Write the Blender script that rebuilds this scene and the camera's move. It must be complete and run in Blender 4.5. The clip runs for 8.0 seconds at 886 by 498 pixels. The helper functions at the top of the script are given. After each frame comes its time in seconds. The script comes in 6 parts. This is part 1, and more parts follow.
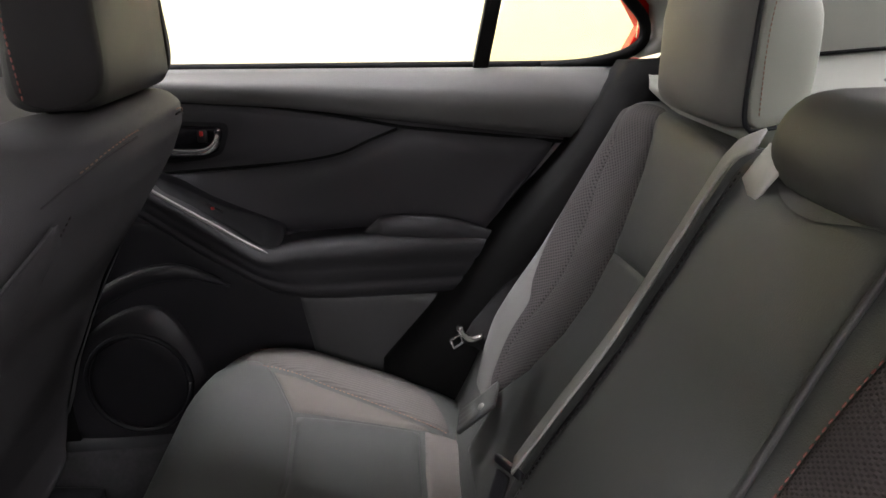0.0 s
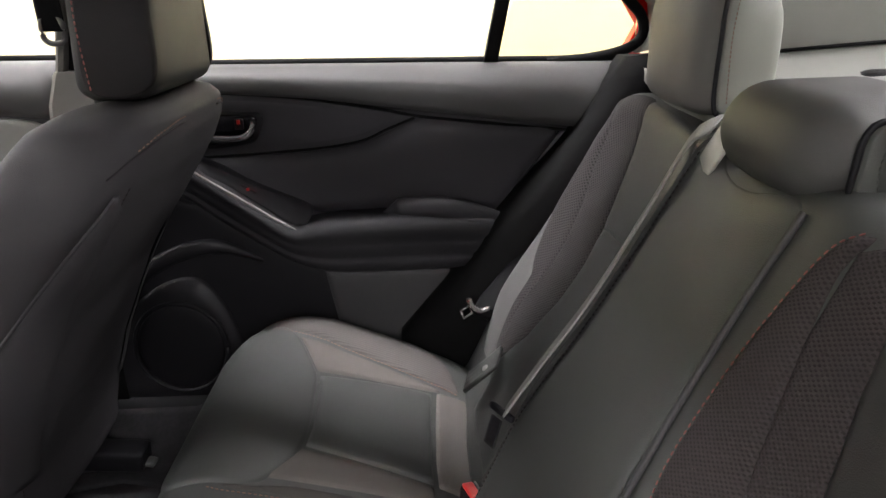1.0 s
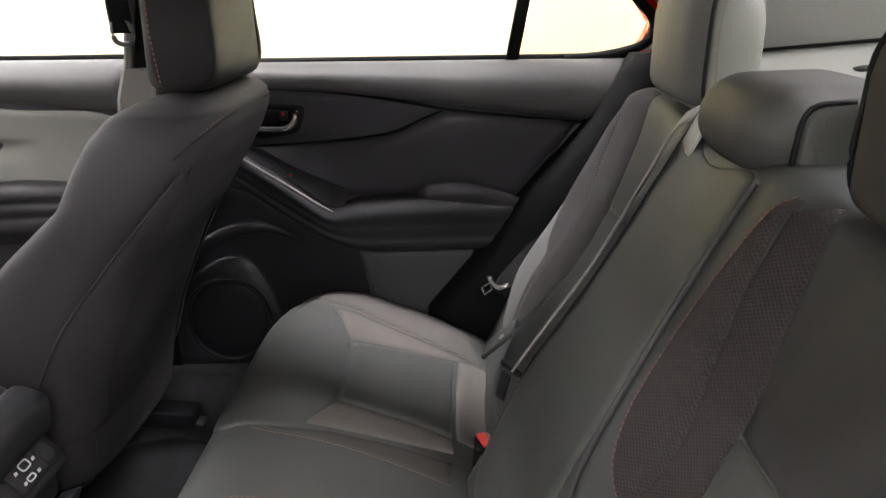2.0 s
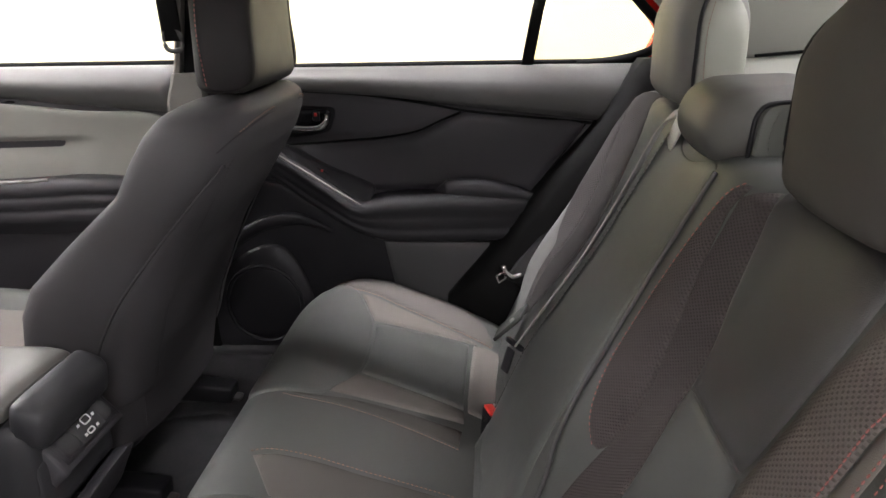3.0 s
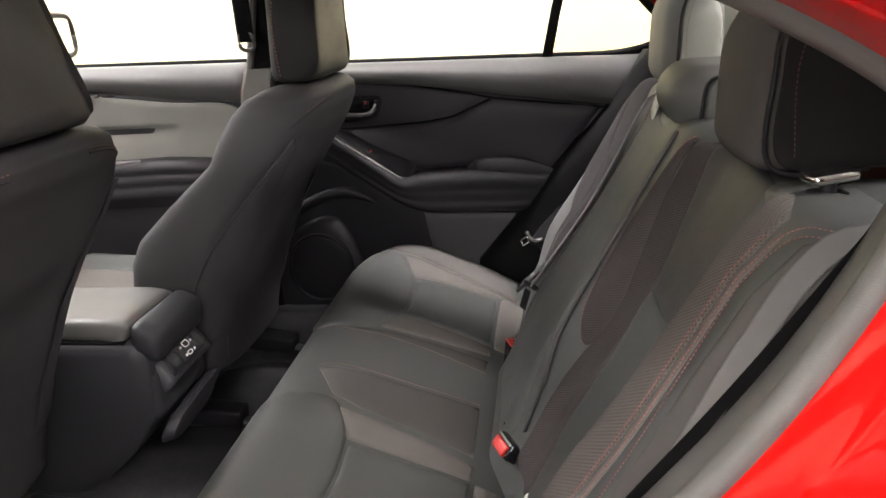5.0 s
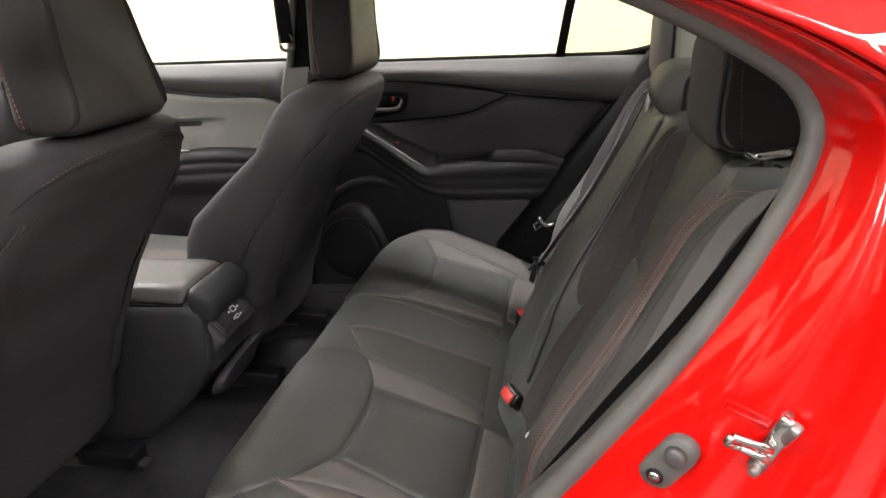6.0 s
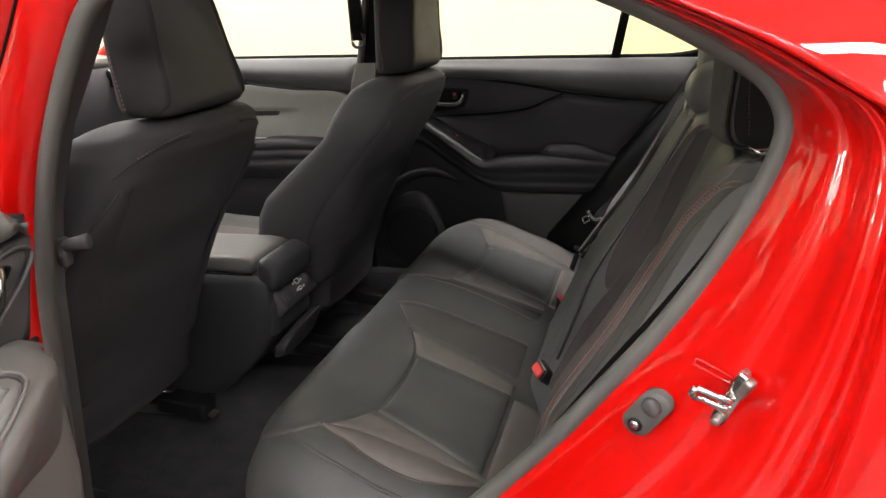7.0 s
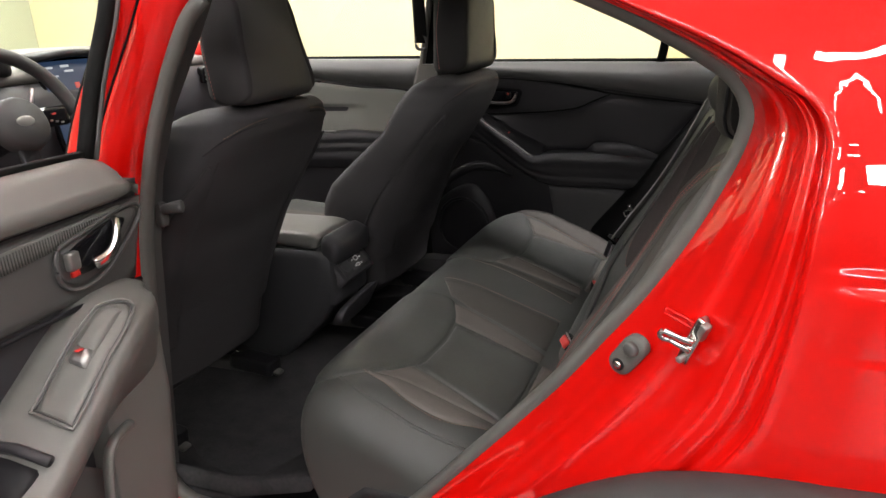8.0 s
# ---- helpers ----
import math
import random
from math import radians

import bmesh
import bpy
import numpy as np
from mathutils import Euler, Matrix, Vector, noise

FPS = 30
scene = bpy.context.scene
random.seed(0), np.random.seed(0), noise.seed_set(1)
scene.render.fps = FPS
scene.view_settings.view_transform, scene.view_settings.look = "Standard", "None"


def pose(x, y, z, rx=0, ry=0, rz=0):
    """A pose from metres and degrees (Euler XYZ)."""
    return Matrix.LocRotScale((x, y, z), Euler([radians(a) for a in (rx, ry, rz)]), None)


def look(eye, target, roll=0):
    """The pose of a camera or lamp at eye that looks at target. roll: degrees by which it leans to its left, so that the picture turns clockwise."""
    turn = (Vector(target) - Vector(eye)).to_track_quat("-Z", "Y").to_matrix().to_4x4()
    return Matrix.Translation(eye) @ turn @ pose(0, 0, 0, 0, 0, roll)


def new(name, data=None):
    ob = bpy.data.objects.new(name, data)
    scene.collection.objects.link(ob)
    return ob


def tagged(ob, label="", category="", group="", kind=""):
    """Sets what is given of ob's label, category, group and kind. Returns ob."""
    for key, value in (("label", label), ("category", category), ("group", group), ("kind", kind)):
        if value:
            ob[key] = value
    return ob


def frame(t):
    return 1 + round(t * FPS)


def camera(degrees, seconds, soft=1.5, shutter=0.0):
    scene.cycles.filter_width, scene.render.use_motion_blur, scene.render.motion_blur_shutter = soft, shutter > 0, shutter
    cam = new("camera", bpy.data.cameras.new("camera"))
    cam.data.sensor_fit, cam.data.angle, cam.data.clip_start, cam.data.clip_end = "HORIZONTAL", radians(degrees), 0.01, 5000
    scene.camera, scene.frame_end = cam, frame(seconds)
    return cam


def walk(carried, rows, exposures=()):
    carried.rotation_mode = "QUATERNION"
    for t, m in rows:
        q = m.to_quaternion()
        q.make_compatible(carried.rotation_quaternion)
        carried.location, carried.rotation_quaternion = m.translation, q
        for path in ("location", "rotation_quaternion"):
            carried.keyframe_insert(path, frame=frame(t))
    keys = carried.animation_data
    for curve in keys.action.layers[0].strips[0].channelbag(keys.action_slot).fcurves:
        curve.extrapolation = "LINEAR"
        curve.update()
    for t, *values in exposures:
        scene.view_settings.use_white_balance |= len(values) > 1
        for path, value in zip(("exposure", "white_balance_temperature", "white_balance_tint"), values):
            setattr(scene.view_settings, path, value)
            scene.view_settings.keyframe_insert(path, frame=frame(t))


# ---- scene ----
from mathutils.geometry import delaunay_2d_cdt

cam = camera(64.0, 8.0)
PATH = [
    (0, (-0.036, -0.511, 1.099), (0.089, 1.365, 0.417), -1.5),
    (0.5, (-0.026, -0.57, 1.101), (0.056, 1.306, 0.413), -1.7),
    (1, (-0.007, -0.632, 1.109), (0.027, 1.244, 0.417), -1.9),
    (1.5, (0.005, -0.698, 1.11), (-0.014, 1.179, 0.419), -2.1),
    (3, (0.063, -0.873, 1.124), (-0.112, 1.003, 0.453), -2.7),
    (3.5, (0.087, -0.927, 1.124), (-0.132, 0.946, 0.459), -2.8),
    (4, (0.099, -0.975, 1.122), (-0.154, 0.895, 0.459), -3.2),
    (4.5, (0.096, -1.04, 1.121), (-0.179, 0.828, 0.461), -3.6),
    (6, (0.15, -1.302, 1.135), (-0.213, 0.553, 0.482), -4.0),
    (6.5, (0.163, -1.347, 1.136), (-0.283, 0.491, 0.487), -3.6),
    (7, (0.231, -1.407, 1.14), (-0.33, 0.401, 0.495), -3.4),
    (7.5, (0.296, -1.484, 1.135), (-0.362, 0.294, 0.499), -3.2),
    (8, (0.341, -1.555, 1.141), (-0.403, 0.194, 0.516), -3.1),
]
EXPOSURE = [(0, 1.14, 6300, 13), (2.0, 1.29, 6350, 13), (3.2, 1.45, 6400, 13), (4.3, 1.49, 6500, 13), (4.8, 1.45, 6500, 13), (6.0, 1.18, 6500, 11), (7.0, 0.83, 6530, 10), (8.0, 0.60, 6560, 10)]
walk(cam, [(t, look(eye, target, roll)) for t, eye, target, roll in PATH], EXPOSURE)

# ---- light: a bright showroom, lit by rows of ceiling panels ----
world = bpy.data.worlds.new("showroom_air")
scene.world = world
world.use_nodes = True
world.node_tree.nodes["Background"].inputs[0].default_value = (1.0, 0.97, 0.9, 1)
world.node_tree.nodes["Background"].inputs[1].default_value = 0.025
PANEL_POWER = 44.0


# ---- materials ----
def material(name, color, rough=0.6, metal=0.0, coat=0.0, spec=0.5, var=0.12, scale=30.0, bump=0.0, bump_scale=400.0, sheen=0.0):
    """A Principled material with two scales of variation and a fine relief."""
    m = bpy.data.materials.new(name)
    m.use_nodes = True
    nt = m.node_tree
    p = nt.nodes["Principled BSDF"]
    p.inputs["Roughness"].default_value = rough
    p.inputs["Metallic"].default_value = metal
    p.inputs["Coat Weight"].default_value = coat
    p.inputs["Coat Roughness"].default_value = 0.01
    p.inputs["Specular IOR Level"].default_value = spec
    p.inputs["Sheen Weight"].default_value = sheen
    p.inputs["Sheen Roughness"].default_value = 0.4
    tc = nt.nodes.new("ShaderNodeTexCoord")
    n1 = nt.nodes.new("ShaderNodeTexNoise")
    n1.inputs["Scale"].default_value = scale
    n1.inputs["Detail"].default_value = 5
    n2 = nt.nodes.new("ShaderNodeTexNoise")
    n2.inputs["Scale"].default_value = scale * 0.15
    n2.inputs["Detail"].default_value = 2
    nt.links.new(tc.outputs["Object"], n1.inputs["Vector"])
    nt.links.new(tc.outputs["Object"], n2.inputs["Vector"])
    add = nt.nodes.new("ShaderNodeMath")
    add.operation = "ADD"
    nt.links.new(n1.outputs["Fac"], add.inputs[0])
    nt.links.new(n2.outputs["Fac"], add.inputs[1])
    ramp = nt.nodes.new("ShaderNodeMapRange")
    ramp.inputs["From Min"].default_value = 0.6
    ramp.inputs["From Max"].default_value = 1.4
    ramp.inputs["To Min"].default_value = 1 - var
    ramp.inputs["To Max"].default_value = 1 + var
    nt.links.new(add.outputs[0], ramp.inputs["Value"])
    mul = nt.nodes.new("ShaderNodeMix")
    mul.data_type, mul.blend_type = "RGBA", "MULTIPLY"
    mul.inputs["Factor"].default_value = 1.0
    mul.inputs[6].default_value = (*color, 1)
    nt.links.new(ramp.outputs[0], mul.inputs[7])
    nt.links.new(mul.outputs[2], p.inputs["Base Color"])
    rr = nt.nodes.new("ShaderNodeMapRange")
    rr.inputs["From Min"].default_value = 0.3
    rr.inputs["From Max"].default_value = 0.7
    rr.inputs["To Min"].default_value = max(0.02, rough * 0.88)
    rr.inputs["To Max"].default_value = min(1.0, rough * 1.1)
    nt.links.new(n1.outputs["Fac"], rr.inputs["Value"])
    nt.links.new(rr.outputs[0], p.inputs["Roughness"])
    if bump:
        n3 = nt.nodes.new("ShaderNodeTexNoise")
        n3.inputs["Scale"].default_value = bump_scale
        n3.inputs["Detail"].default_value = 3
        nt.links.new(tc.outputs["Object"], n3.inputs["Vector"])
        b = nt.nodes.new("ShaderNodeBump")
        b.inputs["Strength"].default_value = bump
        b.inputs["Distance"].default_value = 0.001
        nt.links.new(n3.outputs["Fac"], b.inputs["Height"])
        nt.links.new(b.outputs["Normal"], p.inputs["Normal"])
    return m


def mesh_cloth(name, dark, light, pu, pv):
    """A knitted 3D mesh on the panel's own u, v: a lattice of holes, pu by pv metres, or ribs along u where pu is None."""
    m = material(name, light, 0.9, spec=0.2, var=0.1, scale=20)
    nt = m.node_tree
    p = nt.nodes["Principled BSDF"]
    uv = nt.nodes.new("ShaderNodeUVMap")
    uv.uv_map = "cloth"
    sep = nt.nodes.new("ShaderNodeSeparateXYZ")
    nt.links.new(uv.outputs[0], sep.inputs[0])
    waves = []
    for k, period in ((0, pu), (1, pv)):
        if period is None:
            one = nt.nodes.new("ShaderNodeMath")
            one.inputs[0].default_value, one.inputs[1].default_value = 1.0, 0.0
            waves.append(one)
            continue
        a = nt.nodes.new("ShaderNodeMath")
        a.operation = "MULTIPLY"
        a.inputs[1].default_value = 2 * math.pi / period
        nt.links.new(sep.outputs[k], a.inputs[0])
        b = nt.nodes.new("ShaderNodeMath")
        b.operation = "SINE"
        nt.links.new(a.outputs[0], b.inputs[0])
        waves.append(b)
    prod = nt.nodes.new("ShaderNodeMath")
    prod.operation = "MULTIPLY"
    nt.links.new(waves[0].outputs[0], prod.inputs[0])
    nt.links.new(waves[1].outputs[0], prod.inputs[1])
    mr = nt.nodes.new("ShaderNodeMapRange")
    mr.inputs["From Min"].default_value = -0.05
    mr.inputs["From Max"].default_value = 0.75
    nt.links.new(prod.outputs[0], mr.inputs["Value"])
    mix = nt.nodes.new("ShaderNodeMix")
    mix.data_type = "RGBA"
    mix.inputs[7].default_value = (*dark, 1)
    nt.links.new(mr.outputs[0], mix.inputs["Factor"])
    old = p.inputs["Base Color"].links[0].from_socket
    nt.links.new(old, mix.inputs[6])
    nt.links.new(mix.outputs[2], p.inputs["Base Color"])
    inv = nt.nodes.new("ShaderNodeMath")
    inv.operation = "SUBTRACT"
    inv.inputs[0].default_value = 1
    nt.links.new(mr.outputs[0], inv.inputs[1])
    b = nt.nodes.new("ShaderNodeBump")
    b.inputs["Strength"].default_value = 0.6
    b.inputs["Distance"].default_value = 0.001
    nt.links.new(inv.outputs[0], b.inputs["Height"])
    nt.links.new(b.outputs["Normal"], p.inputs["Normal"])
    return m


def glow(name, color, strength):
    m = bpy.data.materials.new(name)
    m.use_nodes = True
    p = m.node_tree.nodes["Principled BSDF"]
    p.inputs["Base Color"].default_value = (0.02, 0.02, 0.022, 1)
    p.inputs["Emission Color"].default_value = (*color, 1)
    p.inputs["Emission Strength"].default_value = strength
    return m


def glass(name, tint, ior=1.45):
    """Thin window glass: clear with a faint mirror."""
    m = bpy.data.materials.new(name)
    m.use_nodes = True
    nt = m.node_tree
    nt.nodes.remove(nt.nodes["Principled BSDF"])
    out = nt.nodes["Material Output"]
    tr = nt.nodes.new("ShaderNodeBsdfTransparent")
    tr.inputs[0].default_value = (*tint, 1)
    gl = nt.nodes.new("ShaderNodeBsdfGlossy")
    gl.inputs["Roughness"].default_value = 0.02
    fr = nt.nodes.new("ShaderNodeFresnel")
    fr.inputs[0].default_value = ior
    mix = nt.nodes.new("ShaderNodeMixShader")
    mix.inputs[0].default_value = 0.02
    if ior > 1.1:
        nt.links.new(fr.outputs[0], mix.inputs[0])
    nt.links.new(tr.outputs[0], mix.inputs[1])
    nt.links.new(gl.outputs[0], mix.inputs[2])
    nt.links.new(mix.outputs[0], out.inputs[0])
    return m


LEATHER_PALE = material("pale_grey_leatherette", (0.10, 0.099, 0.095), 0.5, spec=0.35, var=0.08, scale=14, bump=0.25, bump_scale=900)
LEATHER = material("grey_leatherette", (0.047, 0.049, 0.046), 0.5, spec=0.36, var=0.14, scale=9, bump=0.4, bump_scale=700)
LEATHER_DARK = material("charcoal_leatherette", (0.042, 0.041, 0.041), 0.55, spec=0.3, var=0.14, scale=14, bump=0.4, bump_scale=800)
CLOTH = material("charcoal_cloth", (0.030, 0.028, 0.029), 0.9, spec=0.2, var=0.14, scale=18, bump=0.6, bump_scale=1400)
CLOTH_MID = material("dark_taupe_cloth", (0.064, 0.060, 0.055), 0.9, spec=0.2, var=0.12, scale=18, bump=0.5, bump_scale=1400)
CLOTH_BLACK = material("black_cloth", (0.012, 0.011, 0.011), 0.9, spec=0.15, var=0.15, scale=18, bump=0.5, bump_scale=1400)
CLOTH_BROWN = material("taupe_cloth", (0.108, 0.099, 0.090), 0.9, spec=0.2, var=0.12, scale=18, bump=0.6, bump_scale=1200)
MESH = mesh_cloth("open_mesh_cloth", (0.008, 0.0075, 0.0075), (0.050, 0.046, 0.045), 0.0076, 0.0056)
MESH_DARK = mesh_cloth("dark_mesh_cloth", (0.030, 0.025, 0.025), (0.047, 0.040, 0.039), 0.0050, 0.0040)
MESH_RIB = mesh_cloth("ribbed_mesh_cloth", (0.080, 0.074, 0.070), (0.098, 0.091, 0.085), None, 0.0042)
MESH_TAUPE = mesh_cloth("taupe_mesh_cloth", (0.062, 0.054, 0.050), (0.100, 0.089, 0.082), 0.0062, 0.0046)
BACKCLOTH = material("seat_back_cloth", (0.041, 0.039, 0.041), 0.75, spec=0.25, var=0.16, scale=8, bump=0.6, bump_scale=1100)
PLASTIC = material("black_plastic", (0.0085, 0.0083, 0.0098), 0.5, spec=0.25, var=0.15, scale=25, bump=0.3, bump_scale=1200)
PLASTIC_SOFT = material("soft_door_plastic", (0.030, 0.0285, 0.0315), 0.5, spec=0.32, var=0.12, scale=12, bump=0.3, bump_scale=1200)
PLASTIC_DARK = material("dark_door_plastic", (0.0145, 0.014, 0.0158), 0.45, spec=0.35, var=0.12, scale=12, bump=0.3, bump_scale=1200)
KICK_GREY = material("grained_kick_panel_plastic", (0.043, 0.043, 0.043), 0.6, spec=0.3, var=0.12, scale=14, bump=0.5, bump_scale=900)
CONSOLE_GREY = material("console_plastic", (0.026, 0.026, 0.028), 0.5, spec=0.32, var=0.12, scale=14, bump=0.3, bump_scale=1100)
# Open door trim: paler than the closed doors, with light put into its grey.
DOOR_LIT = material("lit_door_plastic", (0.138, 0.136, 0.127), 0.42, spec=0.42, var=0.1, scale=12, bump=0.3, bump_scale=1100)
CARPET_GREY = material("charcoal_carpet", (0.030, 0.0295, 0.031), 1.0, spec=0.1, var=0.35, scale=140, bump=0.8, bump_scale=700)
PLASTIC_GREY = material("grey_trim_plastic", (0.066, 0.065, 0.063), 0.45, spec=0.42, var=0.1, scale=12, bump=0.25, bump_scale=1200)
LID_SKIN = material("armrest_lid_skin", (0.098, 0.096, 0.089), 0.42, spec=0.4, var=0.08, scale=12, bump=0.25, bump_scale=1000)
SHELF_MAT = material("pale_grey_trim", (0.29, 0.295, 0.265), 0.6, var=0.08, scale=12, bump=0.3, bump_scale=1000)
PILLAR_GREY = material("grey_pillar_lining", (0.20, 0.202, 0.178), 0.75, spec=0.2, var=0.06, scale=14, bump=0.3, bump_scale=1000)
GLOSS_BLACK = material("gloss_black_plastic", (0.005, 0.005, 0.006), 0.12, var=0.05, scale=10)
RUBBER = material("grey_door_rubber", (0.090, 0.088, 0.081), 0.55, spec=0.4, var=0.12, scale=20, bump=0.2, bump_scale=600)
# Near-black: serves black rubber and the painted shade of the seat gaps.
RUBBER_GAP_SHADE = material("black_rubber_and_gap_shade", (0.004, 0.004, 0.004), 0.7, spec=0.10, var=0.15, scale=20, bump=0.2, bump_scale=600)
WEB = material("grey_belt_webbing", (0.21, 0.205, 0.195), 0.62, spec=0.3, var=0.08, scale=60, bump=0.5, bump_scale=1500)
WEB_DARK = material("black_and_shaded_webbing", (0.009, 0.009, 0.0095), 0.75, spec=0.15, var=0.1, scale=60, bump=0.5, bump_scale=1500)
CHROME = material("bright_metal", (0.75, 0.74, 0.72), 0.14, metal=1.0, var=0.05, scale=40)
SATIN = material("satin_metal_paint", (0.32, 0.31, 0.3), 0.32, metal=0.8, var=0.06, scale=40)
RED_PAINT = material("red_car_paint", (0.56, 0.0022, 0.0009), 0.45, spec=0.1, coat=1.0, var=0.0, scale=3)
RED_PLASTIC = material("red_button_plastic", (0.45, 0.02, 0.014), 0.35, var=0.05, scale=30)
MAROON_THREAD = material("maroon_thread", (0.085, 0.032, 0.030), 0.85, var=0.15, scale=200)
RED_THREAD = material("red_thread", (0.24, 0.080, 0.072), 0.8, var=0.15, scale=200)
BROWN_THREAD = material("copper_thread", (0.20, 0.125, 0.092), 0.85, spec=0.1, var=0.15, scale=200)
DARK_THREAD = material("dark_thread", (0.026, 0.022, 0.021), 0.9, spec=0.05, var=0.15, scale=200)
WHITE_PRINT = material("white_print", (0.75, 0.75, 0.75), 0.5, var=0.03, scale=50)
LABEL_CLOTH = material("pale_label_cloth", (0.42, 0.41, 0.38), 0.8, var=0.12, scale=90, bump=0.4, bump_scale=900)
DARK_WALL = material("charcoal_wall_paint", (0.035, 0.033, 0.031), 0.8, var=0.06, scale=3)
WALL_PAINT = material("cream_wall_paint", (0.70, 0.64, 0.42), 0.75, var=0.03, scale=3)
CEILING_PAINT = material("white_ceiling_paint", (0.8, 0.79, 0.75), 0.8, var=0.03, scale=3)
SHOW_FLOOR = material("dark_showroom_floor", (0.06, 0.057, 0.054), 0.35, var=0.1, scale=3)
HEADLINER = material("grey_headliner", (0.36, 0.36, 0.33), 0.9, var=0.06, scale=20, bump=0.4, bump_scale=900)
PANEL_GLOW = glow("ceiling_panel_glow", (1.0, 0.965, 0.955), PANEL_POWER)
SCREEN_GLOW = glow("screen_glow", (0.02, 0.04, 0.085), 0.6)
ICON_RED = glow("screen_red_icon", (0.9, 0.1, 0.06), 0.45)
ICON_GREEN = glow("screen_green_icon", (0.1, 0.7, 0.2), 0.45)
ICON_WHITE = glow("screen_white_bar", (0.8, 0.85, 0.9), 0.45)
GLASS_CLEAR = glass("window_glass", (0.93, 0.95, 0.93))
GLASS_WARM = glass("warm_quarter_glass", (0.93, 0.92, 0.80))
GLASS_SCREEN = glass("windscreen_glass", (0.95, 0.97, 0.92), 1.03)
PILLAR_TRIM = material("warm_grey_pillar_plastic", (0.125, 0.12, 0.108), 0.5, spec=0.35, var=0.08, scale=12, bump=0.25, bump_scale=1100)
# Insert paler than the rear door's trim, standing for light that falls on it.
FRONT_INSERT = material("lit_door_cloth", (0.215, 0.215, 0.195), 0.8, spec=0.2, var=0.08, scale=14, bump=0.3, bump_scale=1200)
# Far headrest pad and side are paler to carry light missing in that corner.
HEAD_LIT = material("lit_grey_headrest_leatherette", (0.125, 0.122, 0.112), 0.55, spec=0.3, var=0.08, scale=12, bump=0.25, bump_scale=900)
HEAD_SIDE_LIT = material("lit_pale_headrest_side", (0.24, 0.245, 0.215), 0.55, spec=0.3, var=0.06, scale=12, bump=0.25, bump_scale=900)
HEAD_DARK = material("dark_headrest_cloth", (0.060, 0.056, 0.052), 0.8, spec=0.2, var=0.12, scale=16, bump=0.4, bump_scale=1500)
LEATHER_SHELL = material("mid_grey_leatherette", (0.070, 0.069, 0.064), 0.55, spec=0.3, var=0.1, scale=12, bump=0.3, bump_scale=900)
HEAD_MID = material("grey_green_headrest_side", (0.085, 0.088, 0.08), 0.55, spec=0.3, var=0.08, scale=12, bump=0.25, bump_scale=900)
FRONT_WALL_PAINT = material("pale_green_cream_wall_paint", (0.41, 0.43, 0.33), 0.75, var=0.03, scale=3)
# Darker copy of WEB, with the near belt's shade in its grey.
WEB_SHADED = material("shaded_grey_webbing", (0.105, 0.102, 0.097), 0.7, spec=0.25, var=0.1, scale=60, bump=0.5, bump_scale=1500)
GLASS_TINT = glass("tinted_rear_glass", (0.09, 0.095, 0.085))
MIRROR = material("mirror_glass", (0.9, 0.9, 0.9), 0.02, metal=1.0, var=0.01, scale=5)


# ---- mesh helpers ----
def thing(name, label, category, group="", kind="", at=(0, 0, 0)):
    ob = new(name)
    ob.empty_display_size = 0.05
    ob.location = at
    return tagged(ob, label, category, group, kind)


def part(name, bm, mat, parent, label="", smooth=True):
    me = bpy.data.meshes.new(name)
    for f in bm.faces:
        f.smooth = smooth
    bm.to_mesh(me)
    bm.free()
    me.materials.append(mat)
    ob = new(name, me)
    if parent is not None:
        ob.parent = parent
        base = parent
        off = Vector((0, 0, 0))
        while base is not None:
            off -= base.location
            base = base.parent
        ob.location = off
    if label:
        tagged(ob, label)
    return ob


def spline(pts, closed=False, step=0.01):
    """Catmull-Rom samples through points of any dimension, about step apart."""
    P = [np.array(p, float) for p in pts]
    n = len(P)
    out = []
    for i in range(n if closed else n - 1):
        p1, p2 = P[i], P[(i + 1) % n]
        p0 = P[(i - 1) % n] if closed or i > 0 else 2 * p1 - p2
        p3 = P[(i + 2) % n] if closed or i + 2 < n else 2 * p2 - p1
        k = max(1, int(round(float(np.linalg.norm(p2 - p1)) / step)))
        for j in range(k):
            t = j / k
            out.append(0.5 * (2 * p1 + (p2 - p0) * t + (2 * p0 - 5 * p1 + 4 * p2 - p3) * t * t + (3 * p1 - p0 - 3 * p2 + p3) * t ** 3))
    if not closed:
        out.append(P[-1])
    return out


def straight(pts, closed=True, step=0.01):
    P = [np.array(p, float) for p in pts]
    out = []
    for i in range(len(P) if closed else len(P) - 1):
        a, b = P[i], P[(i + 1) % len(P)]
        k = max(1, int(round(float(np.linalg.norm(b - a)) / step)))
        out += [a + (b - a) * j / k for j in range(k)]
    if not closed:
        out.append(P[-1])
    return out


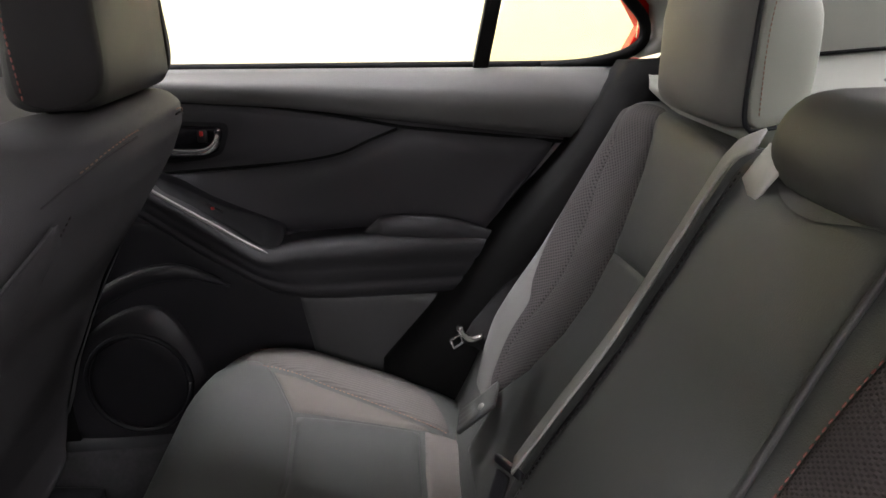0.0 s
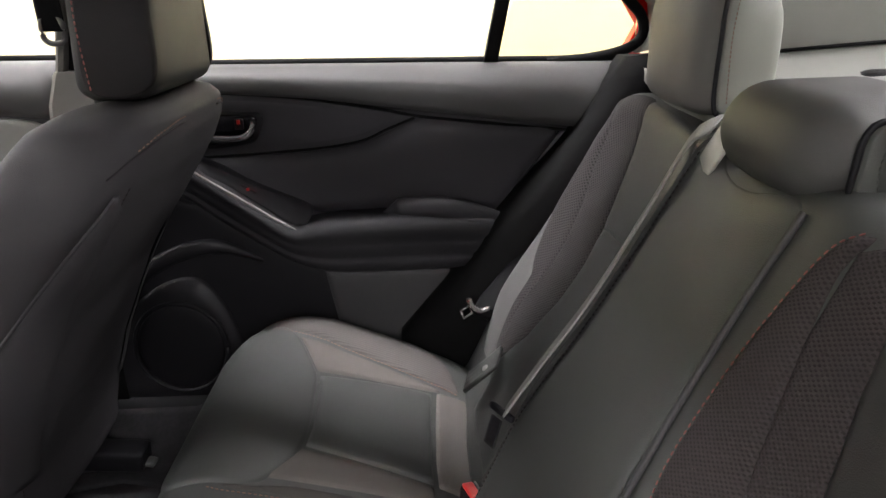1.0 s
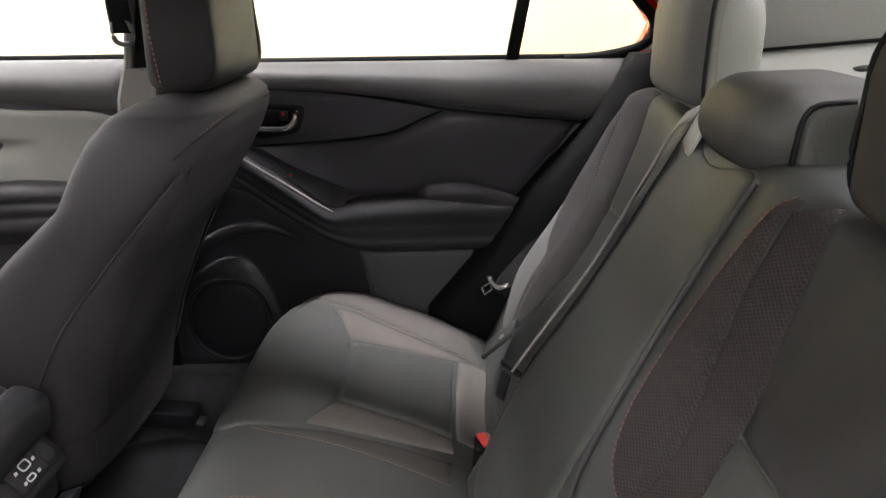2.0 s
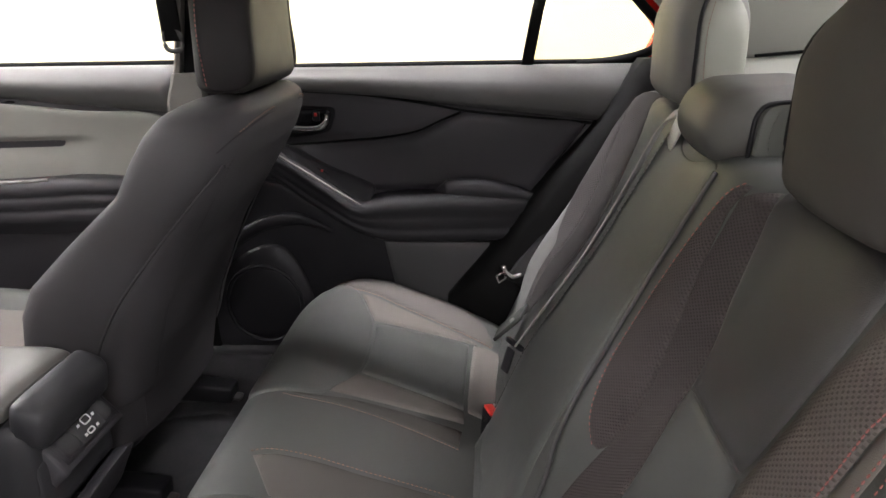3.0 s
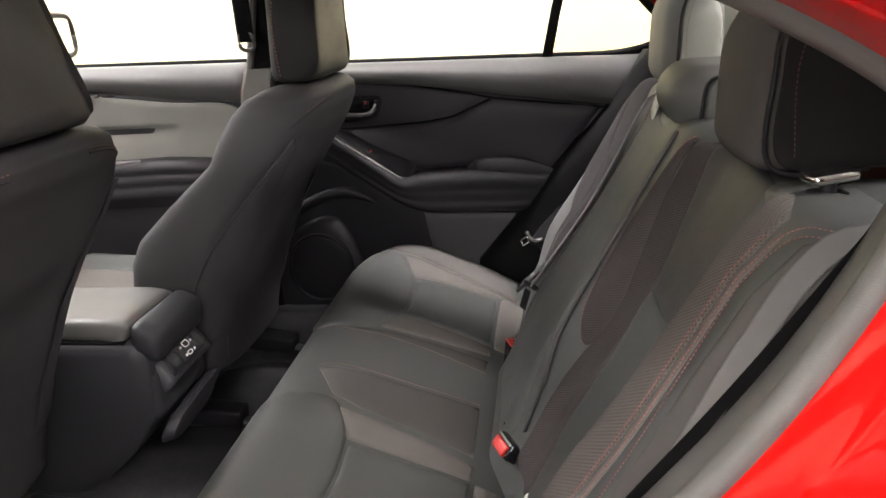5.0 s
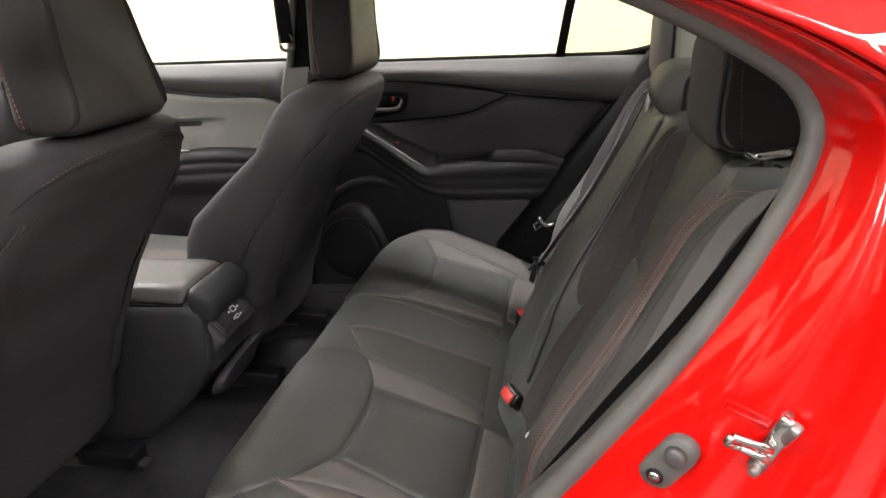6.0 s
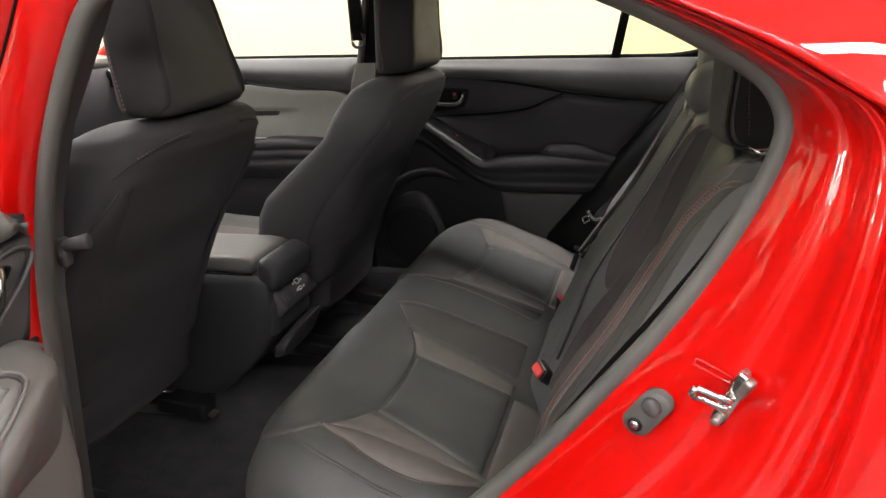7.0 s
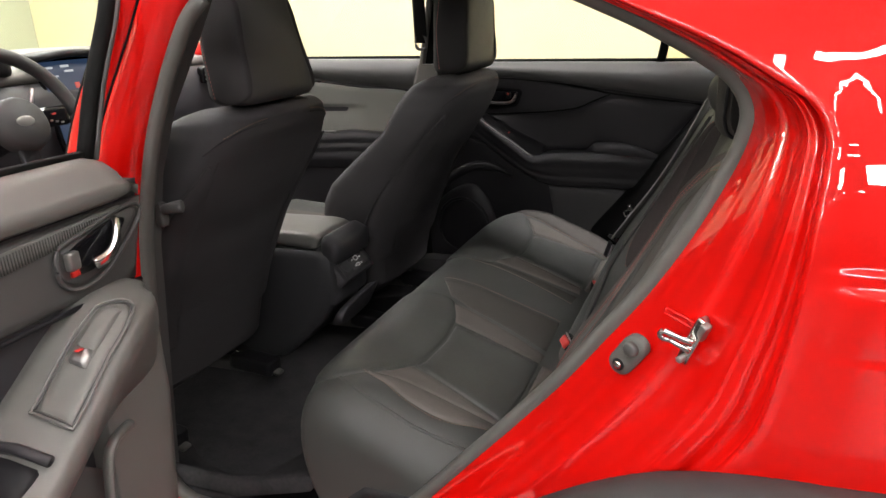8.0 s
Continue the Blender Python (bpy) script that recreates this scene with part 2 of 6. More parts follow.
def patch(loop, f, step=0.012, groove=0.004, width=0.007, thick=0.012, lift=0.0, soft=True, crown=0.0, grow=0.0):
    """A sewn panel on a surface f(u, v, h): its outline is a closed loop in u, v, widened by grow; the rim sinks into the seam, and a skirt closes it below."""
    rim = spline(loop, True, step) if soft else straight(loop, True, step)
    B = np.array([p[:2] for p in rim])
    if grow:
        way = np.roll(B, -1, axis=0) - np.roll(B, 1, axis=0)
        way /= np.maximum(np.linalg.norm(way, axis=1), 1e-9)[:, None]
        turn_ = float((B[:, 0] * np.roll(B[:, 1], -1) - np.roll(B[:, 0], -1) * B[:, 1]).sum())
        B = B + np.stack([way[:, 1], -way[:, 0]], 1) * (grow if turn_ > 0 else -grow)
    A2, B2 = B, np.roll(B, -1, axis=0)
    lo, hi = B.min(0), B.max(0)

    def dist(p):
        d = B2 - A2
        t = np.clip(((p - A2) * d).sum(1) / np.maximum((d * d).sum(1), 1e-12), 0, 1)
        return float(np.sqrt((((A2 + d * t[:, None]) - p) ** 2).sum(1)).min())

    def inside(p):
        c = ((A2[:, 1] > p[1]) != (B2[:, 1] > p[1]))
        den = np.where(np.abs(B2[:, 1] - A2[:, 1]) < 1e-12, 1e-12, B2[:, 1] - A2[:, 1])
        return bool((c & (p[0] < (B2[:, 0] - A2[:, 0]) * (p[1] - A2[:, 1]) / den + A2[:, 0])).sum() % 2)

    pts = [Vector(p) for p in B]
    inner = []
    area = 0.5 * float((A2[:, 0] * B2[:, 1] - B2[:, 0] * A2[:, 1]).sum())
    side = 1 if area > 0 else -1
    tang = np.roll(B, -1, axis=0) - np.roll(B, 1, axis=0)
    tang /= np.maximum(np.linalg.norm(tang, axis=1), 1e-9)[:, None]
    nrm = np.stack([-tang[:, 1], tang[:, 0]], 1) * side
    for off in (0.35 * width, width, 2.0 * width):
        for p, nn in zip(B, nrm):
            q = p + nn * off
            if inside(q) and dist(q) > off * 0.85:
                inner.append(q)
    x = lo[0]
    k = 0
    while x < hi[0]:
        y = lo[1] + (0.5 * step if k % 2 else 0)
        while y < hi[1]:
            q = np.array((x, y))
            if inside(q) and dist(q) > 2.0 * width + 0.4 * step:
                inner.append(q)
            y += step
        x += step * 0.9
        k += 1
    n = len(pts)
    res = delaunay_2d_cdt(pts + [Vector(q) for q in inner], [(i, (i + 1) % n) for i in range(n)], [], 1, 1e-7)
    bm = bmesh.new()
    vs = []
    for q in res[0]:
        p = np.array(q)
        d = dist(p)
        h = lift - groove * math.exp(-(d / width) ** 1.3) + crown * (1 - math.exp(-d / 0.03))
        vs.append(bm.verts.new(f(p[0], p[1], h)))
    for tri in res[2]:
        try:
            bm.faces.new([vs[i] for i in tri])
        except ValueError:
            pass
    bm.normal_update()
    c = sum((np.array(q) for q in res[0]), np.zeros(2)) / len(res[0])
    good = 0
    for tri, fc in zip(res[2], bm.faces):
        q = np.mean([np.array(res[0][i]) for i in tri], axis=0)
        good += 1 if fc.normal.dot(f(q[0], q[1], 0.01) - f(q[0], q[1], 0)) > 0 else -1
    if good < 0:
        bmesh.ops.reverse_faces(bm, faces=bm.faces[:])
    if thick:
        low = {}
        for e in [e for e in bm.edges if len(e.link_faces) == 1]:
            a, b = e.verts
            for v in (a, b):
                if v not in low:
                    i = v.index if v.index >= 0 else 0
                    low[v] = None
        bm.verts.index_update()
        for v in list(low):
            q = res[0][v.index]
            low[v] = bm.verts.new(f(q[0], q[1], lift - groove - thick))
        for e in [e for e in bm.edges if len(e.link_faces) == 1]:
            a, b = e.verts
            if a in low and b in low:
                try:
                    bm.faces.new((a, b, low[b], low[a]))
                except ValueError:
                    pass
        bmesh.ops.recalc_face_normals(bm, faces=[fc for fc in bm.faces if len(fc.verts) == 4])
    coords = {v: (q[0], q[1]) for v, q in zip(vs, res[0])}
    layer = bm.loops.layers.uv.new("cloth")
    for fc in bm.faces:
        for lp in fc.loops:
            lp[layer].uv = coords.get(lp.vert, (0.0, 0.0))
    return bm


def sheet(f, us, vs, thick=0.01, close=True):
    """A sheet over a grid of u, v with a back side thick metres behind."""
    bm = bmesh.new()
    top = [[bm.verts.new(f(u, v, 0)) for v in vs] for u in us]
    bot = [[bm.verts.new(f(u, v, -thick)) for v in vs] for u in us]
    nu, nv = len(us), len(vs)
    for i in range(nu - 1):
        for j in range(nv - 1):
            bm.faces.new((top[i][j], top[i + 1][j], top[i + 1][j + 1], top[i][j + 1]))
            bm.faces.new((bot[i][j], bot[i][j + 1], bot[i + 1][j + 1], bot[i + 1][j]))
    for i in range(nu - 1):
        bm.faces.new((top[i][0], bot[i][0], bot[i + 1][0], top[i + 1][0]))
        bm.faces.new((top[i][-1], top[i + 1][-1], bot[i + 1][-1], bot[i][-1]))
    for j in range(nv - 1):
        bm.faces.new((top[0][j], top[0][j + 1], bot[0][j + 1], bot[0][j]))
        bm.faces.new((top[-1][j], bot[-1][j], bot[-1][j + 1], top[-1][j + 1]))
    bmesh.ops.recalc_face_normals(bm, faces=bm.faces[:])
    return bm


def loft(loops, cap=True, closed=True):
    """A skin through loops with the same number of points."""
    bm = bmesh.new()
    rings = [[bm.verts.new(Vector(p)) for p in lp] for lp in loops]
    n = len(rings[0])
    for a, b in zip(rings, rings[1:]):
        for i in range(n if closed else n - 1):
            j = (i + 1) % n
            bm.faces.new((a[i], a[j], b[j], b[i]))
    if cap and closed:
        bm.faces.new(rings[0][::-1])
        bm.faces.new(rings[-1])
    bmesh.ops.recalc_face_normals(bm, faces=bm.faces[:])
    return bm


def tube(path, r, n=8, flat=1.0, up=(0, 0, 1), power=2.0):
    """A tube along a path; r a number or one for each point; flat squeezes it along its second axis."""
    P = [Vector(p) for p in path]
    R = r if isinstance(r, (list, tuple)) else [r] * len(P)
    loops = []
    for i, p in enumerate(P):
        t = (P[min(i + 1, len(P) - 1)] - P[max(i - 1, 0)]).normalized()
        a = Vector(up).cross(t)
        if a.length < 1e-4:
            a = Vector((1, 0, 0)).cross(t)
        a.normalize()
        b = t.cross(a)
        ring = []
        for k in range(n):
            w = 2 * math.pi * k / n
            c, s = math.cos(w), math.sin(w)
            c, s = math.copysign(abs(c) ** (2 / power), c), math.copysign(abs(s) ** (2 / power), s)
            ring.append(p + a * (R[i] * c) + b * (R[i] * flat * s))
        loops.append(ring)
    return loft(loops)


def block(size, r, n=6, fn=None, at=(0, 0, 0), turn=None):
    """A rounded box of full size (x, y, z); fn bends a local point, turn (degrees) and at place it."""
    bm = bmesh.new()
    bmesh.ops.create_cube(bm, size=2)
    bmesh.ops.subdivide_edges(bm, edges=bm.edges[:], cuts=n, use_grid_fill=True)
    half = Vector(size) / 2
    m = Matrix.LocRotScale(Vector(at), Euler([radians(a) for a in (turn or (0, 0, 0))]), None)
    for v in bm.verts:
        p = Vector([math.sin(q * math.pi / 2.6) / math.sin(math.pi / 2.6) * h for q, h in zip(v.co, half)])
        core = Vector([max(-(h - r), min(h - r, q)) for q, h in zip(p, half)])
        d = p - core
        if d.length > 1e-9:
            p = core + d.normalized() * r
        v.co = m @ (fn(p) if fn else p)
    bmesh.ops.recalc_face_normals(bm, faces=bm.faces[:])
    return bm


def cyl(p, q, r, n=20, r2=None, bevel=0.0):
    a, b = Vector(p), Vector(q)
    t = (b - a).normalized()
    s = t.orthogonal().normalized()
    w = t.cross(s)
    r2 = r if r2 is None else r2
    L = (b - a).length
    rows = [(0.0, r - bevel), (bevel, r), (L - bevel, r2), (L, r2 - bevel)] if bevel else [(0.0, r), (L, r2)]
    return loft([[a + t * d + (s * math.cos(2 * math.pi * k / n) + w * math.sin(2 * math.pi * k / n)) * rr for k in range(n)] for d, rr in rows])


def joined(bms):
    out = bmesh.new()
    for b in bms:
        me = bpy.data.meshes.new("tmp")
        b.to_mesh(me)
        b.free()
        out.from_mesh(me)
        bpy.data.meshes.remove(me)
    return out


def stitches(path, f, length=0.0045, gap=0.0025, r=0.0008, lift=0.001):
    """Thread stitches along a line in u, v of a surface."""
    line = spline(path, False, 0.004)
    pts = [f(p[0], p[1], lift) for p in line]
    dist_at = [0.0]
    for a, b in zip(pts, pts[1:]):
        dist_at.append(dist_at[-1] + (b - a).length)
    total = dist_at[-1]

    def at(d):
        i = max(0, min(len(pts) - 2, int(np.searchsorted(dist_at, d)) - 1))
        w = (d - dist_at[i]) / max(1e-9, dist_at[i + 1] - dist_at[i])
        return pts[i].lerp(pts[i + 1], w)

    out = bmesh.new()
    d = 0.0
    while d + length < total:
        a, b = at(d), at(d + length)
        t = (b - a).normalized()
        s = t.orthogonal().normalized()
        w = t.cross(s)
        ring = []
        for q, rr in ((a, 0.4 * r), (a.lerp(b, 0.25), r), (a.lerp(b, 0.75), r), (b, 0.4 * r)):
            ring.append([out.verts.new(q + (s * math.cos(k * math.pi / 2) + w * math.sin(k * math.pi / 2)) * rr) for k in range(4)])
        for x, y in zip(ring, ring[1:]):
            for k in range(4):
                out.faces.new((x[k], x[(k + 1) % 4], y[(k + 1) % 4], y[k]))
        d += length + gap
    bmesh.ops.recalc_face_normals(out, faces=out.faces[:])
    return out


def interp(x, xs, ys):
    return float(np.interp(x, xs, ys))


def frange(a, b, n):
    return [a + (b - a) * i / (n - 1) for i in range(n)]


# ---- the showroom around the car ----
def slab(lo, hi, r=0.0):
    c = [(a + b) / 2 for a, b in zip(lo, hi)]
    return block([b - a for a, b in zip(lo, hi)], max(r, 0.001), n=2, at=c)


show_floor = tagged(part("floor", slab((-6, -9.4, -0.1), (8, 7, 0.0)), SHOW_FLOOR, None, smooth=False), "dark grey polished showroom floor", "floor", kind="structure")
show_ceiling = tagged(part("ceiling", slab((-6, -9.4, 3.2), (8, 7, 3.3)), CEILING_PAINT, None, smooth=False), "white showroom ceiling above the car", "ceiling", kind="structure")
for nm, lo, hi in (("wall_north", (-6, 3.6, 0.002), (8, 3.75, 3.198)), ("wall_south", (-6, -9.4, 0.002), (8, -9.25, 3.198)),
                   ("wall_front", (-6.15, -9.25, 0.002), (-6, 3.6, 3.198)), ("wall_back", (8, -9.25, 0.002), (8.15, 3.6, 3.198))):
    pale = nm in ("wall_north", "wall_front")
    tagged(part(nm, slab(lo, hi), (FRONT_WALL_PAINT if nm == "wall_front" else WALL_PAINT) if pale else DARK_WALL, None, smooth=False), "plain cream painted showroom wall" if pale else "plain charcoal showroom wall", "wall", kind="structure")


def ceiling_panel(x, y, w, d):
    t = thing("ceiling_light", "long white ceiling light panel, switched on", "ceiling light", "showroom ceiling lights", at=(x, y, 3.2))
    part("frame", slab((x - w / 2 - 0.02, y - d / 2 - 0.02, 3.165), (x + w / 2 + 0.02, y + d / 2 + 0.02, 3.198)), SATIN, t, smooth=False)
    part("diffuser", slab((x - w / 2, y - d / 2, 3.155), (x + w / 2, y + d / 2, 3.164)), PANEL_GLOW, t, "glowing white diffuser", smooth=False)


# Those at y 1.08, -1.45 and x 2.2 are unseen, added for cabin light.
for px, py, pw, pd in ((-2.6, 2.9, 1.6, 0.15), (1.6, 2.9, 2.4, 0.10), (-0.2, 1.08, 3.0, 0.34), (-4.4, 1.6, 0.3, 2.4), (-3.1, 0.3, 0.3, 2.6), (1.7, -2.72, 1.8, 0.14), (-0.9, -4.6, 1.8, 0.10),
                       (1.75, -7.1, 1.1, 0.9), (-1.9, -6.4, 1.6, 0.25), (4.4, -2.72, 1.2, 0.2), (4.4, -4.6, 1.2, 0.25), (5.4, 0.4, 0.5, 2.4), (-0.5, -1.45, 2.4, 0.08), (2.2, 0.2, 0.22, 2.2), (-4.7, -8.55, 2.0, 0.55), (-5.3, -6.8, 1.0, 0.45), (-2.4, -8.6, 1.2, 0.45)):
    ceiling_panel(px, py, pw, pd)
# long bright tubes across the showroom
for px in (-1.3, -0.4, 0.5, 1.4, 2.3, 3.2):
    ceiling_panel(px, -3.5, 0.05, 1.5)
for px in (-5.5, -4.7, -3.9, -3.1, -0.6, 0.5, 2.9):
    for py in (-5.5, -6.05, -8.0):
        ceiling_panel(px, py, 0.55, 0.05)

# ---- the car's shell: floor, roof, pillars, panels ----
shell = thing("car_body", "red painted saloon car body with its door opening", "car body", kind="structure")


def floor_f(x, y, h):
    z = 0.215 + 0.055 * math.exp(-(y / 0.13) ** 4) + 0.10 * max(0.0, min(1.0, (x + 0.33) / 0.12))
    edge = max(0.0, abs(y) - 0.58)
    return Vector((x, y, z + h + min(0.06, edge * edge * 18)))


part("carpet", sheet(floor_f, frange(-1.9, 0.3, 70), frange(-0.665, 0.665, 50), 0.02), CARPET_GREY, shell, "black carpet covering the cabin floor")
# outer floor pan and roof, out of view, close the cabin
part("underbody", slab((-2.0, -0.7, 0.12), (2.2, 0.7, 0.18), 0.02), PLASTIC, shell)


def roof_f(x, y, h):
    return Vector((x, y, 1.42 - 0.05 * (y / 0.6) ** 2 - 0.16 * max(0.0, x - 0.1) ** 1.6 - 0.12 * max(0.0, -0.6 - x) ** 1.8 + h))


part("roof", sheet(lambda x, y, h: roof_f(x, y, h + 0.03), frange(-0.95, 0.62, 24), frange(-0.56, 0.56, 16), 0.006), RED_PAINT, shell)
part("headliner", sheet(roof_f, frange(-0.95, 0.62, 24), frange(-0.56, 0.56, 16), 0.012), HEADLINER, shell, "pale grey headliner cloth")
for sy in (-1, 1):
    part("roof_rail", tube(spline([(-1.7, sy * 0.70, 0.98), (-1.0, sy * 0.60, 1.32), (-0.3, sy * 0.575, 1.40), (0.3, sy * 0.575, 1.36), (0.75, sy * 0.60, 1.22), (1.15, sy * 0.66, 1.04)], step=0.06), 0.035, 10), RED_PAINT, shell)
    # screen pillars and bonnet side close the front
part("firewall", slab((-1.95, -0.68, 0.2), (-1.9, 0.68, 0.92), 0.01), PLASTIC, shell)
part("boot_wall", slab((0.62, -0.66, 0.2), (0.66, 0.66, 0.93), 0.01), PLASTIC, shell)

# near side: opening edge, jamb and rear quarter
SEAL = [(-0.10, -0.668, 0.385), (0.0, -0.666, 0.495), (0.06, -0.664, 0.56), (0.13, -0.663, 0.64), (0.185, -0.662, 0.71), (0.24, -0.661, 0.782), (0.29, -0.66, 0.86),
        (0.332, -0.658, 0.94), (0.351, -0.655, 0.99), (0.353, -0.651, 1.022), (0.338, -0.646, 1.052), (0.31, -0.64, 1.075), (0.26, -0.632, 1.105), (0.19, -0.62, 1.14), (0.05, -0.605, 1.20), (-0.10, -0.595, 1.25)]
EDGE = [(0.155, -0.80, 0.36), (0.21, -0.805, 0.46), (0.26, -0.808, 0.53), (0.32, -0.81, 0.60), (0.378, -0.808, 0.69), (0.398, -0.806, 0.77), (0.410, -0.803, 0.84),
        (0.418, -0.798, 0.92), (0.424, -0.790, 0.98), (0.424, -0.776, 1.012), (0.408, -0.757, 1.042), (0.375, -0.742, 1.064), (0.325, -0.725, 1.095), (0.25, -0.708, 1.13), (0.11, -0.685, 1.19), (-0.05, -0.665, 1.24)]


def quarter_y(x, z):
    """The outer skin of the near rear quarter: y at x, z."""
    y = -0.812 - 0.016 * math.exp(-((z - 0.72) / 0.20) ** 2)
    up = max(0.0, z - 0.90)
    y += 0.30 * up * up / (up + 0.06) + 1.0 * max(0.0, z - 1.0) ** 2
    far = min(1.0, max(0.0, (x - 0.425) / 0.03))
    y += far * (0.0016 * math.tanh((z - 0.887) / 0.0035) + 0.0022 * math.tanh((z - 0.868) / 0.004) + 0.0012 * math.tanh((z - 0.797) / 0.004) - 0.0050 * math.exp(-((z - 0.84) / 0.05) ** 2))
    return y + 0.10 * max(0.0, x - 0.9) ** 1.5


EDGE = [(x, quarter_y(x, z) + 0.005, z) for x, y, z in EDGE]


def even(line, n):
    """n points at even steps of the control number along a line of control points."""
    P = [np.array(p, float) for p in line]
    out = []
    for k in range(n):
        s = k * (len(P) - 1) / (n - 1)
        i = min(int(s), len(P) - 2)
        t = s - i
        p1, p2 = P[i], P[i + 1]
        p0 = P[i - 1] if i else 2 * p1 - p2
        p3 = P[i + 2] if i + 2 < len(P) else 2 * p2 - p1
        out.append(0.5 * (2 * p1 + (p2 - p0) * t + (2 * p0 - 5 * p1 + 4 * p2 - p3) * t * t + (3 * p1 - p0 - 3 * p2 + p3) * t ** 3))
    return out


seal_s, edge_s = even(SEAL, 150), even(EDGE, 150)
# the jamb steps from the seal flange out to the skin's edge: a land, ridges, a channel and a lip
JAMB = [(0.0, 0.010), (0.03, 0.002), (0.08, 0.0), (0.20, 0.0), (0.34, 0.0), (0.385, 0.0008), (0.415, 0.003), (0.445, 0.0065), (0.475, 0.0092), (0.51, 0.010), (0.56, 0.0098), (0.60, 0.0085), (0.63, 0.006), (0.66, 0.0035), (0.70, 0.002), (0.76, 0.0015), (0.82, 0.002), (0.85, 0.004), (0.87, 0.0075), (0.89, 0.011), (0.91, 0.0125), (0.935, 0.0115), (0.955, 0.008), (0.975, 0.003), (1.0, 0.0)]
jamb_s = [(w, d - sum(0.0013 * math.exp(-((w - c) / 0.015) ** 2) for c in (0.22, 0.74)), q) for w, d, q in even([(w, d, 0) for w, d in JAMB], 145)]
rows = []
for s, e in zip(seal_s, edge_s):
    across = e - s
    inward = np.array((0.35, 0.94, 0.0))
    rows.append([s + across * w + inward * d - np.array((0, 0.022, 0)) * math.sin(math.pi * min(1, max(0, w))) for w, d, _ in jamb_s])
part("door_jamb", loft(rows, cap=False, closed=False), RED_PAINT, shell, "glossy red painted rear door jamb")
# inner trim between the seal and the seat
rows = []
for s in even(SEAL, 80):
    rows.append([s + np.array((0.004, 0.004, 0.0)), s + np.array((0.002, 0.016, 0.0)), s + np.array((0.004, 0.034, 0.0)), s + np.array((0.009, 0.056, 0.0)), s + np.array((0.016, 0.074, 0.0)), s + np.array((0.022, 0.081, 0.0)), s + np.array((0.030, 0.083, 0.0))])
part("opening_trim", loft(rows, cap=False, closed=False), RUBBER, shell, "grey plastic trim inside the door opening")
# Black sheet that paints the shade in the gap beside the seat back.
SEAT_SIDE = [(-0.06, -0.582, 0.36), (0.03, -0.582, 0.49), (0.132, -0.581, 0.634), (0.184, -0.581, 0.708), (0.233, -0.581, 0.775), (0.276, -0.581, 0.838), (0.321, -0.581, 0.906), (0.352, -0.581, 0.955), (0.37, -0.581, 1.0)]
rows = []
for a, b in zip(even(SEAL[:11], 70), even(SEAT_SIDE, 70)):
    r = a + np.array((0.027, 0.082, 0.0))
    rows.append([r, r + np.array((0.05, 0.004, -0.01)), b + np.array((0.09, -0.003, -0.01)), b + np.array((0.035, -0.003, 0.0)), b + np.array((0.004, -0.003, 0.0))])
part("seat_gap_shade", loft(rows, cap=False, closed=False), RUBBER_GAP_SHADE, shell, "black sheet painting the shade between seat and trim")
TOPLINE = [(0.90, 1.9), (0.95, 1.9), (0.98, 1.6), (1.05, 1.15), (1.20, 0.75), (1.245, 0.58)]
zrows = sorted(frange(0.36, 1.24, 60) + frange(0.876, 0.898, 14) + frange(0.856, 0.880, 14) + frange(0.786, 0.808, 12))
edge_z = [p[2] for p in edge_s]
rows = []
for z in zrows:
    xe = interp(z, edge_z, [p[0] for p in edge_s])
    xm = interp(z, [p[0] for p in TOPLINE], [p[1] for p in TOPLINE])
    row = [(xe - 0.002, quarter_y(xe, z) + 0.016, z), (xe - 0.003, quarter_y(xe, z) + 0.009, z), (xe - 0.0015, quarter_y(xe, z) + 0.003, z), (xe + 0.003, quarter_y(xe, z) + 0.0004, z)]
    for w in (0.012, 0.02, 0.03, 0.045, 0.06, 0.08, 0.11, 0.15, 0.2, 0.3, 0.45, 0.65, 0.85, 1.0):
        x = xe + 0.004 + (xm - xe) * w
        row.append((x, quarter_y(x, z), z))
    rows.append(row)
part("quarter_panel", loft(rows, cap=False, closed=False), RED_PAINT, shell, "glossy red rear quarter panel")
# black wheel-arch moulding
ARCH = [(0.10, -0.835, 0.455), (0.175, -0.842, 0.510), (0.25, -0.848, 0.556), (0.33, -0.853, 0.586), (0.45, -0.858, 0.600), (0.60, -0.86, 0.602), (0.78, -0.86, 0.56), (0.95, -0.86, 0.48)]
part("wheel_arch_trim", tube(spline(ARCH, step=0.03), 0.055, 14, flat=0.9, up=(0, 1, 0), power=3.2), KICK_GREY, shell, "grey-black plastic wheel-arch moulding")
part("wheel_arch_joint", slab((0.325, -0.9095, 0.52), (0.328, -0.86, 0.60)), RUBBER_GAP_SHADE, shell)
# seal of the opening
seal_path = [(-0.407, -0.655, 1.185), (-0.455, -0.658, 1.135), (-0.525, -0.66, 1.016), (-0.573, -0.66, 0.90), (-0.607, -0.66, 0.768), (-0.64, -0.662, 0.50), (-0.66, -0.664, 0.36), (-0.64, -0.666, 0.285), (-0.58, -0.668, 0.262),
             (-0.4, -0.668, 0.262), (-0.25, -0.668, 0.285), (-0.16, -0.668, 0.33)] + SEAL + [(-0.25, -0.59, 1.28), (-0.36, -0.61, 1.25)]
part("door_seal", tube(spline(seal_path, True, 0.012) + [spline(seal_path, True, 0.012)[0]], 0.0118, 12, up=(0, 1, 0), power=2.4), RUBBER, shell, "grey rubber door seal round the opening")

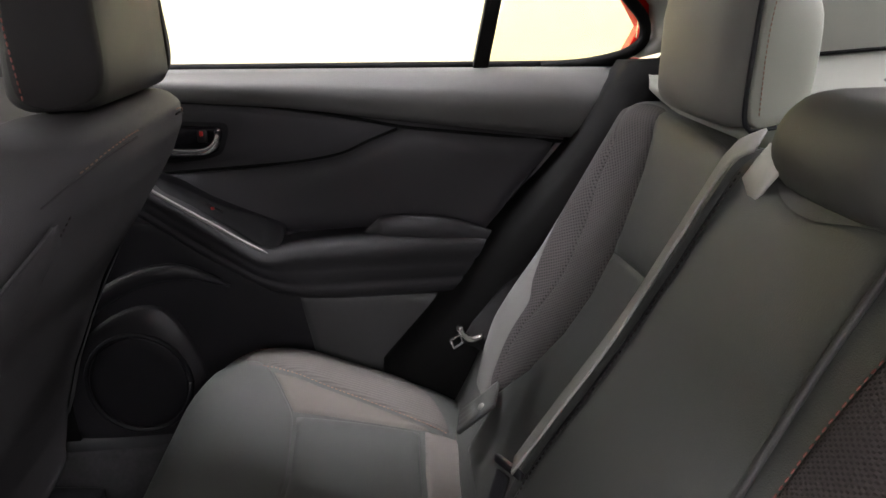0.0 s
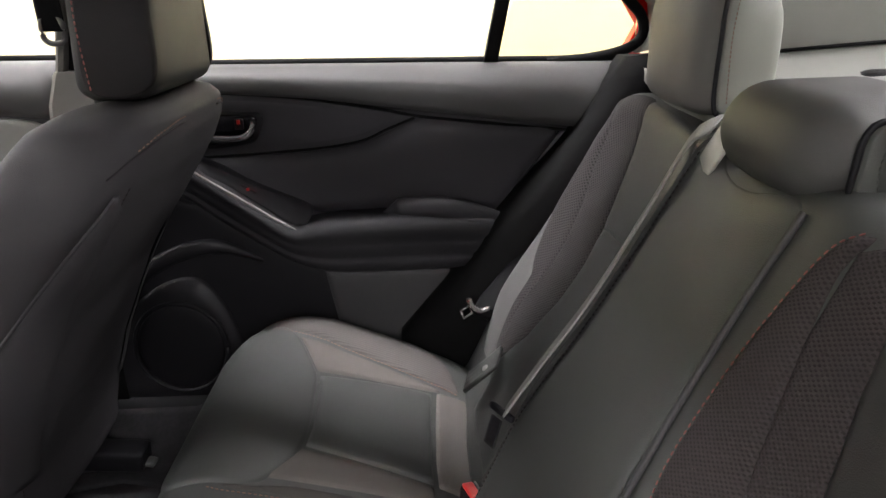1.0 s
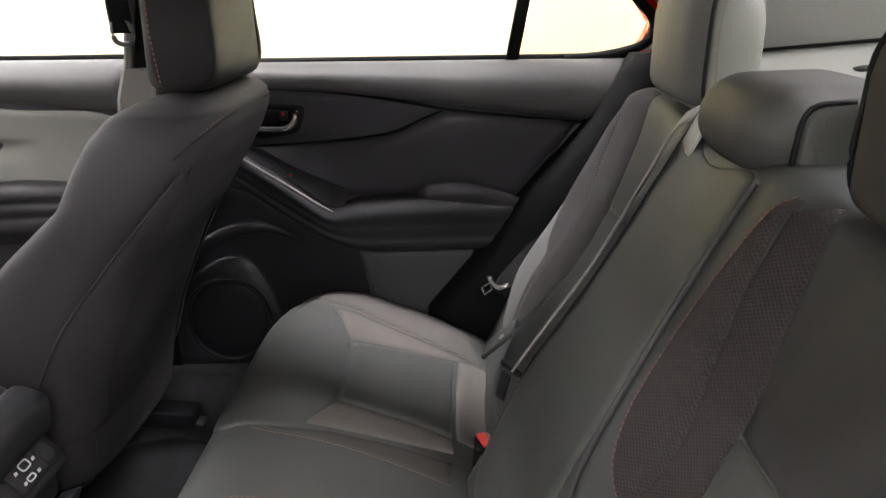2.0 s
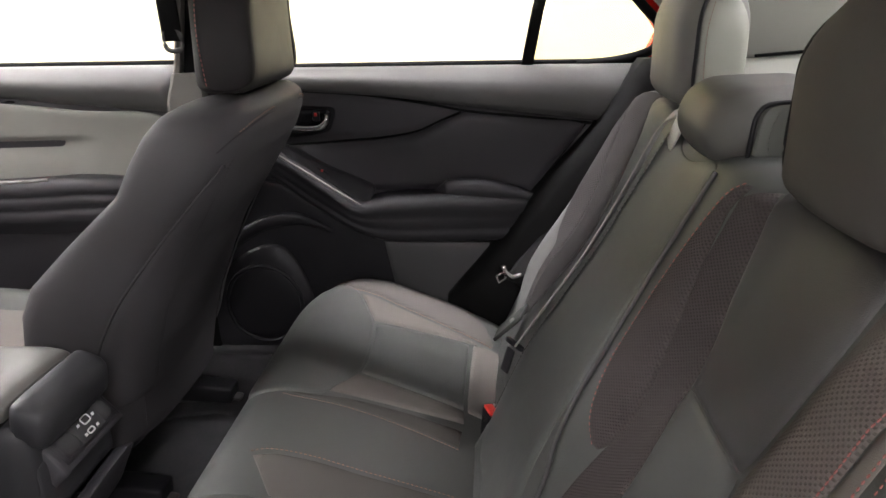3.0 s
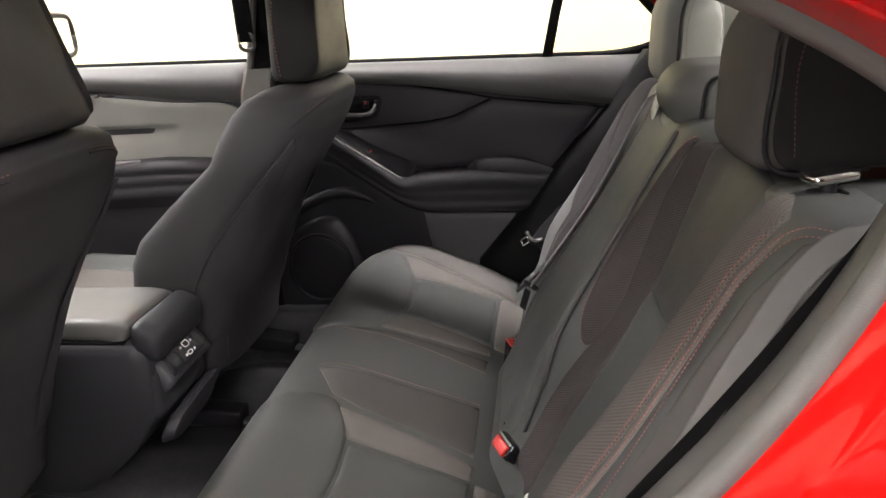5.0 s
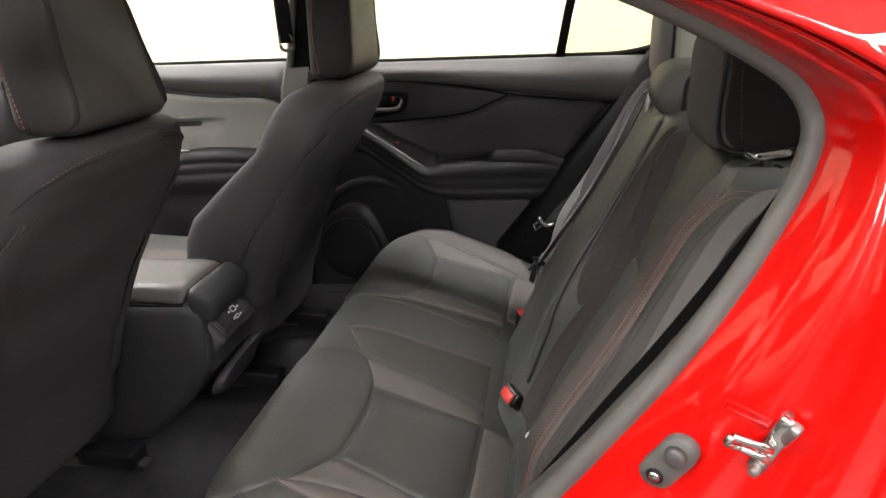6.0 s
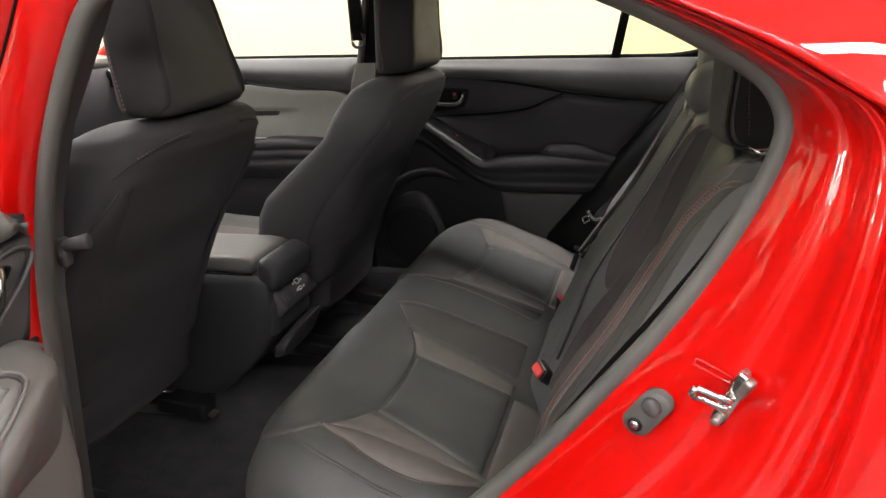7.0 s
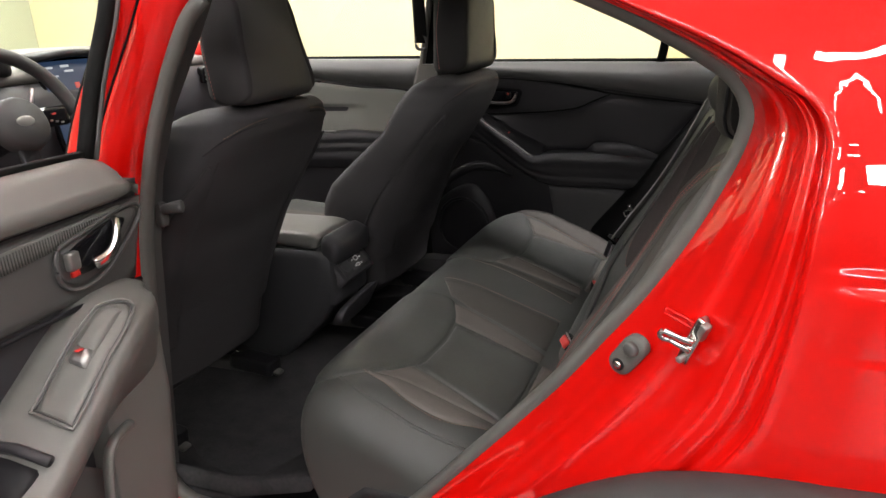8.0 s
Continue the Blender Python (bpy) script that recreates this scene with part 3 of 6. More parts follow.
# sill and B-pillar of the near side
part("sill", loft([[(x, -0.655, 0.24), (x, -0.672, 0.262), (x, -0.70, 0.262), (x, -0.74, 0.25), (x, -0.79, 0.22), (x, -0.80, 0.16), (x, -0.66, 0.15)] for x in (-0.75, -0.3, 0.1, 0.2)]), RED_PAINT, shell)
SILL_IN = [(-0.80, -0.46), (-0.72, -0.51), (-0.63, -0.535), (-0.55, -0.515), (-0.515, -0.42), (-0.50, -0.30), (-0.49, 0.0), (-0.50, 0.30), (-0.515, 0.42), (-0.55, 0.515), (-0.63, 0.535), (-0.72, 0.51), (-0.80, 0.46)]


def sill_f(x, y, h):
    return floor_f(x, y, 0) + Vector((0, 0, h + 0.016 + 0.30 * max(0.0, x + 0.50) * (1 if x < -0.30 else 0.8) + 0.03 * ease_sill(y)))


def ease_sill(y):
    return max(0.0, min(1.0, (abs(y) - 0.55) / 0.08))


part("sill_lining", patch([(-0.80, -0.655)] + SILL_IN + [(-0.80, 0.655), (-0.28, 0.655), (-0.25, 0.0), (-0.28, -0.655)], sill_f, 0.025, 0.010, 0.012, thick=0.03, soft=False), CARPET_GREY, shell, "charcoal sill and seat riser lining")
BP = [(-0.43, 1.22), (-0.475, 1.135), (-0.545, 1.016), (-0.592, 0.90), (-0.626, 0.768), (-0.66, 0.50), (-0.69, 0.26)]


def b_post(sy, inner, outer, w, mat, name, label, dx=0.0):
    loops = []
    for x, z in BP:
        tz = 0.10 * max(0.0, z - 0.95)
        loops.append([(x + dx, sy * (outer - tz), z), (x + dx, sy * (inner - tz), z), (x + dx - w, sy * (inner - tz - 0.02), z), (x + dx - w, sy * (outer - tz - 0.02), z)])
    return part(name, loft(loops), mat, shell, label, smooth=False)


b_post(-1, 0.605, 0.652, 0.10, PLASTIC_GREY, "pillar_trim", "dark grey plastic B-pillar trim")
# painted outer post with stepped flanges
rows = []
for x, z in [tuple(p) for p in even(BP, 40)]:
    tz = 0.10 * max(0.0, z - 0.95)
    rows.append([np.array((x + a, -(b - tz), z)) for a, b, _ in even([(a, b, 0) for a, b in ((0.014, 0.655), (0.011, 0.670), (0.004, 0.683), (-0.010, 0.696), (-0.026, 0.704), (-0.042, 0.708), (-0.052, 0.708), (-0.056, 0.706), (-0.061, 0.712), (-0.072, 0.719), (-0.088, 0.722), (-0.102, 0.720), (-0.109, 0.712), (-0.112, 0.66))], 50)])
part("pillar_post", loft(rows, cap=False, closed=False), RED_PAINT, shell, "glossy red painted B-pillar")
part("pillar_groove", tube([(x - 0.056, -(0.7065 - 0.10 * max(0.0, z - 0.95)), z) for x, z in [tuple(p) for p in even(BP, 24)]], 0.0026, 8), RUBBER_GAP_SHADE, shell)
part("pillar_rubber", tube([(x - 0.118, -(0.70 - 0.10 * max(0.0, z - 0.95)), z) for x, z in [tuple(p) for p in even(BP, 24)]], 0.009, 8), RUBBER_GAP_SHADE, shell)
# coat hook on the pillar trim
part("coat_hook", joined([cyl((-0.60, -0.615, 0.838), (-0.565, -0.60, 0.843), 0.009, 14, 0.012, 0.002), block((0.018, 0.02, 0.045), 0.006, 3, at=(-0.605, -0.612, 0.828))]), PLASTIC_GREY, shell, "small grey plastic hook")

# striker, rubber stop, clip
stk = part("striker", block((0.016, 0.006, 0.068), 0.0028, 5, at=(0.311, -0.762, 0.768), turn=(0, 24, -34)), CHROME, shell, "bright metal door striker")
for a, b in (((0.279, -0.768, 0.781), (0.311, -0.768, 0.768)), ((0.286, -0.764, 0.768), (0.309, -0.766, 0.757))):
    part("wire_bar", cyl(a, b, 0.0038, 12, bevel=0.001), CHROME, stk)
part("wire_bend", tube(spline([(0.279, -0.768, 0.781), (0.275, -0.768, 0.776), (0.278, -0.766, 0.770), (0.286, -0.764, 0.768)], step=0.002), 0.0038, 10), CHROME, stk)
part("lug", block((0.010, 0.012, 0.030), 0.0035, 5, at=(0.322, -0.768, 0.784), turn=(15, 30, -34)), SATIN, stk)
for x, z in ((0.297, 0.745), (0.318, 0.795)):
    part("bolt", cyl((x + 0.006, -0.755, z), (x, -0.768, z), 0.0048, 6, bevel=0.001), SATIN, stk)


def oval(u0, v0, du, dv, r, n=14):
    """A capsule outline of radius r between two ends."""
    a0 = math.atan2(dv - v0, du - u0)
    return [(du + r * math.cos(a0 - math.pi / 2 + math.pi * k / n), dv + r * math.sin(a0 - math.pi / 2 + math.pi * k / n)) for k in range(n + 1)] + [(u0 + r * math.cos(a0 + math.pi / 2 + math.pi * k / n), v0 + r * math.sin(a0 + math.pi / 2 + math.pi * k / n)) for k in range(n + 1)]


stop_f = lambda x, z, h: Vector((x, -0.727 - 0.45 * (x - 0.232), z)) + Vector((-0.45, -0.89, 0)) * h
stop = part("door_stop", patch(oval(0.225, 0.709, 0.243, 0.738, 0.015), stop_f, 0.006, 0.004, 0.004, lift=0.006, thick=0.010, soft=False), RUBBER, shell, "grey rubber door stop")
part("rubber_button", cyl(tuple(stop_f(0.242, 0.737, 0.004)), tuple(stop_f(0.242, 0.737, 0.013)), 0.0105, 20, 0.0095, 0.002), PLASTIC_GREY, stop)
part("washer", cyl(tuple(stop_f(0.225, 0.709, 0.004)), tuple(stop_f(0.225, 0.709, 0.0075)), 0.0085, 20, bevel=0.001), PLASTIC, stop)
part("screw", cyl(tuple(stop_f(0.225, 0.709, 0.006)), tuple(stop_f(0.225, 0.709, 0.010)), 0.0055, 16, bevel=0.0015), CHROME, stop)
clip = [(0.279, 0.7995), (0.312, 0.787), (0.310, 0.780), (0.277, 0.7925)]
part("clip_edge", tube(straight([(x, -0.747 - 0.3 * (x - 0.294), z) for x, z in clip + clip[:1]], False, 0.004), 0.0013, 6), RED_PAINT, shell, "raised edge of a painted clip slot")


# ---- far side doors, closed ----
def door_panel(front):
    """A closed door of the far side seen from inside; front: the front one."""
    dx = -1.0 if front else 0.0
    nm = "front passenger" if front else "rear passenger"
    d = thing("car_door", "closed %s door with black and grey plastic trim" % nm, "car door", "car doors", kind="")

    def base(x, z):
        # the lining bows in towards the cabin at the belt and the armrest
        xx = x - dx
        y = 0.688
        y -= 0.006 * math.exp(-((z - 0.93) / 0.05) ** 2)
        y -= 0.012 * math.exp(-((z - 0.60) / 0.10) ** 2)
        return y

    f = lambda x, z, h: Vector((x, base(x, z) - h, z))
    X0, X1 = (-0.70 + dx, 0.336 + dx) if front else (-0.66, 0.40)
    part("lining", sheet(f, frange(X0, X1, 40), frange(0.28, 0.955, 30), 0.03), PLASTIC_SOFT, d)
    skin = lambda x, z, h: Vector((x, 0.80 - 0.04 * ((z - 0.7) / 0.4) ** 2 + h, z))
    part("outer_skin", sheet(skin, frange(X0, X1, 12), frange(0.26, 0.96, 12), 0.004), RED_PAINT, d)
    # belt rail: a padded shelf under the glass, tapering to the rear
    low = [(-0.70, 0.965), (-0.45, 0.948), (-0.21, 0.926), (-0.07, 0.905), (0.007, 0.893), (0.256, 0.857), (0.38, 0.845)]
    loops = []
    for x in frange(X0, X1, 40):
        xx = x - dx
        zl = interp(xx, [p[0] for p in low], [p[1] for p in low])
        zt = 0.990 - 0.018 * (xx + 0.4) / 0.75 + (0.034 if front else 0.0)
        if front:
            zl = interp(xx, [-0.70, -0.134, 0.073, 0.336], [0.985, 0.956, 0.929, 0.900])
        loops.append([(x, 0.715, zt), (x, 0.702, zt + 0.001), (x, 0.690, zt - 0.004), (x, 0.676, zt - 0.013), (x, 0.664, zt - 0.30 * (zt - zl)), (x, 0.658, zt - 0.40 * (zt - zl)), (x, 0.656, zt - 0.60 * (zt - zl)), (x, 0.658 + (0.010 if front else 0.0), zt - 0.82 * (zt - zl)), (x, 0.666 + (0.012 if front else 0.0), zt - 0.96 * (zt - zl)), (x, 0.70, zl)])
    part("belt_rail", loft(loops), PLASTIC_GREY, d, "padded grey belt rail under the window")
    part("window_rubber", tube([(X0, 0.716, 0.996 + (0.034 if front else 0)), (X1 - (0.0 if front else 0.04), 0.716, 0.974 + (0.034 if front else 0))], 0.008, 8), RUBBER_GAP_SHADE, d)
    return d, f, X0, X1


rear_door, door_f, _, _ = door_panel(False)
# a lens-shaped field round the handle, set back from the panel below it
lens = [(-0.60, 0.935), (-0.40, 0.938), (-0.21, 0.920), (-0.06, 0.896), (-0.022, 0.889), (-0.079, 0.869), (-0.128, 0.849), (-0.205, 0.837), (-0.299, 0.832), (-0.411, 0.828), (-0.60, 0.836)]
part("handle_field", patch(lens, door_f, 0.012, 0.004, 0.006, lift=0.001), PLASTIC_SOFT, rear_door)
mid = [(-0.60, 0.822), (-0.411, 0.821), (-0.299, 0.825), (-0.205, 0.830), (-0.128, 0.841), (-0.079, 0.860), (-0.028, 0.880), (0.0, 0.884), (0.11, 0.869), (0.236, 0.851), (0.175, 0.772), (0.112, 0.698), (0.0, 0.712), (-0.2, 0.712), (-0.40, 0.74), (-0.6, 0.78)]
part("centre_panel", patch(mid, door_f, 0.014, 0.009, 0.009, lift=0.012, crown=0.004), PLASTIC_SOFT, rear_door)
strip = [(0.246, 0.849), (0.30, 0.844), (0.25, 0.78), (0.17, 0.68), (0.124, 0.688), (0.185, 0.768)]
part("rear_panel", patch(strip, door_f, 0.016, 0.004, 0.005, lift=0.008), PLASTIC_SOFT, rear_door)
# open joints between the lining's panels
for joint, r in (([(-0.45, 0.946), (-0.373, 0.942), (-0.275, 0.934), (-0.186, 0.921), (-0.086, 0.902), (-0.012, 0.886), (0.11, 0.870), (0.30, 0.845)], 0.0030), ([(-0.45, 0.824), (-0.411, 0.825), (-0.299, 0.829), (-0.205, 0.834), (-0.128, 0.845), (-0.079, 0.865), (-0.028, 0.885)], 0.0024), ([(0.241, 0.850), (0.180, 0.770), (0.118, 0.694)], 0.0013)):
    part("panel_joint", tube([door_f(x, z, 0.003) for x, z in spline(joint, step=0.012)], r, 8), RUBBER_GAP_SHADE, rear_door, "dark open joint between the door panels")
# armrest: pad on a long beam that sweeps up to the front as a grab bar
arm = []
for x, zt, zb, y in ((0.16, 0.695, 0.60, 0.655), (0.08, 0.706, 0.602, 0.622), (-0.02, 0.715, 0.604, 0.608), (-0.12, 0.716, 0.606, 0.602), (-0.20, 0.712, 0.611, 0.600), (-0.26, 0.704, 0.632, 0.600), (-0.32, 0.745, 0.668, 0.602), (-0.38, 0.788, 0.708, 0.607), (-0.45, 0.83, 0.756, 0.62), (-0.54, 0.87, 0.80, 0.65)):
    h = zt - zb
    arm.append([(x, 0.70, zt - 0.002), (x, y + 0.024, zt), (x, y + 0.008, zt - 0.005), (x, y + 0.001, zt - 0.016), (x, y + 0.001, zb + 0.66 * h), (x, y + 0.005, zb + 0.60 * h), (x, y + 0.004, zb + 0.52 * h), (x, y + 0.006, zb + 0.34 * h), (x, y + 0.009, zb + 0.30 * h), (x, y + 0.006, zb + 0.24 * h), (x, y + 0.010, zb + 0.06 * h), (x, y + 0.022, zb), (x, 0.70, zb)])
armc = [even([lp[k] for lp in arm], 56) for k in range(13)]
part("armrest", loft([[armc[k][i] for k in range(13)] for i in range(56)]), PLASTIC_DARK, rear_door, "black plastic armrest with a swept grab bar")
part("arm_pad", tube(even([(-0.095, 0.648, 0.712), (-0.066, 0.642, 0.718), (-0.040, 0.638, 0.722), (0.018, 0.636, 0.721), (0.07, 0.640, 0.712), (0.125, 0.652, 0.694)], 26), [0.002 + 0.0125 * min(1.0, k / 6) * (1.0 if k < 16 else 1 - 0.055 * (k - 15)) for k in range(26)], 12, flat=1.7), PLASTIC_SOFT, rear_door, "soft elbow pad")
part("grab_trim", tube(even([(-0.250, 0.5985, 0.703), (-0.29, 0.599, 0.727), (-0.33, 0.599, 0.755), (-0.402, 0.607, 0.800), (-0.45, 0.618, 0.830)], 30), [0.0006 + 0.0026 * min(1.0, k / 5) for k in range(30)], 8, flat=0.6, up=(0, 1, 0)), SATIN, rear_door, "silver-painted trim strip on the grab bar")


def switch_f(x, z, h):
    """The recess beside the grab bar: it rises from the bar to the lining."""
    low = interp(x, [-0.41, -0.334, -0.259, -0.233], [0.803, 0.757, 0.702, 0.700])
    return Vector((x, 0.626 + 0.034 * min(1.0, max(0.0, (z - low) / 0.04)) - h, z))


sw = part("switch_plate", patch([(-0.43, 0.828), (-0.392, 0.813), (-0.334, 0.779), (-0.269, 0.748), (-0.231, 0.728), (-0.234, 0.706), (-0.259, 0.700), (-0.334, 0.755), (-0.43, 0.812)], switch_f, 0.008, 0.003, 0.004, thick=0.03), PLASTIC, rear_door, "plain black window switch plate")
part("window_switch", block((0.032, 0.012, 0.010), 0.003, 4, at=(-0.338, 0.642, 0.770), turn=(0, 33, 0)), PLASTIC, sw)
part("switch_mark", block((0.006, 0.004, 0.005), 0.001, 2, at=(-0.338, 0.6355, 0.773)), RED_PLASTIC, sw)
# inner door handle in its bezel
hb = part("handle_bezel", patch([(-0.43, 0.908), (-0.34, 0.908), (-0.309, 0.902), (-0.314, 0.872), (-0.336, 0.848), (-0.43, 0.845)], lambda x, z, h: Vector((x, 0.678 - h, z)), 0.008, 0.005, 0.005), PLASTIC, rear_door)
part("handle_cup", patch([(-0.43, 0.901), (-0.345, 0.901), (-0.318, 0.897), (-0.322, 0.874), (-0.340, 0.855), (-0.43, 0.852)], lambda x, z, h: Vector((x, 0.6725 - h, z)), 0.008, 0.003, 0.004, thick=0.003), GLOSS_BLACK, hb)
part("handle_lever", tube(spline([(-0.42, 0.655, 0.868), (-0.365, 0.653, 0.864), (-0.338, 0.653, 0.866), (-0.322, 0.655, 0.878), (-0.322, 0.660, 0.892)], step=0.006), 0.0048, 10, flat=1.3), CHROME, hb, "chromed inner door lever")
part("lock_tab", block((0.016, 0.008, 0.020), 0.003, 3, at=(-0.345, 0.661, 0.888)), PLASTIC, hb)
part("lock_mark", block((0.006, 0.004, 0.008), 0.001, 2, at=(-0.345, 0.6555, 0.893)), RED_PLASTIC, hb)
# lower door: map pocket with the loudspeaker panel, grained kick panel
part("pocket_wall", patch([(-0.64, 0.30), (-0.64, 0.66), (-0.52, 0.745), (-0.44, 0.735), (-0.368, 0.68), (-0.30, 0.64), (-0.20, 0.597), (-0.20, 0.30)], lambda x, z, h: Vector((x, 0.672 - h, z)), 0.02, 0.003, 0.006, thick=0.02, soft=False), PLASTIC, rear_door)
kick = [(-0.214, 0.598), (-0.05, 0.596), (0.02, 0.592), (0.075, 0.575), (0.02, 0.50), (-0.05, 0.44), (-0.17, 0.42), (-0.198, 0.49)]
part("kick_panel", patch(kick, door_f, 0.012, 0.006, 0.006, lift=0.024, soft=False), KICK_GREY, rear_door, "grained grey kick panel")
pocket_y = lambda x, z, h: Vector((x, 0.652 - h, z))
spk = part("speaker_panel", patch([(-0.66, 0.33), (-0.66, 0.47), (-0.60, 0.535), (-0.55, 0.572), (-0.503, 0.590), (-0.462, 0.586), (-0.435, 0.556), (-0.410, 0.50), (-0.392, 0.42), (-0.385, 0.33)], pocket_y, 0.014, 0.014, 0.014, thick=0.02), PLASTIC_DARK, rear_door, "black loudspeaker panel of the door pocket")
part("speaker_ring", tube([pocket_y(-0.515 + 0.092 * math.cos(k * math.pi / 14), 0.445 + 0.098 * math.sin(k * math.pi / 14), 0.0) for k in range(29)], 0.005, 8, up=(0, 1, 0)), PLASTIC, spk)
part("speaker_grille", patch([(-0.515 + 0.086 * math.cos(k * math.pi / 12), 0.445 + 0.092 * math.sin(k * math.pi / 12)) for k in range(24)], pocket_y, 0.02, 0.003, 0.01, lift=0.003, thick=0.01), PLASTIC, spk)
part("pocket_lip", tube(even([(-0.66, 0.652, 0.535), (-0.579, 0.646, 0.596), (-0.53, 0.642, 0.630), (-0.475, 0.640, 0.655), (-0.415, 0.642, 0.662), (-0.372, 0.652, 0.646), (-0.335, 0.668, 0.62)], 34), [0.010 if k < 22 else 0.010 - 0.0007 * (k - 21) for k in range(34)], 10, flat=1.6), PLASTIC_DARK, rear_door, "rounded lip of the door pocket")

# glass, divider and frames of the far side
def pane(name, pts, mat, parent, thick=0.004):
    bm = bmesh.new()
    a = [bm.verts.new(Vector(p)) for p in pts]
    b = [bm.verts.new(Vector(p) + Vector((0, thick, 0))) for p in pts]
    bm.faces.new(a)
    bm.faces.new(b[::-1])
    for i in range(len(a)):
        j = (i + 1) % len(a)
        bm.faces.new((a[i], b[i], b[j], a[j]))
    bmesh.ops.recalc_face_normals(bm, faces=bm.faces[:])
    ob = part(name, bm, mat, parent, smooth=False)
    ob.visible_shadow = False
    return ob


pane("window_pane", [(-0.60, 0.722, 0.99), (0.105, 0.722, 0.975), (0.19, 0.62, 1.30), (-0.52, 0.60, 1.36)], GLASS_CLEAR, rear_door)
pane("quarter_pane", [(0.125, 0.722, 0.975), (0.34, 0.722, 0.970), (0.385, 0.718, 1.01), (0.384, 0.71, 1.045), (0.34, 0.69, 1.10), (0.20, 0.63, 1.26)], GLASS_WARM, rear_door)
part("window_divider", loft([[(x - w, y, z), (x + w, y, z), (x + w, y + 0.02, z), (x - w, y + 0.02, z)] for x, y, z, w in ((0.113, 0.70, 0.965, 0.0125), (0.139, 0.694, 1.09, 0.0125), (0.20, 0.60, 1.33, 0.012))]), RUBBER_GAP_SHADE, rear_door, smooth=False)
part("window_frame", tube(spline([(-0.60, 0.585, 1.375), (-0.1, 0.58, 1.375), (0.16, 0.60, 1.30), (0.28, 0.65, 1.165), (0.355, 0.69, 1.085), (0.389, 0.703, 1.05), (0.394, 0.707, 1.015), (0.365, 0.709, 0.992), (0.30, 0.711, 0.978), (0.22, 0.711, 0.974)], step=0.012), [0.02] * 200 and 0.010, 10, up=(0, 1, 0)), RUBBER_GAP_SHADE, rear_door)

front_door, fdoor_f, FX0, FX1 = door_panel(True)
fmid = [(-1.60, 0.955), (-1.20, 0.950), (-0.90, 0.917), (-0.70, 0.893), (-0.70, 0.765), (-0.9, 0.755), (-1.2, 0.755), (-1.55, 0.76)]


def insert_f(x, z, h):
    """The front door's insert, with a shallow pull recess along it."""
    along = min(1.0, max(0.0, (-0.86 - x) / 0.10))
    return fdoor_f(x, z, h - 0.016 * along * math.exp(-((z - 0.845) / 0.010) ** 4 if z > 0.845 else -((z - 0.845) / 0.032) ** 2))


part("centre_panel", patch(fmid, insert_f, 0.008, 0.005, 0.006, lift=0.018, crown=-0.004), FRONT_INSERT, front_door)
loops = []
for x, zt, zb, y in ((-0.72, 0.755, 0.635, 0.66), (-0.80, 0.766, 0.635, 0.630), (-0.92, 0.772, 0.635, 0.616), (-1.0, 0.768, 0.635, 0.612), (-1.2, 0.762, 0.635, 0.612), (-1.4, 0.775, 0.645, 0.62), (-1.55, 0.80, 0.67, 0.64)):
    h = zt - zb
    loops.append([(x, 0.70, zt), (x, y + 0.02, zt), (x, y + 0.004, zt - 0.006), (x, y, zt - 0.02), (x, y + 0.001, zb + 0.76 * h), (x, y + 0.012, zb + 0.73 * h), (x, y + 0.003, zb + 0.69 * h), (x, y + 0.006, zb + 0.52 * h), (x, y + 0.018, zb + 0.48 * h), (x, y + 0.010, zb + 0.44 * h), (x, y + 0.014, zb + 0.22 * h), (x, y + 0.030, zb + 0.18 * h), (x, y + 0.03, zb + 0.02 * h), (x, 0.70, zb)])
part("armrest", loft(loops), PLASTIC_SOFT, front_door)
part("grab_trim", tube([(-0.966, 0.613, 0.773), (-1.11, 0.613, 0.768), (-1.35, 0.62, 0.775), (-1.55, 0.64, 0.80)], 0.004, 8), SATIN, front_door)
fh = part("handle_bezel", patch([(-1.18, 0.90), (-1.08, 0.94), (-1.05, 0.935), (-1.16, 0.885), (-1.22, 0.87)], lambda x, z, h: Vector((x, 0.672 - h, z)), 0.01, 0.004, 0.005), GLOSS_BLACK, front_door)
part("handle_lever", tube([(-1.22, 0.662, 0.915), (-1.15, 0.658, 0.935), (-1.075, 0.658, 0.945)], 0.006, 8), CHROME, fh)
pane("window_pane", [(-1.50, 0.722, 1.005), (-0.68, 0.722, 0.995), (-0.60, 0.60, 1.36), (-1.05, 0.62, 1.30)], GLASS_CLEAR, front_door)
# wing mirror outside the front door
mir = thing("wing_mirror", "red and black wing mirror folded out on the door", "wing mirror", at=(-1.42, 0.95, 1.0))
part("housing", block((0.13, 0.22, 0.15), 0.045, 7, at=(-1.40, 0.93, 1.098), turn=(0, 0, 12)), RED_PAINT, mir)
part("mirror_glass", block((0.006, 0.17, 0.11), 0.003, 5, at=(-1.332, 0.925, 1.100), turn=(0, 0, 12)), MIRROR, mir, "silvered mirror glass")
part("glass_rim", tube([Vector((-1.331 - 0.21 * (0.095 * c), 0.925 + 0.090 * c, 1.100 + 0.060 * q)) for c, q in [(math.copysign(abs(math.cos(a)) ** 0.5, math.cos(a)), math.copysign(abs(math.sin(a)) ** 0.5, math.sin(a))) for a in [k * math.pi / 16 for k in range(33)]]], 0.007, 8, up=(1, 0, 0)), PLASTIC, mir)
part("foot", tube([(-1.42, 0.73, 1.02), (-1.41, 0.84, 1.045)], 0.03, 10), PLASTIC, mir)

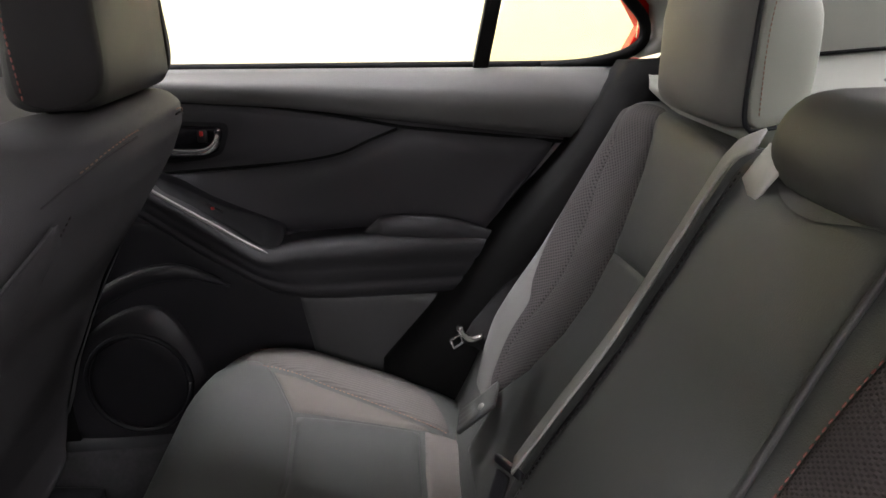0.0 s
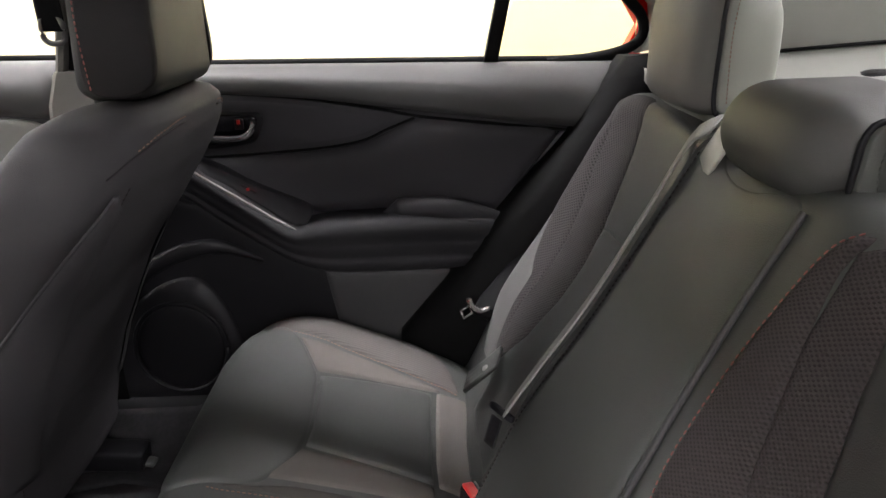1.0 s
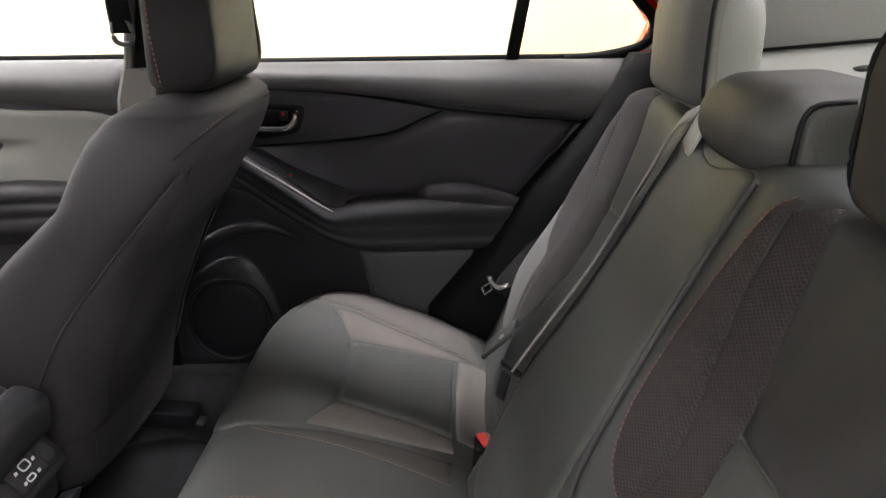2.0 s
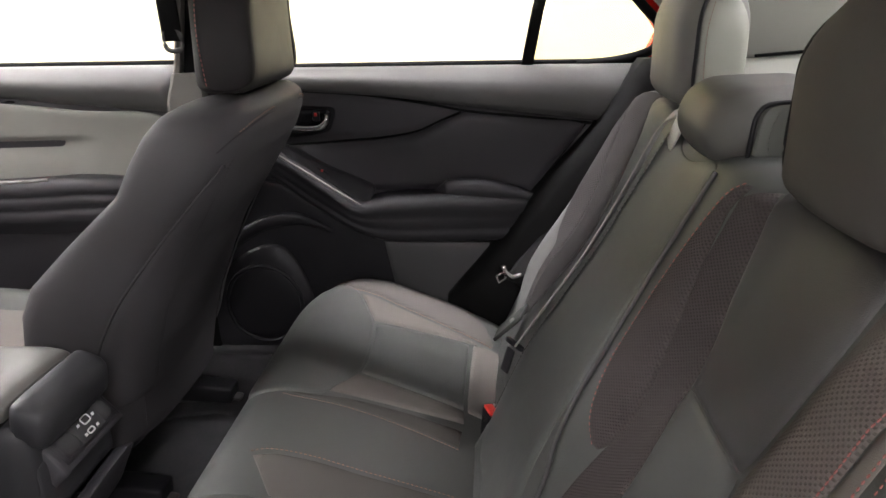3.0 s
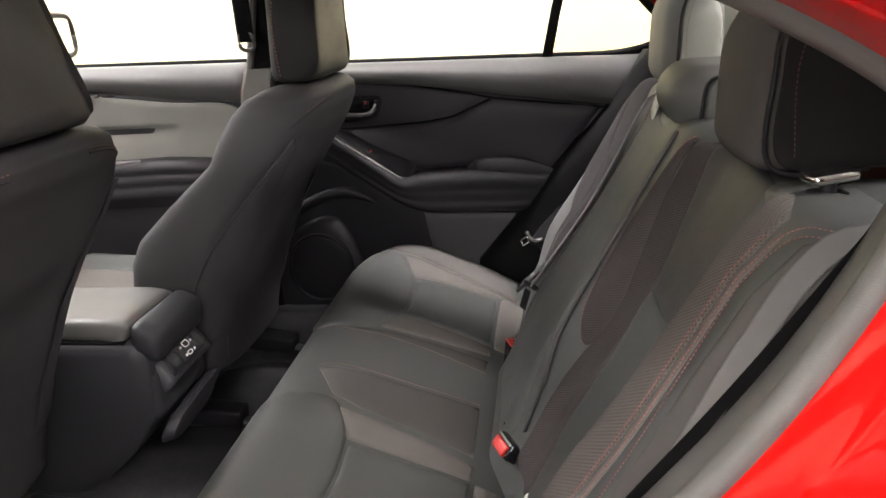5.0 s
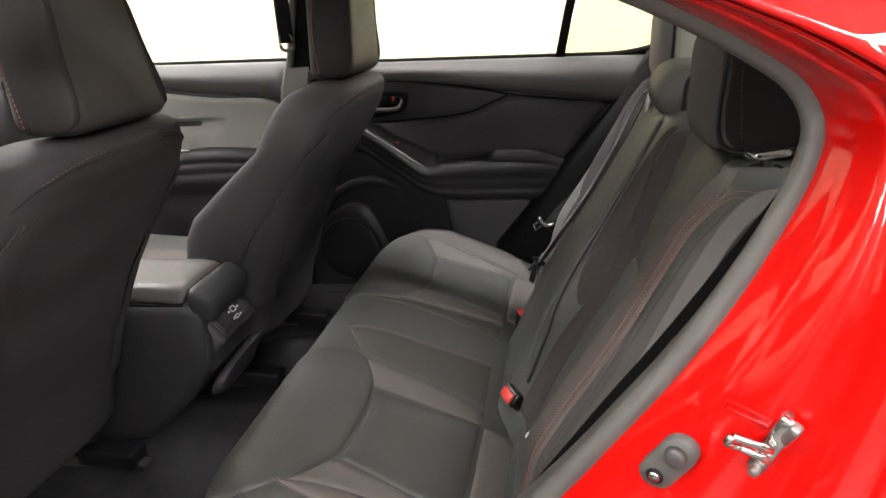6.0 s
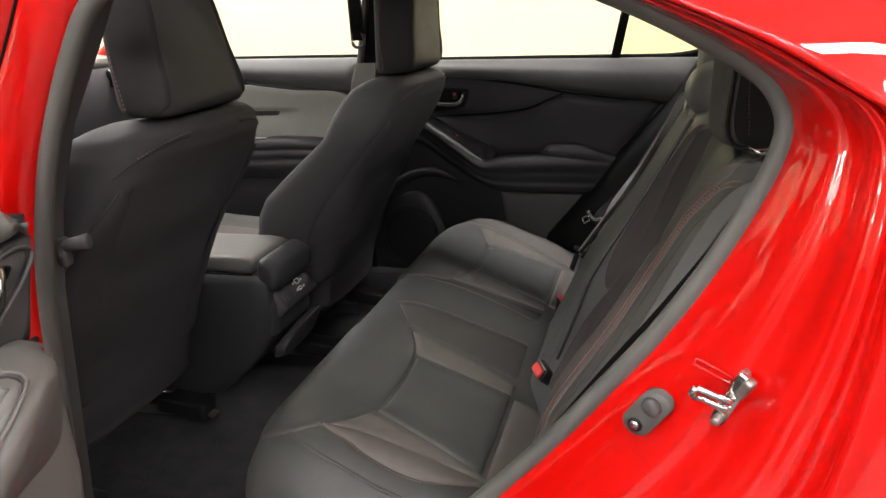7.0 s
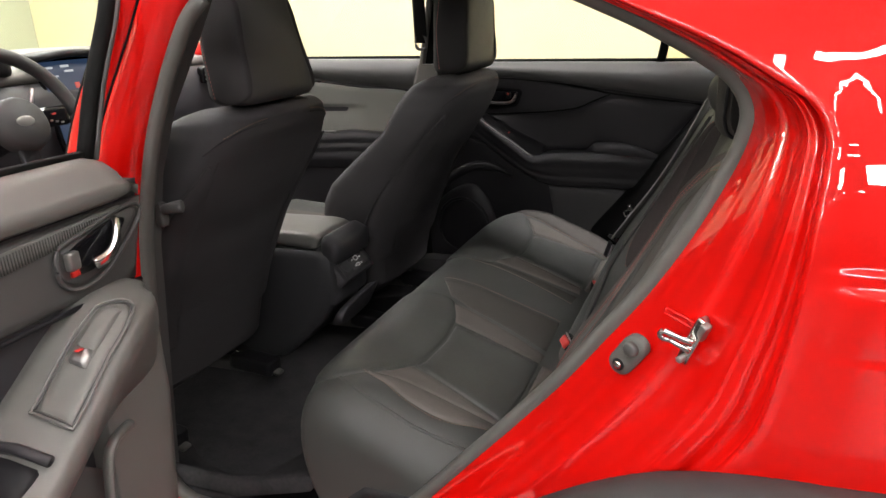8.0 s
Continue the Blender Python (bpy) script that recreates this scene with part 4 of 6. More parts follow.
# far B-pillar with its belt guide
FAR_POST = ((-0.663, -0.585, 0.955, 0.0), (-0.648, -0.56, 1.01, 0.004), (-0.610, -0.49, 1.15, 0.03), (-0.58, -0.43, 1.26, 0.055), (-0.55, -0.38, 1.36, 0.08))
part("pillar_trim", loft([[(xf, 0.70 - tz, z), (xf + 0.004, 0.657 - tz, z), (xf + 0.010, 0.653 - tz, z), (xf + 0.018, 0.655 - tz, z), (xf + 0.020, 0.672 - tz, z), (xr, 0.672 - tz, z), (xr, 0.70 - tz, z)] for xf, xr, z, tz in FAR_POST]), PILLAR_TRIM, shell, "warm grey plastic B-pillar trim", smooth=False)
part("belt_slot", loft([[(xf + 0.022, 0.671 - tz, z), (xf + 0.022, 0.668 - tz, z), (xr - 0.004, 0.668 - tz, z), (xr - 0.004, 0.671 - tz, z)] for xf, xr, z, tz in FAR_POST]), RUBBER_GAP_SHADE, shell, "dark belt slot in the pillar", smooth=False)
part("pillar_foot", loft([[(x0, 0.70, z), (x0 + 0.004, 0.650, z), (x0 + 0.012, 0.645, z), (x1, 0.645, z), (x1, 0.70, z)] for x0, x1, z in ((-0.692, -0.61, 0.80), (-0.675, -0.59, 0.935), (-0.656, -0.585, 0.988), (-0.654, -0.587, 0.992))]), PILLAR_TRIM, shell, "grey lower B-pillar trim", smooth=False)
part("pillar_base", loft([[(x0, 0.70, z), (x0, 0.652, z), (x1, 0.652, z), (x1, 0.70, z)] for x0, x1, z in ((-0.74, -0.64, 0.22), (-0.73, -0.64, 0.50), (-0.70, -0.62, 0.799))]), RUBBER_GAP_SHADE, shell, "black lower pillar trim", smooth=False)
part("floor_side", slab((-1.9, 0.64, 0.20), (0.40, 0.80, 0.335), 0.01), PLASTIC, shell)
guide = thing("belt_guide", "black upper seat belt guide on the pillar", "belt guide", at=(-0.632, 0.63, 1.06))
part("loop", tube(spline([(-0.620, 0.632, 1.085), (-0.608, 0.63, 1.07), (-0.610, 0.63, 1.045), (-0.630, 0.63, 1.04), (-0.645, 0.632, 1.05), (-0.642, 0.632, 1.08)], True, 0.006), 0.005, 8), PLASTIC_GREY, guide)
part("strap", tube([(-0.627, 0.631, 1.06), (-0.620, 0.61, 1.30)], 0.022, 8, flat=0.12, up=(0, 1, 0)), WEB_DARK, guide)

# far rear pillar, black lower trim and the bit of red body outside
part("pillar_lining", loft([[np.array((x, y, z)) + np.array(o) for o in ((0, 0.05, 0), (0, 0, 0), (0.03, -0.02, 0.01), (0.10, -0.03, 0.03), (0.12, 0.05, 0.03))] for x, y, z in
                            ((0.385, 0.70, 0.985), (0.412, 0.692, 1.02), (0.405, 0.68, 1.07), (0.34, 0.655, 1.13), (0.22, 0.60, 1.27), (0.14, 0.57, 1.36))]), SHELF_MAT, shell, "pale grey rear pillar lining")
# Side trim in near-black, so the gap's shade is in its colour.
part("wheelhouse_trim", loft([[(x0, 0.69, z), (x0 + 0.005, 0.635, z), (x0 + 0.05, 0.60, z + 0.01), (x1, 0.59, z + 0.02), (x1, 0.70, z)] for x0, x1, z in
                              ((-0.09, 0.25, 0.30), (-0.075, 0.27, 0.465), (-0.03, 0.29, 0.52), (0.06, 0.33, 0.63), (0.13, 0.36, 0.715), (0.20, 0.40, 0.79), (0.265, 0.42, 0.865), (0.315, 0.44, 0.945), (0.345, 0.45, 0.985))]), RUBBER_GAP_SHADE, shell, "trim beside the rear seat, blackened with the gap's shade")
part("far_quarter", sheet(lambda u, v, h: Vector((u, 0.76 + h, v)), frange(0.36, 1.9, 8), frange(0.3, 0.90, 8), 0.02), RED_PAINT, shell)
part("far_pillar_skin", loft([[(0.375, 0.728, 0.972), (0.36, 0.728, 0.972), (0.36, 0.76, 0.972), (0.40, 0.76, 0.972)], [(0.405, 0.726, 1.035), (0.392, 0.726, 1.035), (0.39, 0.75, 1.035), (0.45, 0.75, 1.03)], [(0.36, 0.70, 1.10), (0.345, 0.70, 1.10), (0.34, 0.72, 1.10), (0.42, 0.72, 1.1)]]), RED_PAINT, shell, smooth=False)

for sy in (1, -1):
    part("rear_pillar_lining", sheet(lambda u, v, h, sy=sy: Vector((0.43 + 0.72 * u - 0.10 * v * (1 - u), sy * (0.665 - 0.30 * (v * 0.42) - 0.03 * u + h), 0.955 + 0.42 * v)), frange(0, 1, 16), frange(0, 1, 12), 0.012), PILLAR_GREY, shell, "plain grey rear pillar lining")
# parcel shelf and rear window
part("parcel_shelf", sheet(lambda x, y, h: Vector((x + 0.24 * (1.05 - x) * min(1.0, max(0.0, (-0.22 - y) / 0.10)), y, 0.945 + 0.05 * (x - 0.38) + 0.028 * max(0.0, (abs(y) - 0.40) / 0.22) ** 2 + h)), frange(0.37, 1.05, 10), frange(-0.62, 0.62, 32), 0.02), SHELF_MAT, shell, "pale grey parcel shelf")
for sy in (1, -1):
    part("shelf_seam", tube([(x, sy * 0.617, 0.977 + 0.05 * (x - 0.38)) for x in (0.56, 0.75, 0.9, 1.03)], 0.003, 8), RUBBER_GAP_SHADE, shell, "dark seam along the parcel shelf")
part("shelf_grille", patch([(0.67, 0.45), (0.71, 0.455), (0.73, 0.49), (0.70, 0.51), (0.67, 0.49)], lambda x, y, h: Vector((x, y, 0.951 + 0.05 * (x - 0.38) + h)), 0.02, 0.004, 0.006), PLASTIC, shell)
part("rear_window_frame", tube(spline([(1.05, -0.62, 0.985), (1.08, 0, 0.995), (1.05, 0.62, 0.985)], step=0.05), 0.012, 8), RUBBER_GAP_SHADE, shell)
rw = part("rear_window", sheet(lambda u, v, h: Vector((1.07 - 0.50 * v, u * (0.62 - 0.1 * v), 0.985 + 0.30 * v + h)), frange(-1, 1, 14), frange(0, 1, 8), 0.004), GLASS_TINT, shell)
rw.visible_shadow = False
ws = part("windscreen", sheet(lambda u, v, h: Vector((-1.95 + 0.95 * v, u * (0.66 - 0.1 * v), 1.10 + 0.27 * v + h)), frange(-1, 1, 14), frange(0, 1, 8), 0.004), GLASS_SCREEN, shell)
ws.visible_shadow = False

# plain boot lid and tail panel close the rear
part("boot_lid", sheet(lambda x, y, h: Vector((x, y, 0.965 - 0.03 * (x - 1.08) - 0.05 * (y / 0.7) ** 2 + h)), frange(1.085, 1.90, 10), frange(-0.70, 0.70, 14), 0.01), RED_PAINT, shell)
part("tail_panel", sheet(lambda y, z, h: Vector((1.90 + h, y, z)), frange(-0.72, 0.72, 8), frange(0.30, 0.925, 8), 0.01), RED_PAINT, shell)

# ---- rear bench: cushion ----
PROFILE = spline([(0.13, 0.34), (0.06, 0.378), (0.0, 0.414), (-0.1, 0.458), (-0.2, 0.496), (-0.27, 0.516), (-0.315, 0.520), (-0.353, 0.511), (-0.382, 0.486), (-0.393, 0.447), (-0.382, 0.39), (-0.352, 0.335), (-0.31, 0.295)], step=0.004)
PROF = np.array(PROFILE)
PROF_U = np.concatenate([[0], np.cumsum(np.linalg.norm(np.diff(PROF, axis=0), axis=1))])
TOP_N = int(np.argmin(PROF[:, 0]))


def cush_u(x):
    """Length along the cushion's profile at x, on its upper side."""
    return float(np.interp(-x, -PROF[:TOP_N, 0], PROF_U[:TOP_N]))


def cush_f(u, v, h):
    x, z = float(np.interp(u, PROF_U, PROF[:, 0])), float(np.interp(u, PROF_U, PROF[:, 1]))
    x2, z2 = float(np.interp(u + 0.004, PROF_U, PROF[:, 0])), float(np.interp(u + 0.004, PROF_U, PROF[:, 1]))
    t = Vector((x2 - x, 0, z2 - z))
    t = t.normalized() if t.length > 1e-7 else Vector((0, 0, -1))
    n = Vector((t.z, 0, -t.x))
    a = abs(v)
    fade = max(0.0, min(1.0, (0.50 - u) / 0.12))
    bump = 0.026 * math.exp(-((a - 0.565) / 0.055) ** 2) - 0.010 * math.exp(-((a - 0.34) / 0.09) ** 4) + 0.006 * math.exp(-(v / 0.13) ** 4)
    bump *= fade
    R = 0.068
    if a > 0.593:
        w = min((a - 0.593) / R, math.pi / 2)
        y = 0.593 + R * math.sin(w)
        drop = R * (1 - math.cos(w)) + max(0.0, a - 0.593 - R * math.pi / 2)
        side = math.sin(w)
    else:
        y, drop, side = a, 0.0, 0.0
    corner = 0.05 * max(0.0, (a - 0.45) / 0.2) ** 2 * max(0.0, min(1.0, (u - 0.30) / 0.2))
    s = math.copysign(1, v)
    return Vector((x + corner, s * y, z - drop)) + n * (bump + h * (1 - side)) + Vector((0, s, 0)) * (h * side)


bench = thing("rear_bench_cushion", "dark grey leatherette rear bench cushion with mesh cloth inserts", "rear seat")
UE = float(PROF_U[-1])
part("cushion", sheet(cush_f, frange(0, UE, 70), [math.copysign(abs(v), v) for v in frange(-0.79, 0.79, 130)], 0.03), LEATHER, bench)


def cl(pts, s=1):
    return [(cush_u(x), s * y) for x, y in pts]


for s in (1, -1):
    front = [(-0.375, 0.145), (-0.31, 0.13), (-0.25, 0.135), (-0.222, 0.175), (-0.206, 0.222), (-0.200, 0.30), (-0.205, 0.40), (-0.210, 0.437), (-0.232, 0.485), (-0.262, 0.53), (-0.30, 0.56), (-0.345, 0.565), (-0.376, 0.55), (-0.379, 0.4), (-0.379, 0.25)]
    part("front_panel", patch(cl(front, s), cush_f, 0.014, 0.0055, 0.0035, lift=0.005, grow=0.0008), LEATHER, bench)
    insert = [(-0.198, 0.236), (-0.194, 0.30), (-0.198, 0.40), (-0.203, 0.434), (-0.10, 0.457), (-0.018, 0.474), (-0.014, 0.35), (-0.016, 0.228), (-0.10, 0.232)]
    part("seat_insert", patch(straight(cl(insert, s), True, 0.05), cush_f, 0.014, 0.0055, 0.0035, lift=0.005, grow=0.0008, soft=False), LEATHER, bench)
    outer = [(-0.208, 0.444), (-0.236, 0.50), (-0.256, 0.527), (-0.18, 0.512), (-0.08, 0.500), (-0.01, 0.492), (0.0, 0.486), (-0.018, 0.480), (-0.10, 0.463)]
    part("side_strip", patch(cl(outer, s), cush_f, 0.014, 0.0055, 0.0035, lift=0.005, grow=0.0008, soft=False), CLOTH_BROWN, bench)
    if s > 0:
        meshp = [(-0.318, 0.572), (-0.295, 0.60), (-0.24, 0.617), (-0.16, 0.618), (-0.08, 0.606), (-0.02, 0.572), (0.02, 0.522), (0.028, 0.498), (-0.01, 0.498), (-0.08, 0.508), (-0.18, 0.522), (-0.27, 0.545)]
        part("mesh_panel", patch(cl(meshp, s), cush_f, 0.014, 0.0055, 0.0035, lift=0.005, grow=0.0008), MESH_RIB, bench, "ribbed mesh cloth bolster panel")
        part("seam_stitch", stitches(cl([(-0.325, 0.556), (-0.27, 0.536), (-0.18, 0.516), (-0.08, 0.504), (0.03, 0.492)], s), cush_f, lift=0.004), BROWN_THREAD, bench)
        part("seam_stitch", stitches(cl([(-0.345, 0.585), (-0.31, 0.625), (-0.26, 0.650), (-0.18, 0.660), (-0.08, 0.655), (0.0, 0.64)], s), cush_f, lift=0.002), BROWN_THREAD, bench)
    else:
        smooth_panel = [(-0.290, 0.508), (-0.262, 0.536), (-0.235, 0.554), (-0.180, 0.576), (-0.101, 0.578), (-0.050, 0.552), (-0.020, 0.520), (0.01, 0.492), (-0.01, 0.497), (-0.08, 0.505), (-0.18, 0.517), (-0.252, 0.532), (-0.272, 0.515)]
        part("bolster_panel", patch(cl(smooth_panel, s), cush_f, 0.014, 0.0055, 0.0035, lift=0.005, grow=0.0008), CLOTH_BROWN, bench, "smooth taupe bolster panel")
        part("seam_stitch", stitches(cl([(-0.300, 0.500), (-0.268, 0.540), (-0.235, 0.562), (-0.180, 0.583), (-0.101, 0.585), (-0.045, 0.556), (-0.010, 0.520)], s), cush_f, lift=0.004, r=0.0006), BROWN_THREAD, bench)
        part("edge_welt", tube([cush_f(p[0], p[1], -0.0012) for p in spline(cl([(-0.362, 0.500), (-0.330, 0.545), (-0.289, 0.585), (-0.236, 0.606), (-0.173, 0.612), (-0.115, 0.612), (-0.047, 0.606)], s), step=0.012)], 0.0032, 8), LEATHER, bench, "rounded welt along the cushion edge")
    inner = [(-0.240, 0.150), (-0.202, 0.226), (-0.10, 0.226), (-0.016, 0.222), (-0.014, 0.185), (-0.08, 0.172), (-0.17, 0.158)]
    part("inner_strip", patch(cl(inner, s), cush_f, 0.014, 0.0055, 0.0035, lift=0.005, grow=0.0008, soft=False), CLOTH_BROWN, bench)
    rear = [(-0.008, 0.225), (-0.006, 0.35), (-0.008, 0.482), (0.04, 0.49), (0.075, 0.45), (0.085, 0.33), (0.075, 0.225)]
    part("rear_strip", patch(cl(rear, s), cush_f, 0.014, 0.0055, 0.0035, lift=0.005, grow=0.0008, soft=False), CLOTH_BROWN, bench)
for s, off in ((1, 0.04), (-1, 0.04)):
    y0 = off + s * 0.075
    dark = [(-0.30, y0 + s * 0.012), (-0.27, y0 + s * 0.004), (-0.15, y0 + s * 0.004), (-0.02, y0 - s * 0.008), (-0.016, off + s * 0.12 if s > 0 else -0.165), (-0.10, 0.155 if s > 0 else -0.152), (-0.20, 0.143 if s > 0 else -0.142), (-0.255, 0.128 if s > 0 else -0.122)]
    part("centre_strip", patch(cl(dark), cush_f, 0.014, 0.002, 0.006, lift=0.002, soft=False), CLOTH_MID, bench)
    part("seam_stitch", stitches(cl([(-0.305, y0 + s * 0.004), (-0.27, y0 - s * 0.004), (-0.15, y0 - s * 0.004), (-0.02, y0 - s * 0.016)]), cush_f, lift=0.002), BROWN_THREAD, bench)

# ---- rear bench: backrests ----
TH = math.atan(0.555)
BN = Vector((-math.cos(TH), 0, math.sin(TH)))
ROLL_Z, ROLL_R = 0.925, 0.045


def ease(q):
    q = min(1.0, max(0.0, q))
    return q * q * (3 - 2 * q)


def back_f(y, z, h):
    """The front of the seat backs: y across, z up; hollowed at the two seats, bolstered outside."""
    a = abs(y)
    b = -0.043 * ease((a - 0.13) / 0.12)
    b += (0.034 * ease((a - 0.395) / 0.065) * (1 - 0.4 * ease((a - 0.545) / 0.03)) if y < 0 else 0.020 * math.exp(-((a - 0.535) / 0.045) ** 2)) * max(0.0, min(1.0, (z - 0.44) / 0.15)) * max(0.0, min(1.0, (1.02 - z) / 0.14))
    lumb = 0.012 * math.exp(-((z - 0.60) / 0.10) ** 2)
    low, top = min(z, ROLL_Z), max(0.0, z - ROLL_Z) / math.cos(TH)
    turn_ = min(top / ROLL_R, math.pi / 2 - TH)
    x = 0.10 + 0.555 * (low - 0.58) + ROLL_R * (math.cos(TH) - math.cos(TH + turn_)) + max(0.0, top - ROLL_R * turn_)
    zz = low + ROLL_R * (math.sin(TH + turn_) - math.sin(TH))
    sd = 6.0 * max(0.0, a - 0.60) ** 2 if y > 0 else 0.042 * (1 - math.sqrt(1 - min(1.0, max(0.0, (a - 0.550) / 0.031)) ** 2))
    return Vector((x + 0.9 * sd, y, zz - 0.02 * sd)) + BN * (b + lumb + h)


def backrest(name, label, y0, y1):
    t = thing(name, label, "rear seat", "rear seat backrests")
    part("backrest", sheet(back_f, frange(y0, y1, int((y1 - y0) / 0.012)), frange(0.40, 1.0, 52), 0.07), LEATHER, t)
    return t


left = backrest("rear_bench_section", "wide rear seat back in dark mesh cloth with red stitching", -0.5805, 0.136)
right = backrest("rear_bench_section", "narrow rear seat back in grey leatherette and open mesh cloth", 0.166, 0.640)

# panels of the wide seat back
part("mesh_panel", patch([(-0.165, 0.936), (-0.150, 0.915), (-0.142, 0.86), (-0.141, 0.80), (-0.147, 0.74), (-0.160, 0.70), (-0.178, 0.672), (-0.202, 0.660), (-0.212, 0.70), (-0.203, 0.745), (-0.189, 0.79), (-0.170, 0.86), (-0.160, 0.91)], back_f, 0.010, 0.004, 0.0035, lift=0.005, grow=0.0030), MESH_DARK, left, "dark mesh cloth panel")
part("mesh_panel", patch([(-0.168, 0.925), (-0.192, 0.945), (-0.203, 0.912), (-0.218, 0.852), (-0.240, 0.795), (-0.246, 0.752), (-0.268, 0.693), (-0.285, 0.629), (-0.290, 0.56), (-0.285, 0.46), (-0.20, 0.46), (-0.208, 0.60), (-0.212, 0.66), (-0.216, 0.70), (-0.208, 0.745), (-0.194, 0.79), (-0.175, 0.86)], back_f, 0.012, 0.004, 0.0035, lift=0.004, grow=0.0030, soft=False), MESH_DARK, left, "dark mesh cloth panel")
part("upper_panel", patch([(-0.198, 0.948), (-0.30, 0.952), (-0.388, 0.940), (-0.389, 0.87), (-0.386, 0.780), (-0.32, 0.777), (-0.252, 0.777), (-0.246, 0.795), (-0.224, 0.852), (-0.208, 0.912)], back_f, 0.014, 0.004, 0.0035, lift=0.005, grow=0.0030, soft=False), LEATHER_DARK, left)
part("lower_panel", patch([(-0.252, 0.769), (-0.32, 0.769), (-0.386, 0.771), (-0.408, 0.72), (-0.424, 0.66), (-0.432, 0.56), (-0.432, 0.44), (-0.295, 0.44), (-0.297, 0.56), (-0.292, 0.629), (-0.275, 0.693), (-0.253, 0.752)], back_f, 0.014, 0.004, 0.0035, lift=0.005, grow=0.0030, soft=False), LEATHER, left)
part("side_mesh_panel", patch([(-0.404, 0.945), (-0.45, 0.950), (-0.497, 0.935), (-0.503, 0.90), (-0.508, 0.82), (-0.517, 0.70), (-0.524, 0.62), (-0.530, 0.46), (-0.437, 0.46), (-0.436, 0.56), (-0.428, 0.66), (-0.413, 0.72), (-0.398, 0.775), (-0.398, 0.87)], back_f, 0.010, 0.004, 0.0035, lift=0.004, grow=0.0030, soft=False), MESH_TAUPE, left, "taupe mesh cloth strip")
part("bolster_panel", patch([(-0.507, 0.928), (-0.522, 0.925), (-0.526, 0.88), (-0.531, 0.80), (-0.539, 0.70), (-0.546, 0.62), (-0.548, 0.46), (-0.536, 0.46), (-0.530, 0.62), (-0.522, 0.70), (-0.513, 0.82), (-0.508, 0.90)], back_f, 0.010, 0.003, 0.003, lift=0.003, soft=False), CLOTH_BROWN, left)
for line, length, gap in (([(-0.502, 0.918), (-0.507, 0.86), (-0.512, 0.79), (-0.520, 0.70), (-0.528, 0.62), (-0.534, 0.50)], 0.0036, 0.0008), ([(-0.562, 0.950), (-0.540, 0.940), (-0.526, 0.918), (-0.527, 0.88), (-0.533, 0.80), (-0.541, 0.70), (-0.548, 0.62), (-0.551, 0.50)], 0.003, 0.0018), ([(-0.566, 0.942), (-0.550, 0.934), (-0.537, 0.912), (-0.538, 0.88), (-0.547, 0.80), (-0.556, 0.70), (-0.561, 0.62), (-0.563, 0.50)], 0.003, 0.0018)):
    part("red_stitch", stitches(line, back_f, lift=0.0045, r=0.0007, length=length, gap=gap), RED_THREAD, left, "red decorative stitching")
part("side_strip", patch([(-0.552, 0.93), (-0.562, 0.945), (-0.572, 0.945), (-0.577, 0.93), (-0.577, 0.80), (-0.577, 0.60), (-0.577, 0.42), (-0.566, 0.42), (-0.563, 0.60), (-0.552, 0.80)], back_f, 0.010, 0.003, 0.003, lift=0.002, soft=False), CLOTH_MID, left)
part("red_stitch", stitches([(-0.160, 0.938), (-0.146, 0.915), (-0.138, 0.86), (-0.137, 0.80), (-0.143, 0.74), (-0.156, 0.70), (-0.174, 0.672), (-0.198, 0.655)], back_f, lift=0.0015, r=0.0008), RED_THREAD, left)
part("edge_welt", tube([back_f(y, z, 0.003) for y, z in spline([(-0.10, 0.93), (-0.105, 0.84), (-0.12, 0.743), (-0.154, 0.637), (-0.178, 0.585), (-0.19, 0.50)], step=0.012)], 0.0035, 6), LEATHER_DARK, left)
# centre pad between the seats
part("centre_pad", patch([(-0.088, 0.932), (0.0, 0.922), (0.05, 0.926), (0.112, 0.950), (0.126, 0.90), (0.126, 0.70), (0.124, 0.46), (0.0, 0.44), (-0.16, 0.46), (-0.15, 0.58), (-0.132, 0.66), (-0.108, 0.743), (-0.096, 0.84)], back_f, 0.016, 0.004, 0.006, lift=0.004, thick=0.004), LEATHER, left)
part("seam_stitch", stitches([(0.120, 0.93), (0.120, 0.8), (0.120, 0.62), (0.118, 0.48)], back_f, lift=0.006), DARK_THREAD, left)

# panels of the narrow seat back
mi = [(0.505, 0.962), (0.455, 0.92), (0.420, 0.884), (0.376, 0.81), (0.348, 0.734), (0.346, 0.675), (0.368, 0.61), (0.435, 0.535), (0.462, 0.60), (0.452, 0.70), (0.474, 0.768), (0.482, 0.792), (0.502, 0.834), (0.522, 0.896), (0.585, 0.945)]
part("mesh_panel", patch(mi, back_f, 0.011, 0.004, 0.0035, lift=0.005, grow=0.0030), MESH, right, "open mesh cloth bolster panel")
mo = [(0.592, 0.940), (0.594, 0.90), (0.590, 0.851), (0.545, 0.757), (0.506, 0.679), (0.486, 0.655), (0.482, 0.60), (0.468, 0.535), (0.440, 0.535), (0.467, 0.60), (0.457, 0.70), (0.479, 0.768), (0.487, 0.792), (0.507, 0.834), (0.527, 0.896)]
part("mesh_panel", patch(mo, back_f, 0.010, 0.004, 0.0035, lift=0.006, grow=0.0030), MESH, right, "open mesh cloth bolster panel")
